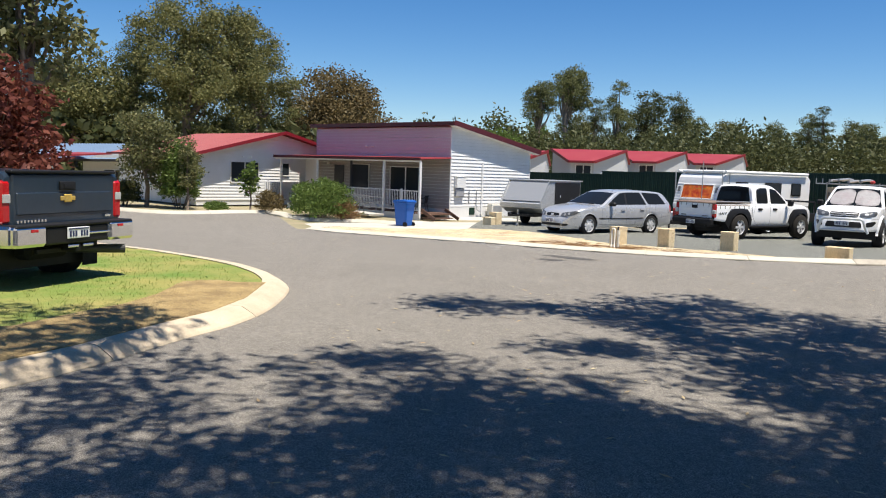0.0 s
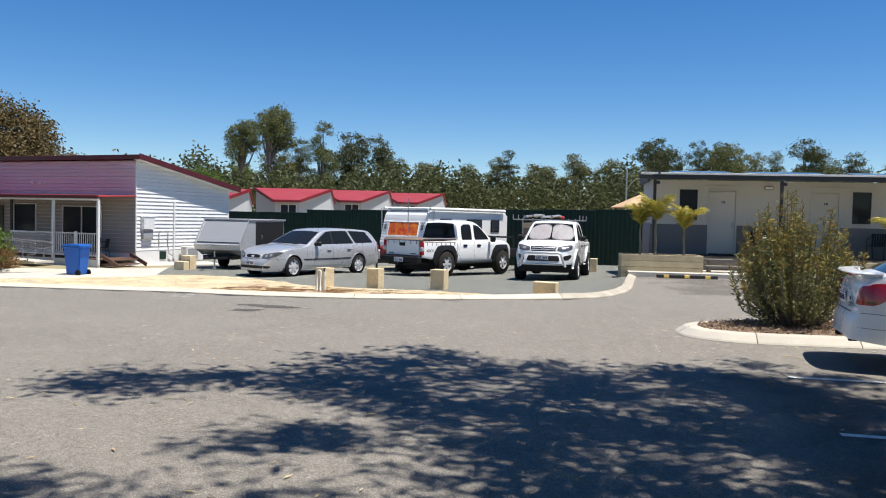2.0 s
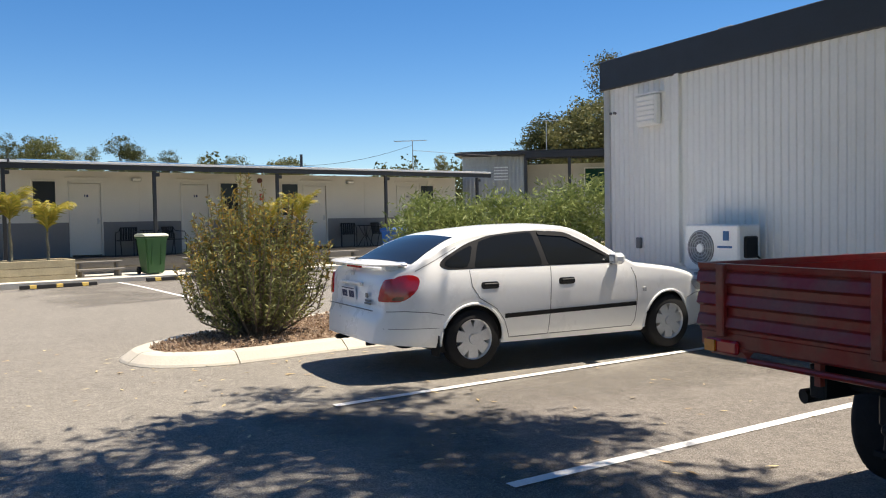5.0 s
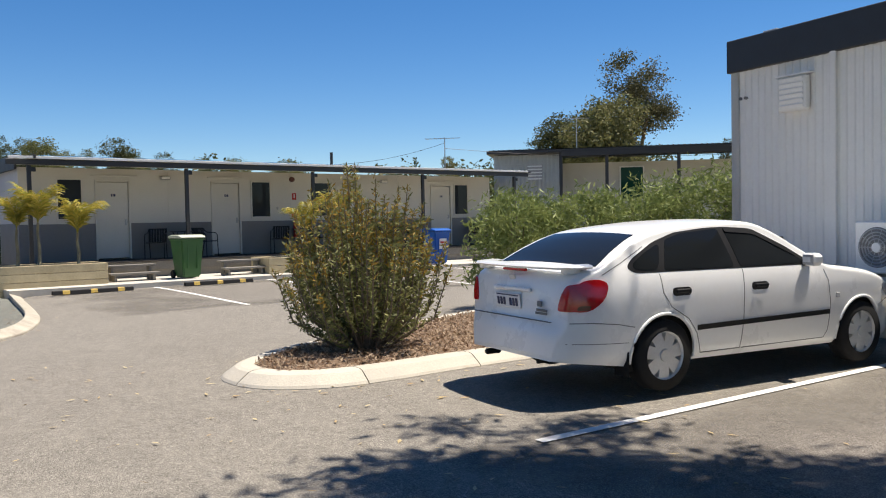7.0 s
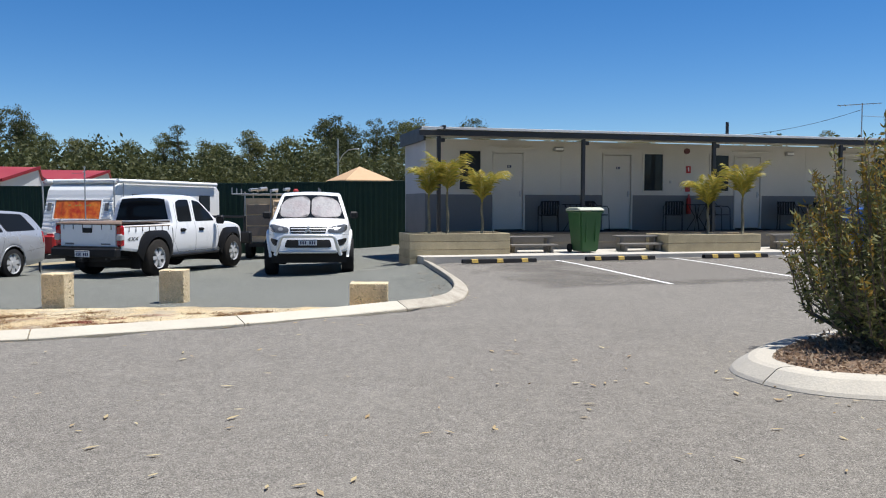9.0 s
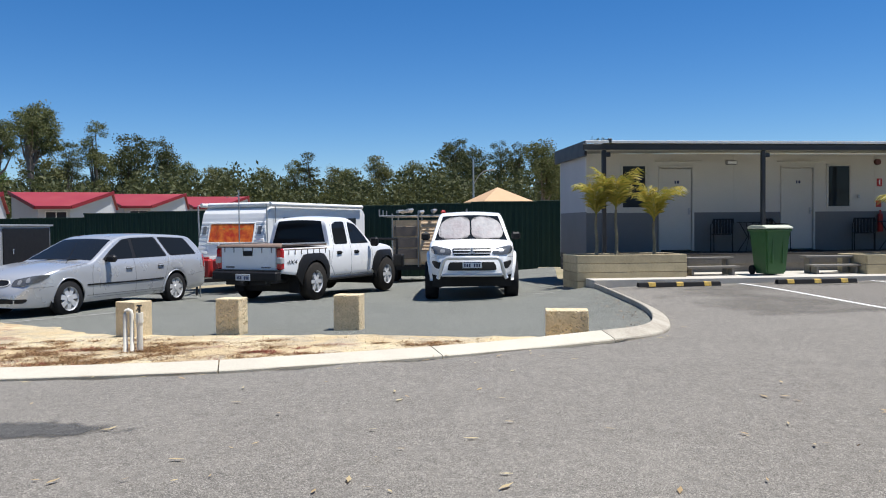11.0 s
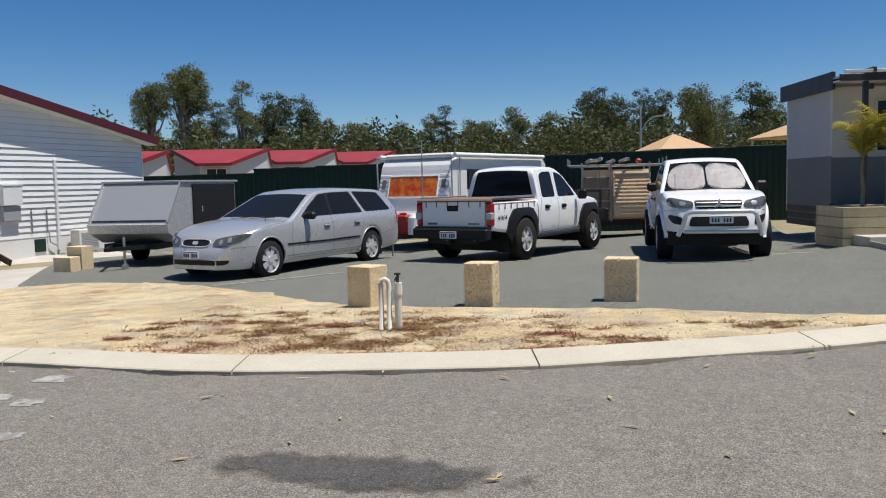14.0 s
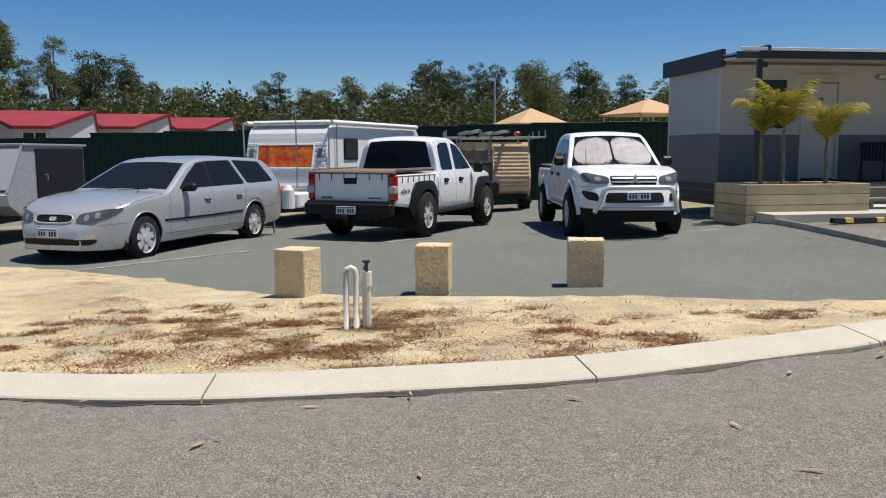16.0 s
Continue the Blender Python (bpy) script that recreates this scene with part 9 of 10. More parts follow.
banksia()
for k, (x, y, w, d, h) in enumerate(((-0.55, 14.9, 1.5, 1.5, 1.75), (0.4, 15.3, 1.7, 1.6, 1.85), (1.5, 15.3, 1.7, 1.6, 1.95), (2.5, 15.2, 1.7, 1.6, 2.15), (3.5, 15.1, 1.6, 1.6, 2.1), (4.6, 15.6, 1.8, 1.6, 2.0))):
    shrub("hedge_shrub", x, y, w * 1.15, d * 1.1, h, L_GREY, 100 + k, "dense grey-green willowy shrub in the island hedge", count=7500, size=0.12, aspect=0.20, base=0.08, stems=18)
shrub("round_shrub", -26.03, 2.14, 4.5, 2.2, 1.5, L_BUSH, 120, "dense bright green rounded shrub before the porch", count=15000, size=0.12)
shrub("low_shrub", -27.96, 0.26, 1.31, 1.05, 0.88, L_BROWN, 121, "small bronze-green shrub by the house wall", count=3000, size=0.1)
shrub("grass_tuft", -24.72, 2.84, 0.96, 0.70, 0.66, L_STRAW, 122, "straw-coloured ornamental grass tuft", count=1500, size=0.35, aspect=0.05)
shrub("garden_shrub", -31.19, -3.29, 2.10, 1.57, 2.71, L_BUSH, 123, "tall dark green garden shrub beside the house", count=7000, size=0.14, aspect=0.4)
shrub("garden_shrub", -32.59, -5.65, 1.93, 1.40, 1.05, L_DARK, 124, "low dark green garden shrub with red flowers", count=3500, size=0.12)
shrub("garden_shrub", -29.53, -1.8, 2.27, 0.88, 0.31, L_BUSH, 125, "low trailing ground cover along the kerb", count=2500, size=0.10)
gum_tree(-31.72, -4.69, 4.38, 1.66, 0.88, L_GUM2, 130, 9000, "small bushy garden tree with a leaning pale trunk")
gum_tree(-30.23, -2.94, 3.06, 0.70, 0.70, L_GUM2, 131, 3500, "small olive garden tree beside the house")
gum_tree(-29.71, -0.4, 2.10, 0.48, 0.79, L_BUSH, 132, 500, "thin young sapling with sparse leaves by the house")
gum_tree(-24.0, -9.2, 5.4, 2.1, 0.8, L_RED, 133, 5200, "red-brown leaved ornamental tree beyond the pickup")


def palm(m, trunk, seed, fronds=7, length=0.95):
    rng = np.random.default_rng(seed)
    e = thing("palm", m, "young golden cane palm with yellowing fronds in a sleeper planter", "palm", "planter palms")
    bm = B()
    tube(bm, [(0, 0, -0.05), (0.015, 0.0, trunk * 0.4), (-0.01, 0.01, trunk * 0.75), (0, 0, trunk)], [0.042, 0.036, 0.030, 0.026], 8)
    part("trunk", bm, M_PALMTRUNK, e, smooth=True)
    for k in range(fronds):
        a = 2.4 * k + rng.uniform(-0.3, 0.3)
        up = rng.uniform(1.25, 1.62)
        l = length * rng.uniform(0.8, 1.1)
        out = Vector((math.cos(a), math.sin(a), 0))
        pts = []
        p, ang = Vector((0, 0, trunk - 0.02)), up
        bend = rng.uniform(0.08, 0.19)
        for i in range(11):
            pts.append(p.copy())
            p = p + (out * math.cos(ang) + Vector((0, 0, 1)) * math.sin(ang)) * l / 10
            ang -= bend * (0.25 + i / 6.5)
        bm = B()
        tube(bm, pts, [0.010 - 0.0008 * i for i in range(11)], 4)
        side = out.cross(Vector((0, 0, 1)))
        for i in range(2, 11):
            for j in (0, 0.25, 0.5, 0.75):
                q = pts[i - 1].lerp(pts[i], j)
                t = (pts[i] - pts[i - 1]).normalized()
                ll = 0.44 * l * (1 - 0.45 * abs(i / 10 - 0.45)) * rng.uniform(0.85, 1.1)
                for s in (-1, 1):
                    d = (side * s * 0.62 + t * 0.75 + Vector((0, 0, 0.10 - 0.45 * rng.uniform()))).normalized()
                    w = t * 0.011
                    v0 = bm.verts.new(q - w)
                    v1 = bm.verts.new(q + d * ll * 0.5 + w * 1.2 + Vector((0, 0, 0.02)))
                    v2 = bm.verts.new(q + d * ll + Vector((0, 0, -0.06 * ll / 0.3)))
                    v3 = bm.verts.new(q + d * ll * 0.5 - w * 1.2 + Vector((0, 0, 0.02)))
                    bm.faces.new((v0, v3, v2, v1))
        part("frond", bm, L_PALM, e)
    return e


M_PALMTRUNK = material("ringed_palm_trunk", (0.24, 0.22, 0.13), 0.8, spread=0.2, scale=3, fine=60, bump=0.4, second=(0.12, 0.10, 0.07), mix=0.8)
for k, (s, n, z, h, f) in enumerate(((-0.5, -1.05, 0.50, 0.85, 9), (-0.05, -1.0, 0.50, 1.0, 10), (0.77, -1.05, 0.50, 0.75, 9))):
    palm(MOTEL @ pose(s, n, z), h, 200 + k, f, 0.92)
for k, (s, n, z, h, f) in enumerate(((6.70, -1.05, 0.44, 0.7, 10), (7.68, -1.05, 0.44, 0.95, 10))):
    palm(MOTEL @ pose(s, n, z), h, 210 + k, f, 0.95)


# ---- ground cover ----
def scatter(rng, n, poly):
    xs, ys = [p[0] for p in poly], [p[1] for p in poly]
    out = []
    while len(out) < n:
        x, y = rng.uniform(min(xs), max(xs)), rng.uniform(min(ys), max(ys))
        inside = False
        for (x1, y1), (x2, y2) in zip(poly, poly[1:] + poly[:1]):
            if (y1 > y) != (y2 > y) and x < (x2 - x1) * (y - y1) / (y2 - y1) + x1:
                inside = not inside
        if inside:
            out.append((x, y))
    return out


def flatten(ob, P, k):
    """Press leaves towards the ground that they lie on."""
    co = np.empty(len(ob.data.vertices) * 3, np.float32)
    ob.data.vertices.foreach_get("co", co)
    co = co.reshape(-1, 4, 3)
    co[:, :, 2] = P[:, None, 2] + (co[:, :, 2] - P[:, None, 2]) * k
    ob.data.vertices.foreach_set("co", co.ravel())
    ob.data.update()
    return ob


BROWN_SPOTS = [(-13.45, 7.38), (-12.39, 7.19), (-11.72, 7.49), (-11.29, 7.65), (-11.28, 6.26), (-10.75, 6.47), (-10.55, 6.91), (-10.28, 7.63), (-11.76, 6.34), (-12.48, 6.38), (-10.83, 7.93)]
RED_SPOTS = [(-12.32, 5.46), (-12.25, 5.72), (-11.89, 5.77), (-11.70, 5.84), (-10.55, 6.54)]


def ground_cover():
    rng = np.random.default_rng(31)
    lawn_near = inset(LAWN_EDGE, 0.55)[::-1] + [(1.2, -7), (-6, -9), (-14, -10)]
    pts = scatter(rng, 42000, lawn_near)
    P = np.array([(x, y, gz(x, y) + 0.09) for x, y in pts])
    tagged(leaves_mesh("grass", P, 0.05, 0.14, L_GRASS, None, rng=rng, droop=-0.6), "short green and straw grass blades on the lawn", "grass", kind="stuff")
    # dried weeds on the sand: lying strands in uneven, elongated patches
    band = LOT_IN[3:13] + [(-9.4, 10.0), (-11.6, 8.9), (-13.2, 8.2), (-14.5, 7.2)]
    mid = (sum(p[0] for p in band) / len(band), sum(p[1] for p in band) / len(band))
    inset_band = [(p[0] + (mid[0] - p[0]) * 0.08, p[1] + (mid[1] - p[1]) * 0.18) for p in band]
    for mat, spots, many, words in ((L_STRAW, BROWN_SPOTS, 26, "dried brown weeds lying on bare sand"), (L_REDWEED, RED_SPOTS, 5, "low reddish dried weeds on bare sand")):
        P = []
        for k, (x, y) in enumerate(spots + scatter(rng, many, inset_band)):
            s = rng.uniform(0.17, 0.30) if k < len(spots) else rng.uniform(0.05, 0.17)
            knots = [(rng.normal() * s * 1.7, rng.normal() * s * 0.8) for _ in range(9)]
            for _ in range(int(rng.uniform(0.6, 1.1) * 2300 * s / 0.2)):
                ku, kv = knots[int(rng.integers(9))]
                u, v = ku + rng.normal() * s * 0.32, kv + rng.normal() * s * 0.22
                px, py = x + 0.75 * u - 0.66 * v, y + 0.66 * u + 0.75 * v
                if edge_distance(px, py) > 0.36:
                    P.append((px, py, gz(px, py) + 0.057 + rng.uniform(0, 0.014)))
        P = np.array(P)
        tagged(flatten(leaves_mesh("dry_weeds", P, 0.095, 0.075, mat, None, rng=rng, droop=-0.05, up=2.5), P, 0.30), words, "weeds", kind="stuff")
    pts = scatter(rng, 2600, band)
    P = np.array([(x, y, gz(x, y) + 0.062) for x, y in pts])
    tagged(leaves_mesh("sand_litter", P, 0.035, 0.3, L_LITTER, None, rng=rng, droop=0.0, up=3), "small dry litter on the sandy verge", "leaf litter", kind="stuff")
    # dry leaves blown against the inside of the kerb
    pts = [(x + rng.normal() * 0.10, y + rng.normal() * 0.16) for x, y in inset(curve_points(LOT_EDGE[11:], 0.03), 0.46) if 10.0 < y < 15.5]
    P = np.array([(x, y, gz(x, y) + 0.050) for x, y in pts])
    tagged(flatten(leaves_mesh("leaf_drift", P, 0.08, 0.26, L_CHIP, None, rng=rng, droop=0.0, up=3), P, 0.25), "dry brown leaves blown against the kerb", "leaf litter", kind="stuff")
    # bark chips
    bed = inset(ISLAND_EDGE[::-1], 0.30)[4:]
    pts = scatter(rng, 11000, bed + [(2.5, 12.3)])
    P = np.array([(x, y, gz(x, y) + 0.12 + rng.uniform(0, 0.02)) for x, y in pts])
    tagged(leaves_mesh("bark_chips", P, 0.055, 0.35, L_CHIP, None, rng=rng, droop=0.0, up=2.5), "loose brown bark chips on the island", "bark mulch", kind="stuff")
    # fallen leaves on the road, thickest under the tree and along the kerbs
    pts = scatter(rng, 420, [(8, -4), (4, 9), (-4, 9), (-9, 4), (-4, -1)]) + scatter(rng, 45, [(-6, 6), (-5, 10), (-2, 8), (3, 8), (3, 5)]) + scatter(rng, 150, [(-22, 1), (-8, 9.4), (-6.5, 10), (-7, -0.5), (-20, -2)])
    edge = curve_points(LOT_EDGE, 0.25) + curve_points(ISLAND_EDGE, 0.1)
    for x, y in edge:
        if rng.uniform() < 0.7:
            pts.append((x + rng.normal() * 0.12 + 0.1, y + rng.normal() * 0.12 - 0.12))
    P = np.array([(x, y, gz(x, y) + 0.014) for x, y in pts])
    flat = leaves_mesh("fallen_leaves", P, 0.09, 0.26, L_LITTER, None, rng=rng, droop=0.0, up=3)
    flatten(flat, P, 0.12)
    tagged(flat, "scattered dry gum leaves on the asphalt", "leaf litter", kind="stuff")


L_CHIP = leaf("bark_chips", (0.17, 0.10, 0.06), (0.46, 0.36, 0.26), 0.9)
ground_cover()


def stain(cx, cy, w, d, deg, seed):
    """A damp patch that fades out at its edge."""
    m = asphalt("damp_asphalt", (0.10, 0.097, 0.092), (0.08, 0.078, 0.075), (0.16, 0.155, 0.147), (0.12, 0.116, 0.11))
    N, L = m.node_tree.nodes, m.node_tree.links
    tc = N["Texture Coordinate"]
    mp_ = N.new("ShaderNodeMapping")
    mp_.vector_type = "TEXTURE"
    mp_.inputs["Location"].default_value, mp_.inputs["Rotation"].default_value, mp_.inputs["Scale"].default_value = (cx, cy, 0), (0, 0, radians(deg)), (w, d, 100)
    L.new(tc.outputs["Object"], mp_.inputs["Vector"])
    ln = N.new("ShaderNodeVectorMath")
    ln.operation = "LENGTH"
    L.new(mp_.outputs["Vector"], ln.inputs[0])
    nz = N.new("ShaderNodeTexNoise")
    nz.inputs["Scale"].default_value, nz.inputs["Detail"].default_value = 5.0 + seed, 6.0
    L.new(tc.outputs["Object"], nz.inputs["Vector"])
    add = N.new("ShaderNodeMath")
    add.operation = "ADD"
    L.new(ln.outputs["Value"], add.inputs[0])
    L.new(nz.outputs["Fac"], add.inputs[1])
    rg = N.new("ShaderNodeMapRange")
    rg.inputs["From Min"].default_value, rg.inputs["From Max"].default_value = 1.0, 1.3
    rg.inputs["To Min"].default_value, rg.inputs["To Max"].default_value = 0.85, 0.0
    L.new(add.outputs[0], rg.inputs["Value"])
    L.new(rg.outputs["Result"], N["Principled BSDF"].inputs["Alpha"])
    a = radians(deg)
    ring = [(cx + w * u * math.cos(a) - d * v * math.sin(a), cy + w * u * math.sin(a) + d * v * math.cos(a)) for u, v in ((-1, -1), (1, -1), (1, 1), (-1, 1))]
    tagged(drape("oil_stain", ring, m, 0.006, 0.5), "dark damp stain on the asphalt", "stain", kind="structure")


def paint_spot(x, y, r, seed):
    """A worn splash of white paint."""
    rng = random.Random(seed)
    ring = [(x + r * rng.uniform(0.5, 1.2) * math.cos(a), y + r * rng.uniform(0.4, 1.0) * math.sin(a)) for a in np.linspace(0, 2 * math.pi, 11)[:-1]]
    tagged(drape("paint_spot", ring, M_FADED, 0.004, 0.5), "worn pale paint splash on the asphalt", "paint mark", "paint marks", kind="structure")


for spot in ((-11.53, 4.02, 0.10, 0), (-11.23, 4.10, 0.13, 1), (-11.86, 4.44, 0.16, 2), (-10.47, 3.80, 0.10, 3), (-12.48, 4.15, 0.13, 4)):
    paint_spot(*spot)

stain(-8.70, 4.72, 0.98, 0.28, 33, 1)
stain(-8.28, 4.12, 0.36, 0.26, 60, 2)


# ---- caravan, trailers and small things ----
def caravan():
    e = thing("caravan", CARAVAN, "white pop-top caravan with a painted sunset panel across its front", "caravan")
    W_, L_, z0, z1 = 2.15, 5.3, 0.50, 2.32
    # side outline: x from the front panel (0) back to -L
    out = [(-L_, z0), (-0.35, z0), (0.0, z0 + 0.32), (0.10, z0 + 0.52), (0.085, z0 + 0.60), (-0.15, z1 - 0.30), (-0.19, z1 - 0.18), (-0.27, z1 - 0.07), (-0.42, z1), (-L_ + 0.15, z1), (-L_, z1 - 0.15)]
    lean = Matrix.Rotation(-0.257, 4, "Y")

    def slope(z):
        return 0.10 - 0.2626 * (z - 1.05)

    bm = B()
    prism(bm, out, "y", -W_ / 2, W_ / 2)
    bmesh.ops.bevel(bm, geom=[ed for ed in bm.edges if abs(ed.verts[0].co.y - ed.verts[1].co.y) < 1e-6], offset=0.03, segments=2, affect="EDGES")
    part("body", bm, M_WHITEPL, e, "white caravan body")
    bm = B()
    box(bm, -L_ / 2 - 0.1, 0, z1 + 0.06, L_ - 0.35, W_ - 0.12, 0.12, bevel=0.04)
    part("roof", bm, M_WHITEPL, e, "white pop-top roof")
    for k in range(8):
        z = z0 + 0.62 + k * 0.11
        for s in (1, -1):
            bm = B()
            box(bm, slope(z), s * (W_ / 2 - 0.19), z, 0.03, 0.34, 0.075, lean, bevel=0.012)
            part("front_rib", bm, M_WHITEPL, e)
    bm = B()
    box(bm, slope(1.62) + 0.012, 0, 1.62, 0.05, 1.42, 0.50, lean, bevel=0.02)
    p = part("sunset_panel", bm, M_SUNSET, e, "orange painted sunset panel, white lined")
    bm = B()
    for z in (1.36, 1.88):
        box(bm, slope(z) + 0.022, 0, z, 0.05, 1.50, 0.03, lean, bevel=0.008)
    for y in (-0.74, 0.74):
        box(bm, slope(1.62) + 0.022, y, 1.62, 0.05, 0.03, 0.53, lean, bevel=0.008)
    part("panel_frame", bm, M_WHITEPL, p)
    for k in range(7):
        bm = B()
        box(bm, slope(1.74) + 0.040, 0.38 - 0.105 * k + 0.01 * (k % 2), 1.74 - 0.012 * (k % 3), 0.004, 0.075, 0.035, lean)
        part("script_bar", bm, M_YELLOW, p)
    for s in (1, -1):
        bm = B()
        box(bm, slope(1.70) + 0.022, s * 0.90, 1.70, 0.02, 0.12, 0.22, lean, bevel=0.006)
        part("decal", bm, M_GREYP, e, "grey checked decal")
    bm = B()
    box(bm, 0.0, 0, 0.96, 0.12, W_ - 0.06, 0.10, bevel=0.02)
    part("belt_strip", bm, M_GREYW, e)
    bm = B()
    box(bm, 0.35, 0, 0.66, 0.60, 1.5, 0.34, bevel=0.04)
    part("front_boot", bm, M_WHITEPL, e, "white front boot")
    # drawbar, gas bottles and jerry cans
    bm = B()
    beam(bm, (0.2, 0.8, 0.45), (1.55, 0.05, 0.45), 0.06, 0.10)
    beam(bm, (0.2, -0.8, 0.45), (1.55, -0.05, 0.45), 0.06, 0.10)
    box(bm, 1.6, 0, 0.45, 0.3, 0.10, 0.12, bevel=0.02)
    cyl(bm, (1.35, 0.0, 0.05), (1.35, 0.0, 0.75), 0.03, 0.03, 8)
    part("drawbar", bm, M_BLKPL, e, "black drawbar with jockey wheel")
    for k, (y, mat, lab) in enumerate(((0.32, M_SIGNRED, "red jerry can"), (-0.1, M_SIGNRED, "red jerry can"), (0.62, M_WHITEPL, "white gas bottle"))):
        bm = B()
        if k < 2:
            box(bm, 0.86, y, 0.74, 0.18, 0.34, 0.46, bevel=0.04)
            box(bm, 0.86, y, 0.99, 0.03, 0.2, 0.05, bevel=0.01)
            part("jerry_can", bm, mat, e, lab)
        else:
            cyl(bm, (0.86, y, 0.5), (0.86, y, 0.9), 0.14, 0.14, 14)
            cyl(bm, (0.86, y, 0.9), (0.86, y, 1.0), 0.12, 0.06, 14)
            part("gas_bottle", bm, mat, e, lab)
    # side: windows, door, awning roll
    for s in (1, -1):
        for x, w in ((-1.2, 0.7), (-3.0, 1.0), (-4.4, 0.6)):
            bm = B()
            box(bm, x, s * (W_ / 2 + 0.012), 1.78, w, 0.03, 0.50, bevel=0.02)
            fr = part("window", bm, M_BLKPL, e)
            bm = B()
            box(bm, x, s * (W_ / 2 + 0.03), 1.78, w - 0.08, 0.01, 0.42)
            part("pane", bm, M_WINGLASS, fr)
        bm = B()
        tube(bm, [(-0.1, s * (W_ / 2 + 0.04), z0 + 0.3), (-0.06, s * (W_ / 2 + 0.05), z1 + 0.05), (-0.3, s * (W_ / 2 + 0.05), z1 + 0.08)], 0.022, 6)
        tube(bm, [(-0.45, s * (W_ / 2 + 0.04), 1.1), (-0.45, s * (W_ / 2 + 0.05), z1 + 0.02)], 0.018, 6)
        part("awning_arm", bm, M_ALUM, e, "folded awning arm")
        bm = B()
        cyl(bm, (-0.2, s * (W_ / 2 + 0.06), z1 + 0.06), (-L_ + 0.3, s * (W_ / 2 + 0.06), z1 + 0.06), 0.055, 0.055, 12)
        part("awning_roll", bm, M_WHITEPL, e, "rolled awning")
        bm = B()
        box(bm, -L_ / 2 - 0.1, s * (W_ / 2 + 0.008), 1.12, L_ - 0.3, 0.012, 0.06)
        part("stripe", bm, M_GREYW, e)
        wheel(e, -2.9, s * 0.98, 0.33, 0.2, 0.19, M_ALLOY, 6, "white steel wheel", holes=0.2)
    bm = B()
    box(bm, -L_ / 2, 0, 0.45, L_ - 0.2, 1.5, 0.14)
    part("chassis", bm, M_BLKPL, e)
    bm = B()
    cyl(bm, (0.25, 0.48, 0.9), (0.25, 0.48, 2.75), 0.018, 0.014, 8)
    for z, l in ((2.72, 0.35), (2.62, 0.55), (2.52, 0.42)):
        cyl(bm, (0.25 - l / 2, 0.48 - l / 2, z), (0.25 + l / 2, 0.48 + l / 2, z), 0.008, 0.008, 6)
    beam(bm, (0.25, 0.48, 2.58), (-0.15, -0.25, 2.58), 0.012, 0.012)
    part("tv_aerial", bm, M_GALV, e, "television aerial on a pole")
    return e


def sunset_material():
    m = material("sunset_paint", (1.0, 0.33, 0.03), 0.3, spread=0.06, scale=2.2, fine=12, bump=0.0, second=(0.62, 0.035, 0.010), mix=1.0, ramp=(0.40, 0.62))
    return m


M_SUNSET = sunset_material()
CARAVAN = pose(-22.65, 16.75, gz(-22, 18.5) - 0.05, 0, 0, -75.0) @ Matrix.Diagonal((1.07, 1.07, 1.07, 1))
caravan()


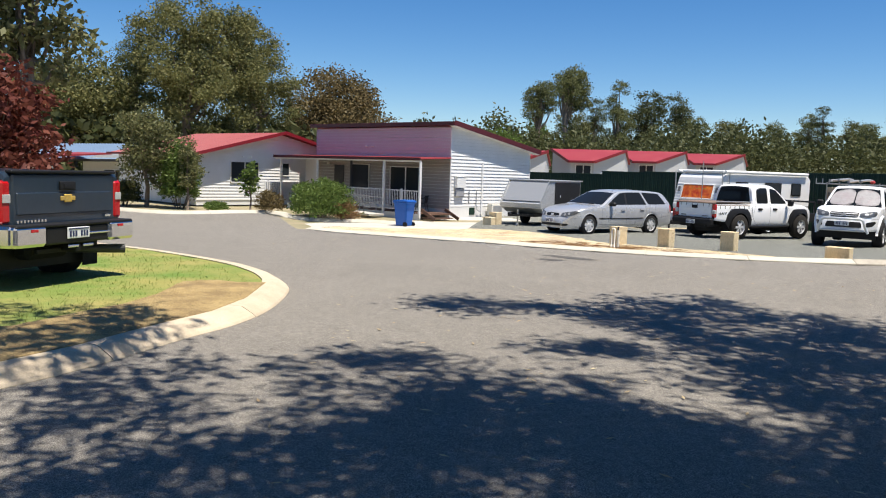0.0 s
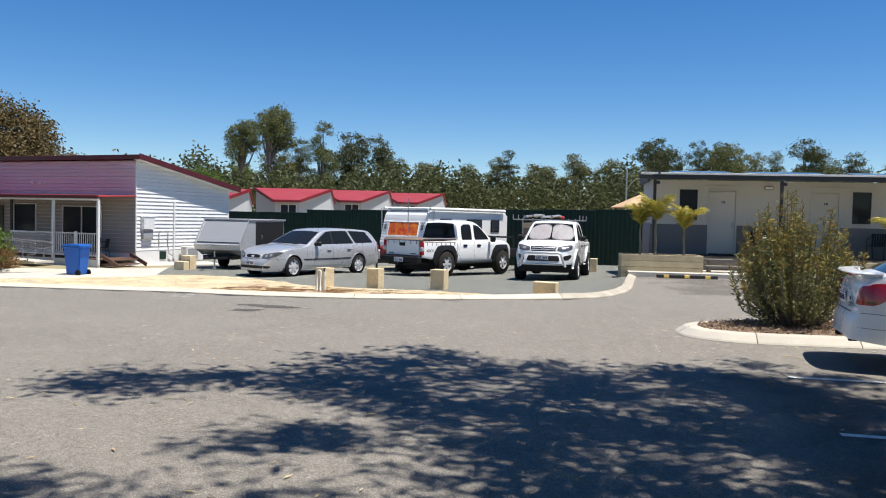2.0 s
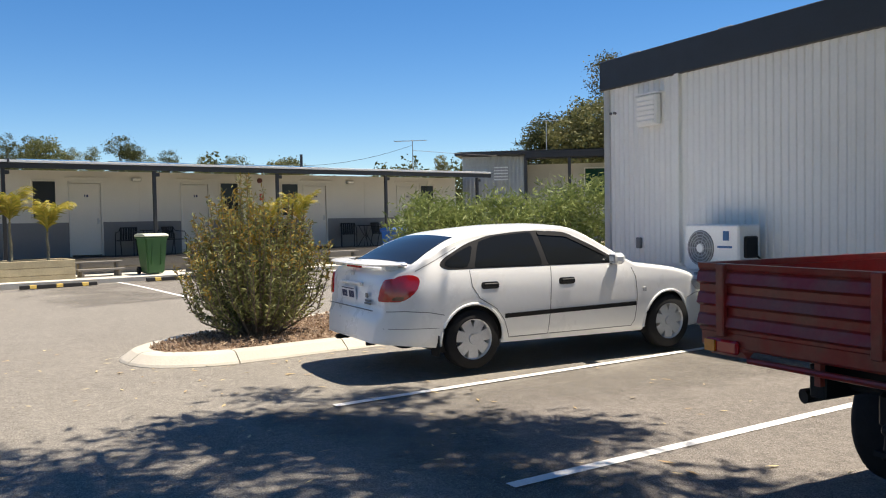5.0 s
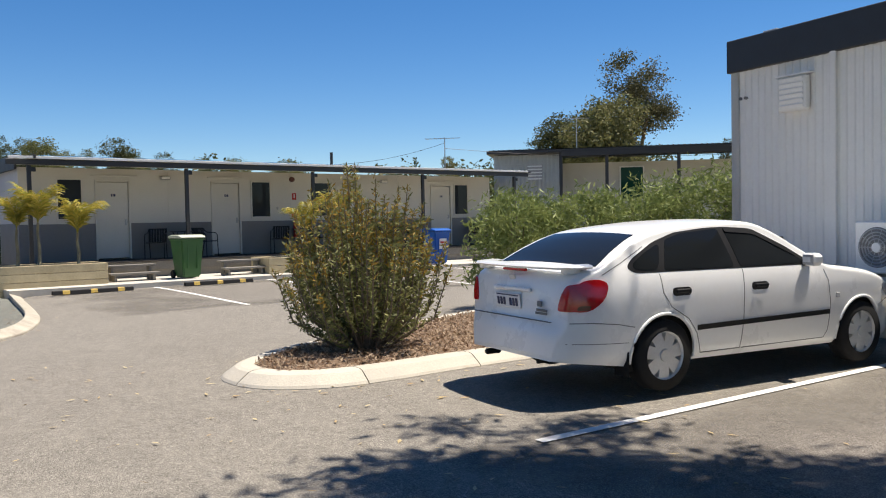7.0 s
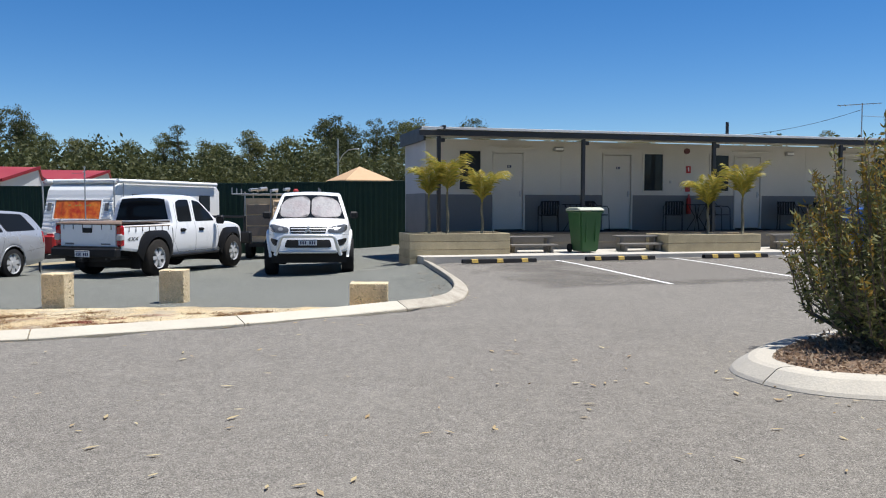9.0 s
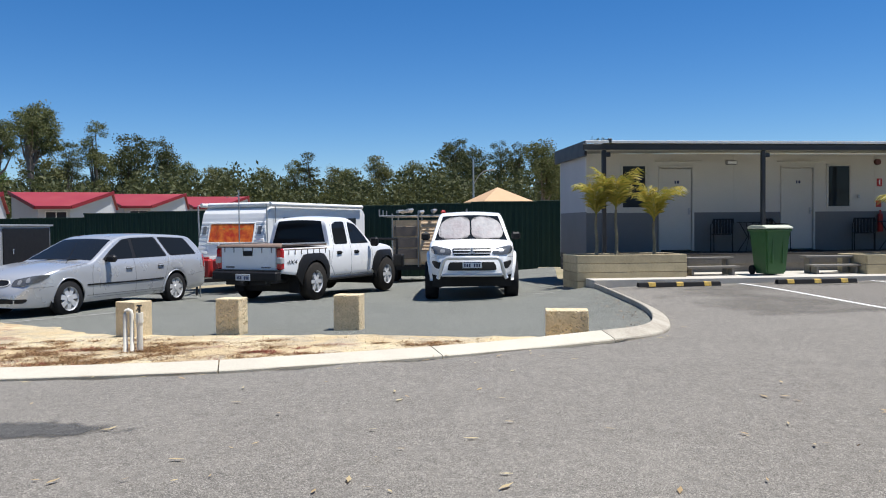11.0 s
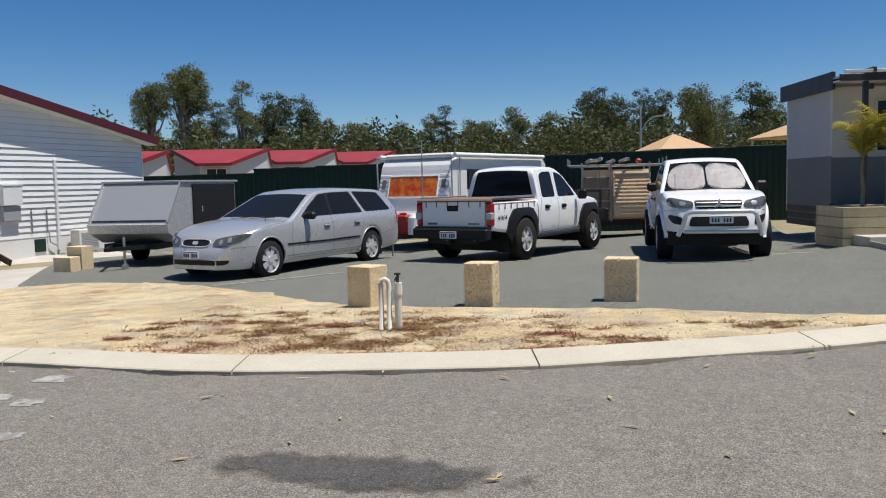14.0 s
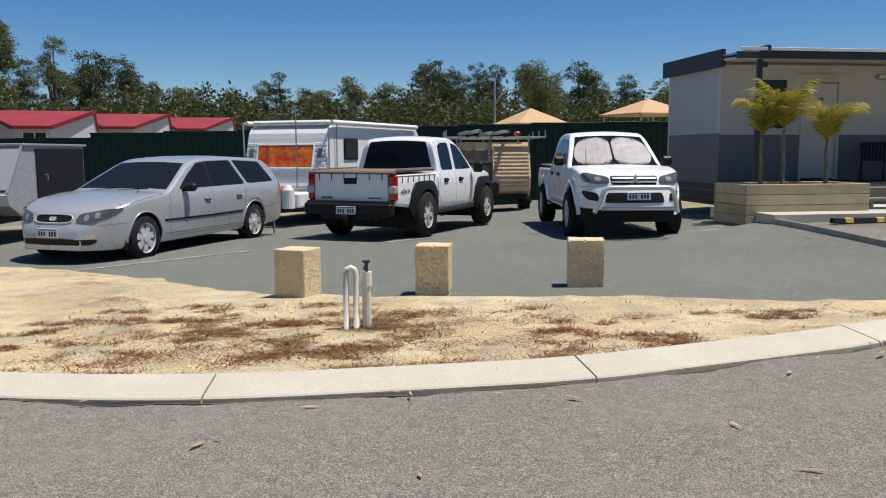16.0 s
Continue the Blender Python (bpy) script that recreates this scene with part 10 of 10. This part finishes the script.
def cargo_trailer():
    m = pose(-22.64, 9.66, gz(-22.64, 9.66), 0, 0, -52.0) @ Matrix.Diagonal((0.87, 0.87, 0.87, 1))        # x towards its sloping front
    e = thing("cargo_trailer", m, "aluminium box trailer with a sloping chequer-plate front", "trailer")
    W_, z0, z1 = 1.95, 0.62, 1.95
    bm = B()
    prism(bm, [(-2.6, z0), (0.55, z0 - 0.05), (1.02, z0 + 0.18), (1.05, z0 + 0.40), (0.35, z1), (-2.6, z1)], "y", -W_ / 2, W_ / 2)
    part("body", bm, M_ALUM, e, "dull aluminium body")
    bm = B()
    prism(bm, [(1.02, z0 + 0.17), (1.06, z0 + 0.18), (1.10, z0 + 0.38), (1.07, z0 + 0.40), (1.03, z0 + 0.40)], "y", -W_ / 2 - 0.02, W_ / 2 + 0.02)
    part("front_plate", bm, M_TREAD, e, "chequer plate stone guard")
    for s in (1, -1):
        bm = B()
        prism(bm, [(0.60, z0 - 0.02), (1.02, z0 + 0.19), (1.04, z0 + 0.39), (0.36, z1 - 0.02), (-0.1, z1 - 0.02), (-0.1, z0 + 0.02)], "y", s * (W_ / 2 + 0.003) - 0.006, s * (W_ / 2 + 0.003) + 0.006)
        part("side_plate", bm, M_TREAD, e, "chequer plate side panel")
        bm = B()
        box(bm, -1.35, s * (W_ / 2 + 0.012), 1.38, 2.35, 0.03, 1.02, bevel=0.01)
        d = part("side_door", bm, M_BLKPL, e, "black open side hatch")
        bm = B()
        box(bm, -0.6, s * (W_ / 2 + 0.035), 1.3, 0.06, 0.03, 0.14, bevel=0.006)
        part("latch", bm, M_CHROME, d)
        bm = B()
        box(bm, -1.3, s * (W_ / 2 + 0.02), z0 + 0.12, 2.5, 0.03, 0.26, bevel=0.01)
        part("lower_panel", bm, M_ALUM, e)
        wheel(e, -0.9, s * 0.86, 0.32, 0.2, 0.18, M_ALLOY, 6, "steel trailer wheel", holes=0.2)
        bm = B()
        tube(bm, [(-0.9 + 0.38 * math.cos(a), s * 0.95, 0.36 + 0.36 * math.sin(a)) for a in np.linspace(0, math.pi, 12)], 0.05, 6)
        part("mudguard", bm, M_TREAD, e)
    for s in (1, -1):
        bm = B()
        beam(bm, (0.38, s * W_ / 2, z1), (1.07, s * W_ / 2, z0 + 0.42), 0.03, 0.05)
        part("edge_trim", bm, M_ALUM, e)
    bm = B()
    box(bm, 1.02, 0, z0 + 0.47, 0.02, W_ - 0.1, 0.02, Matrix.Rotation(-0.6, 4, "Y"))
    part("hatch_seam", bm, M_DARK, e)
    bm = B()
    box(bm, -1.15, 0, z1 + 0.02, 3.1, W_ + 0.1, 0.05, bevel=0.01)
    part("lid", bm, M_ALUM, e, "aluminium lid")
    bm = B()
    box(bm, -0.7, 0, 0.5, 3.4, 1.3, 0.14)
    beam(bm, (0.9, 0.5, 0.5), (2.0, 0, 0.5), 0.06, 0.08)
    beam(bm, (0.9, -0.5, 0.5), (2.0, 0, 0.5), 0.06, 0.08)
    part("chassis", bm, M_BLKPL, e)
    bm = B()
    cyl(bm, (1.5, 0.15, 0.12), (1.5, 0.15, 0.75), 0.03, 0.03, 8)
    cyl(bm, (1.5, 0.11, 0.08), (1.5, 0.19, 0.08), 0.08, 0.08, 14)
    part("jockey_wheel", bm, M_GALV, e, "steel jockey wheel")


cargo_trailer()


def camper_trailer():
    m = pose(-19.9, 21.95, gz(-20, 22), 0, 0, 38.0)          # its face towards the car park is -y
    e = thing("tool_trailer", m, "tan steel tool trailer with a loaded ladder rack", "trailer")
    bm = B()
    prism(bm, [(-0.95, 0.55), (0.95, 0.55), (0.95, 1.05), (0.72, 1.95), (-0.95, 1.95)], "y", -0.1, 2.3)
    part("box", bm, M_TANBOX, e, "tan steel box")
    for z in (0.80, 1.15, 1.5):
        bm = B()
        box(bm, -0.55, -0.12, z + 0.1, 0.72, 0.03, 0.30, bevel=0.01)
        part("locker_door", bm, M_GREYTAN, e, "grey-brown locker door")
    bm = B()
    box(bm, 0.42, -0.26, 0.82, 1.0, 0.46, 0.36, bevel=0.015)
    part("lower_locker", bm, M_TANBOX, e, "tan lower locker")
    for k in range(3):
        bm = B()
        box(bm, 0.45, -0.50, 0.72 + 0.10 * k, 0.7, 0.02, 0.03, bevel=0.006)
        part("locker_rib", bm, M_TANBOX, e)
    bm = B()
    prism(bm, [(-0.48, 1.0), (-0.08, 1.95), (0.0, 1.95), (0.0, 1.0)], "x", -0.08, 0.93)
    d = part("sloping_door", bm, M_TANBOX, e, "tan sloping side door")
    for k in range(9):
        bm = B()
        box(bm, 0.425, -0.475 + 0.042 * k, 1.05 + 0.10 * k, 0.94, 0.03, 0.05, Matrix.Rotation(-0.4, 4, "X"), bevel=0.006)
        part("door_rib", bm, M_TANBOX, d)
    bm = B()
    for x in (-0.95, -0.15, 0.9):
        cyl(bm, (x, -0.2, 0.5), (x, -0.2, 2.15), 0.022, 0.022, 8)
        cyl(bm, (x, 2.3, 1.5), (x, 2.3, 2.15), 0.022, 0.022, 8)
    for y in (-0.2, 1.0, 2.3):
        cyl(bm, (-1.35, y, 2.08), (1.35, y, 2.08), 0.022, 0.022, 8)
        for x in (-1.35, 1.35):
            cyl(bm, (x, y, 2.08), (x, y, 2.28), 0.02, 0.02, 8)
    part("ladder_rack", bm, M_GALV, e, "galvanised ladder rack")
    bm = B()
    for k, (x, z) in enumerate(((-0.75, 2.2), (-0.45, 2.24), (-0.1, 2.18), (0.3, 2.22))):
        tube(bm, [(x, -0.7, z), (x + 0.05, 1.0, z + 0.05), (x - 0.1, 2.9, z + 0.02)], 0.05, 6)
    for k in range(8):
        cyl(bm, (-0.75, -0.5 + 0.4 * k, 2.22), (-0.45, -0.5 + 0.4 * k, 2.25), 0.016, 0.016, 6)
    part("ladder", bm, M_ALUM, e, "aluminium ladders and poles")
    bm = B()
    box(bm, 0.62, 0.1, 2.19, 0.16, 0.4, 0.12, bevel=0.05)
    part("red_bundle", bm, M_SIGNRED, e, "red strapped bundle")
    bm = B()
    box(bm, 0, 1.1, 0.47, 1.7, 2.6, 0.12)
    part("chassis", bm, M_BLKPL, e)
    for y in (0.6, 1.4):
        for s in (1, -1):
            w = wheel(e, 0.0, 0.0, 0.33, 0.2, 0.19, M_ALLOY, 6, "dusty steel wheel", holes=0.2)
            w.matrix_local = pose(s * 0.92, y, 0, 0, 0, -90)


M_TANBOX = material("tan_dusty_paint", (0.66, 0.50, 0.32), 0.7, spread=0.08, scale=3, fine=30, bump=0.1, second=(0.45, 0.32, 0.20), mix=0.6)
M_GREYTAN = material("grey_brown_paint", (0.22, 0.17, 0.13), 0.7, spread=0.1, scale=4, fine=30, bump=0.1)
camper_trailer()


# dark colour that paints the shade inside the limestone pits
M_PIT = material("pit_shade", (0.16, 0.115, 0.065), 0.95, spread=0.3, scale=20, fine=90, bump=0.5)


def limestone(x, y, deg, l, w, h, label):
    e = thing("limestone_block", rest(x, y, 0.045, deg), label, "stone block", "limestone blocks")
    pitted = "pitted" in label or "rough" in label
    bm = B()
    box(bm, 0, 0, h / 2 - 0.02, l, w, h, bevel=0.008)
    bmesh.ops.subdivide_edges(bm, edges=[ed for ed in bm.edges if ed.calc_length() > 0.1], cuts=26 if pitted else 6, use_grid_fill=True)
    bm.normal_update()
    move = []
    for v in bm.verts:
        k = 0.004 * noise.noise(v.co * 14 + Vector((x, y, 0)))
        if pitted:
            d, _ = noise.voronoi(v.co * 38 + Vector((x, y, 0)))
            if d[0] < 0.31 and noise.noise(v.co * 9 + Vector((y, x, 3))) > -0.25:
                k -= 0.013
        move.append((v, v.normal * k))
    sunk = {v for v, k in move if k.length > 0.009}
    # sunk faces take the dark colour, so shade in the pits is painted
    for f in bm.faces:
        f.material_index = 1 if all(v in sunk for v in f.verts) else 0
    for v, k in move:
        v.co += k
    stone = part("stone", bm, M_LIME, e)
    stone.data.materials.append(M_PIT)
    return e


limestone(-13.40, 8.34, 14, 0.34, 0.32, 0.50, "cut limestone block standing on the sandy verge")
limestone(-12.33, 9.14, 29, 0.33, 0.29, 0.50, "rough pitted limestone block standing on end")
limestone(-11.26, 10.28, 30, 0.36, 0.28, 0.49, "rough pitted limestone block standing on end")
limestone(-8.2, 10.88, 33, 0.50, 0.30, 0.36, "rough limestone block lying on its side by the kerb")
limestone(-22.64, 8.18, 30, 0.36, 0.32, 0.46, "pale limestone block beside the trailer")
limestone(-22.4, 7.85, 30, 0.41, 0.27, 0.29, "pale limestone block lying before another")
limestone(-16.3, 20.9, 40, 0.30, 0.36, 0.50, "pale limestone block behind the ute")


def standpipe():
    e = thing("standpipe", rest(-11.72, 7.30, 0.05, 40), "cream plastic water pipes bent over beside a tap riser", "water pipe")
    bm = B()
    tube(bm, [(-0.045, 0, -0.1), (-0.045, 0, 0.44), (-0.038, 0, 0.47), (-0.01, 0, 0.485), (0.02, 0, 0.47), (0.03, 0, 0.43), (0.03, 0, -0.1)], 0.023, 10)
    part("bent_pipe", bm, M_PIPE, e, smooth=True)
    bm = B()
    cyl(bm, (0.11, 0.02, -0.1), (0.11, 0.02, 0.40), 0.034, 0.034, 12)
    cyl(bm, (0.11, 0.02, 0.34), (0.11, 0.02, 0.45), 0.044, 0.040, 12)
    part("riser", bm, M_PIPE, e, "cream capped riser")
    bm = B()
    cyl(bm, (0.11, 0.02, 0.45), (0.11, 0.02, 0.52), 0.014, 0.014, 8)
    box(bm, 0.11, 0.02, 0.53, 0.06, 0.02, 0.02, bevel=0.004)
    tube(bm, [(0.11, 0.02, 0.49), (0.10, 0.0, 0.50), (0.09, -0.01, 0.47)], 0.008, 6)
    part("tap", bm, M_DARK, e, "small dark tap")


standpipe()


def wheelie_bin(m, body, lid, label):
    e = thing("wheelie_bin", m, label, "bin")
    bm = B()
    a = [(-0.22, -0.26), (0.22, -0.26), (0.22, 0.24), (-0.22, 0.24)]
    b = [(-0.29, -0.33), (0.29, -0.33), (0.29, 0.33), (-0.29, 0.33)]
    lo = [bm.verts.new((x, y, 0.03)) for x, y in a]
    hi = [bm.verts.new((x, y, 0.97)) for x, y in b]
    bm.faces.new(lo[::-1])
    bm.faces.new(hi)
    for i in range(4):
        bm.faces.new((lo[i], lo[(i + 1) % 4], hi[(i + 1) % 4], hi[i]))
    bmesh.ops.bevel(bm, geom=bm.edges[:], offset=0.03, segments=2, affect="EDGES")
    box(bm, 0, 0, 0.955, 0.63, 0.70, 0.045, bevel=0.012)
    for x in (-0.12, 0.12):
        box(bm, x, -0.30, 0.55, 0.03, 0.04, 0.6, bevel=0.01)
    part("body", bm, body, e)
    bm = B()
    prism(bm, [(-0.37, 0.985), (0.36, 0.985), (0.36, 1.03), (0.2, 1.065), (-0.2, 1.065), (-0.37, 1.02)], "x", -0.32, 0.32)
    bmesh.ops.bevel(bm, geom=bm.edges[:], offset=0.012, segments=1, affect="EDGES")
    part("lid", bm, lid, e)
    bm = B()
    tube(bm, [(-0.25, 0.40, 1.0), (0.25, 0.40, 1.0)], 0.016, 8)
    part("handle", bm, body, e)
    for s in (-1, 1):
        bm = B()
        cyl(bm, (s * 0.24, 0.24, 0.10), (s * 0.29, 0.24, 0.10), 0.10, 0.10, 16)
        part("wheel", bm, M_BLACK, e)
    return e


wheelie_bin(MOTEL @ pose(3.22, -1.35, 0.08, 0, 0, 4), M_GREENBIN, M_BINLID, "green wheelie bin with a pale lid beside the steps")
bb = wheelie_bin(MOTEL @ pose(10.6, -1.75, 0.08, 0, 0, 2), M_BLUEBIN, M_BLUEBIN, "blue plastic bin with a printed label by the path")
bm = B()
box(bm, 0, -0.335, 0.62, 0.26, 0.01, 0.30, Matrix.Rotation(0.07, 4, "X"))
part("label_panel", bm, M_WHITEPL, bb, "white label panel")
bm = B()
box(bm, 0, -0.345, 0.66, 0.2, 0.008, 0.05, Matrix.Rotation(0.07, 4, "X"))
box(bm, 0, -0.340, 0.58, 0.2, 0.008, 0.03, Matrix.Rotation(0.07, 4, "X"))
part("label_bars", bm, M_SIGNRED, bb)
wheelie_bin(rest(-22.35, 4.59, 0.0, -50) @ Matrix.Diagonal((0.9, 0.9, 0.9, 1)), M_BLUEBIN, M_BLUEBIN, "bright blue wheelie bin standing before the office porch")


porch_chair = copy_thing(chair, OFFICE @ pose(-0.95, -1.0, 0.115, 0, 0, -60))
copy_thing(chair, OFFICE @ pose(-1.75, -0.75, 0.115, 0, 0, 10))


def roof_aerial(x, y, z, h):
    e = thing("tv_aerial", pose(x, y, z), "thin television aerial on a roof mast", "aerial", "roof aerials")
    bm = B()
    cyl(bm, (0, 0, 0), (0, 0, h), 0.02, 0.016, 8)
    part("mast", bm, M_GALV, e)
    bm = B()
    beam(bm, (-0.7, -0.1, h - 0.05), (0.55, 0.1, h - 0.02), 0.02, 0.02)
    for k in range(8):
        x0 = -0.65 + 0.16 * k
        cyl(bm, (x0, -0.28 + 0.02 * k, h - 0.04), (x0, 0.28 - 0.02 * k, h - 0.04), 0.008, 0.008, 5)
    part("elements", bm, M_GALV, e)


roof_aerial(-3.9, 31.2, 3.15, 1.25)
roof_aerial(1.0, 37.5, 4.1, 1.6)


def wires():
    """Slack service wires between the roofs."""
    for a, b, sag in (((-3.9, 31.2, 4.0), (14, 40, 4.6), 0.5), ((-9.5, 31, 3.6), (-3.9, 31.2, 4.2), 0.3), ((14, 62, 8.0), (40, 60, 8.4), 0.6)):
        e = thing("service_wire", Matrix(), "thin dark overhead service wire between roofs", "wire", "service wires")
        bm = B()
        A, Bv = Vector(a), Vector(b)
        tube(bm, [A.lerp(Bv, t) - Vector((0, 0, sag * 4 * t * (1 - t))) for t in np.linspace(0, 1, 14)], 0.007, 5)
        part("strand", bm, M_DARK, e)


wires()

# office path and paving
tagged(drape("office_path", [(-19.3, 0.72), (-19.6, 1.04), (-20.97, 2.67), (-21.05, 5.0), (-20.35, 7.19), (-19.9, 9.39), (-23.91, 11.51), (-27.26, 10.4), (-27.18, 8.28), (-25.45, 5.63), (-23.74, 3.87), (-23.6, 1.75), (-22.8, 0.9)], M_CONC, 0.018, 1.0),
       "pale concrete path round the office", "path", kind="structure")
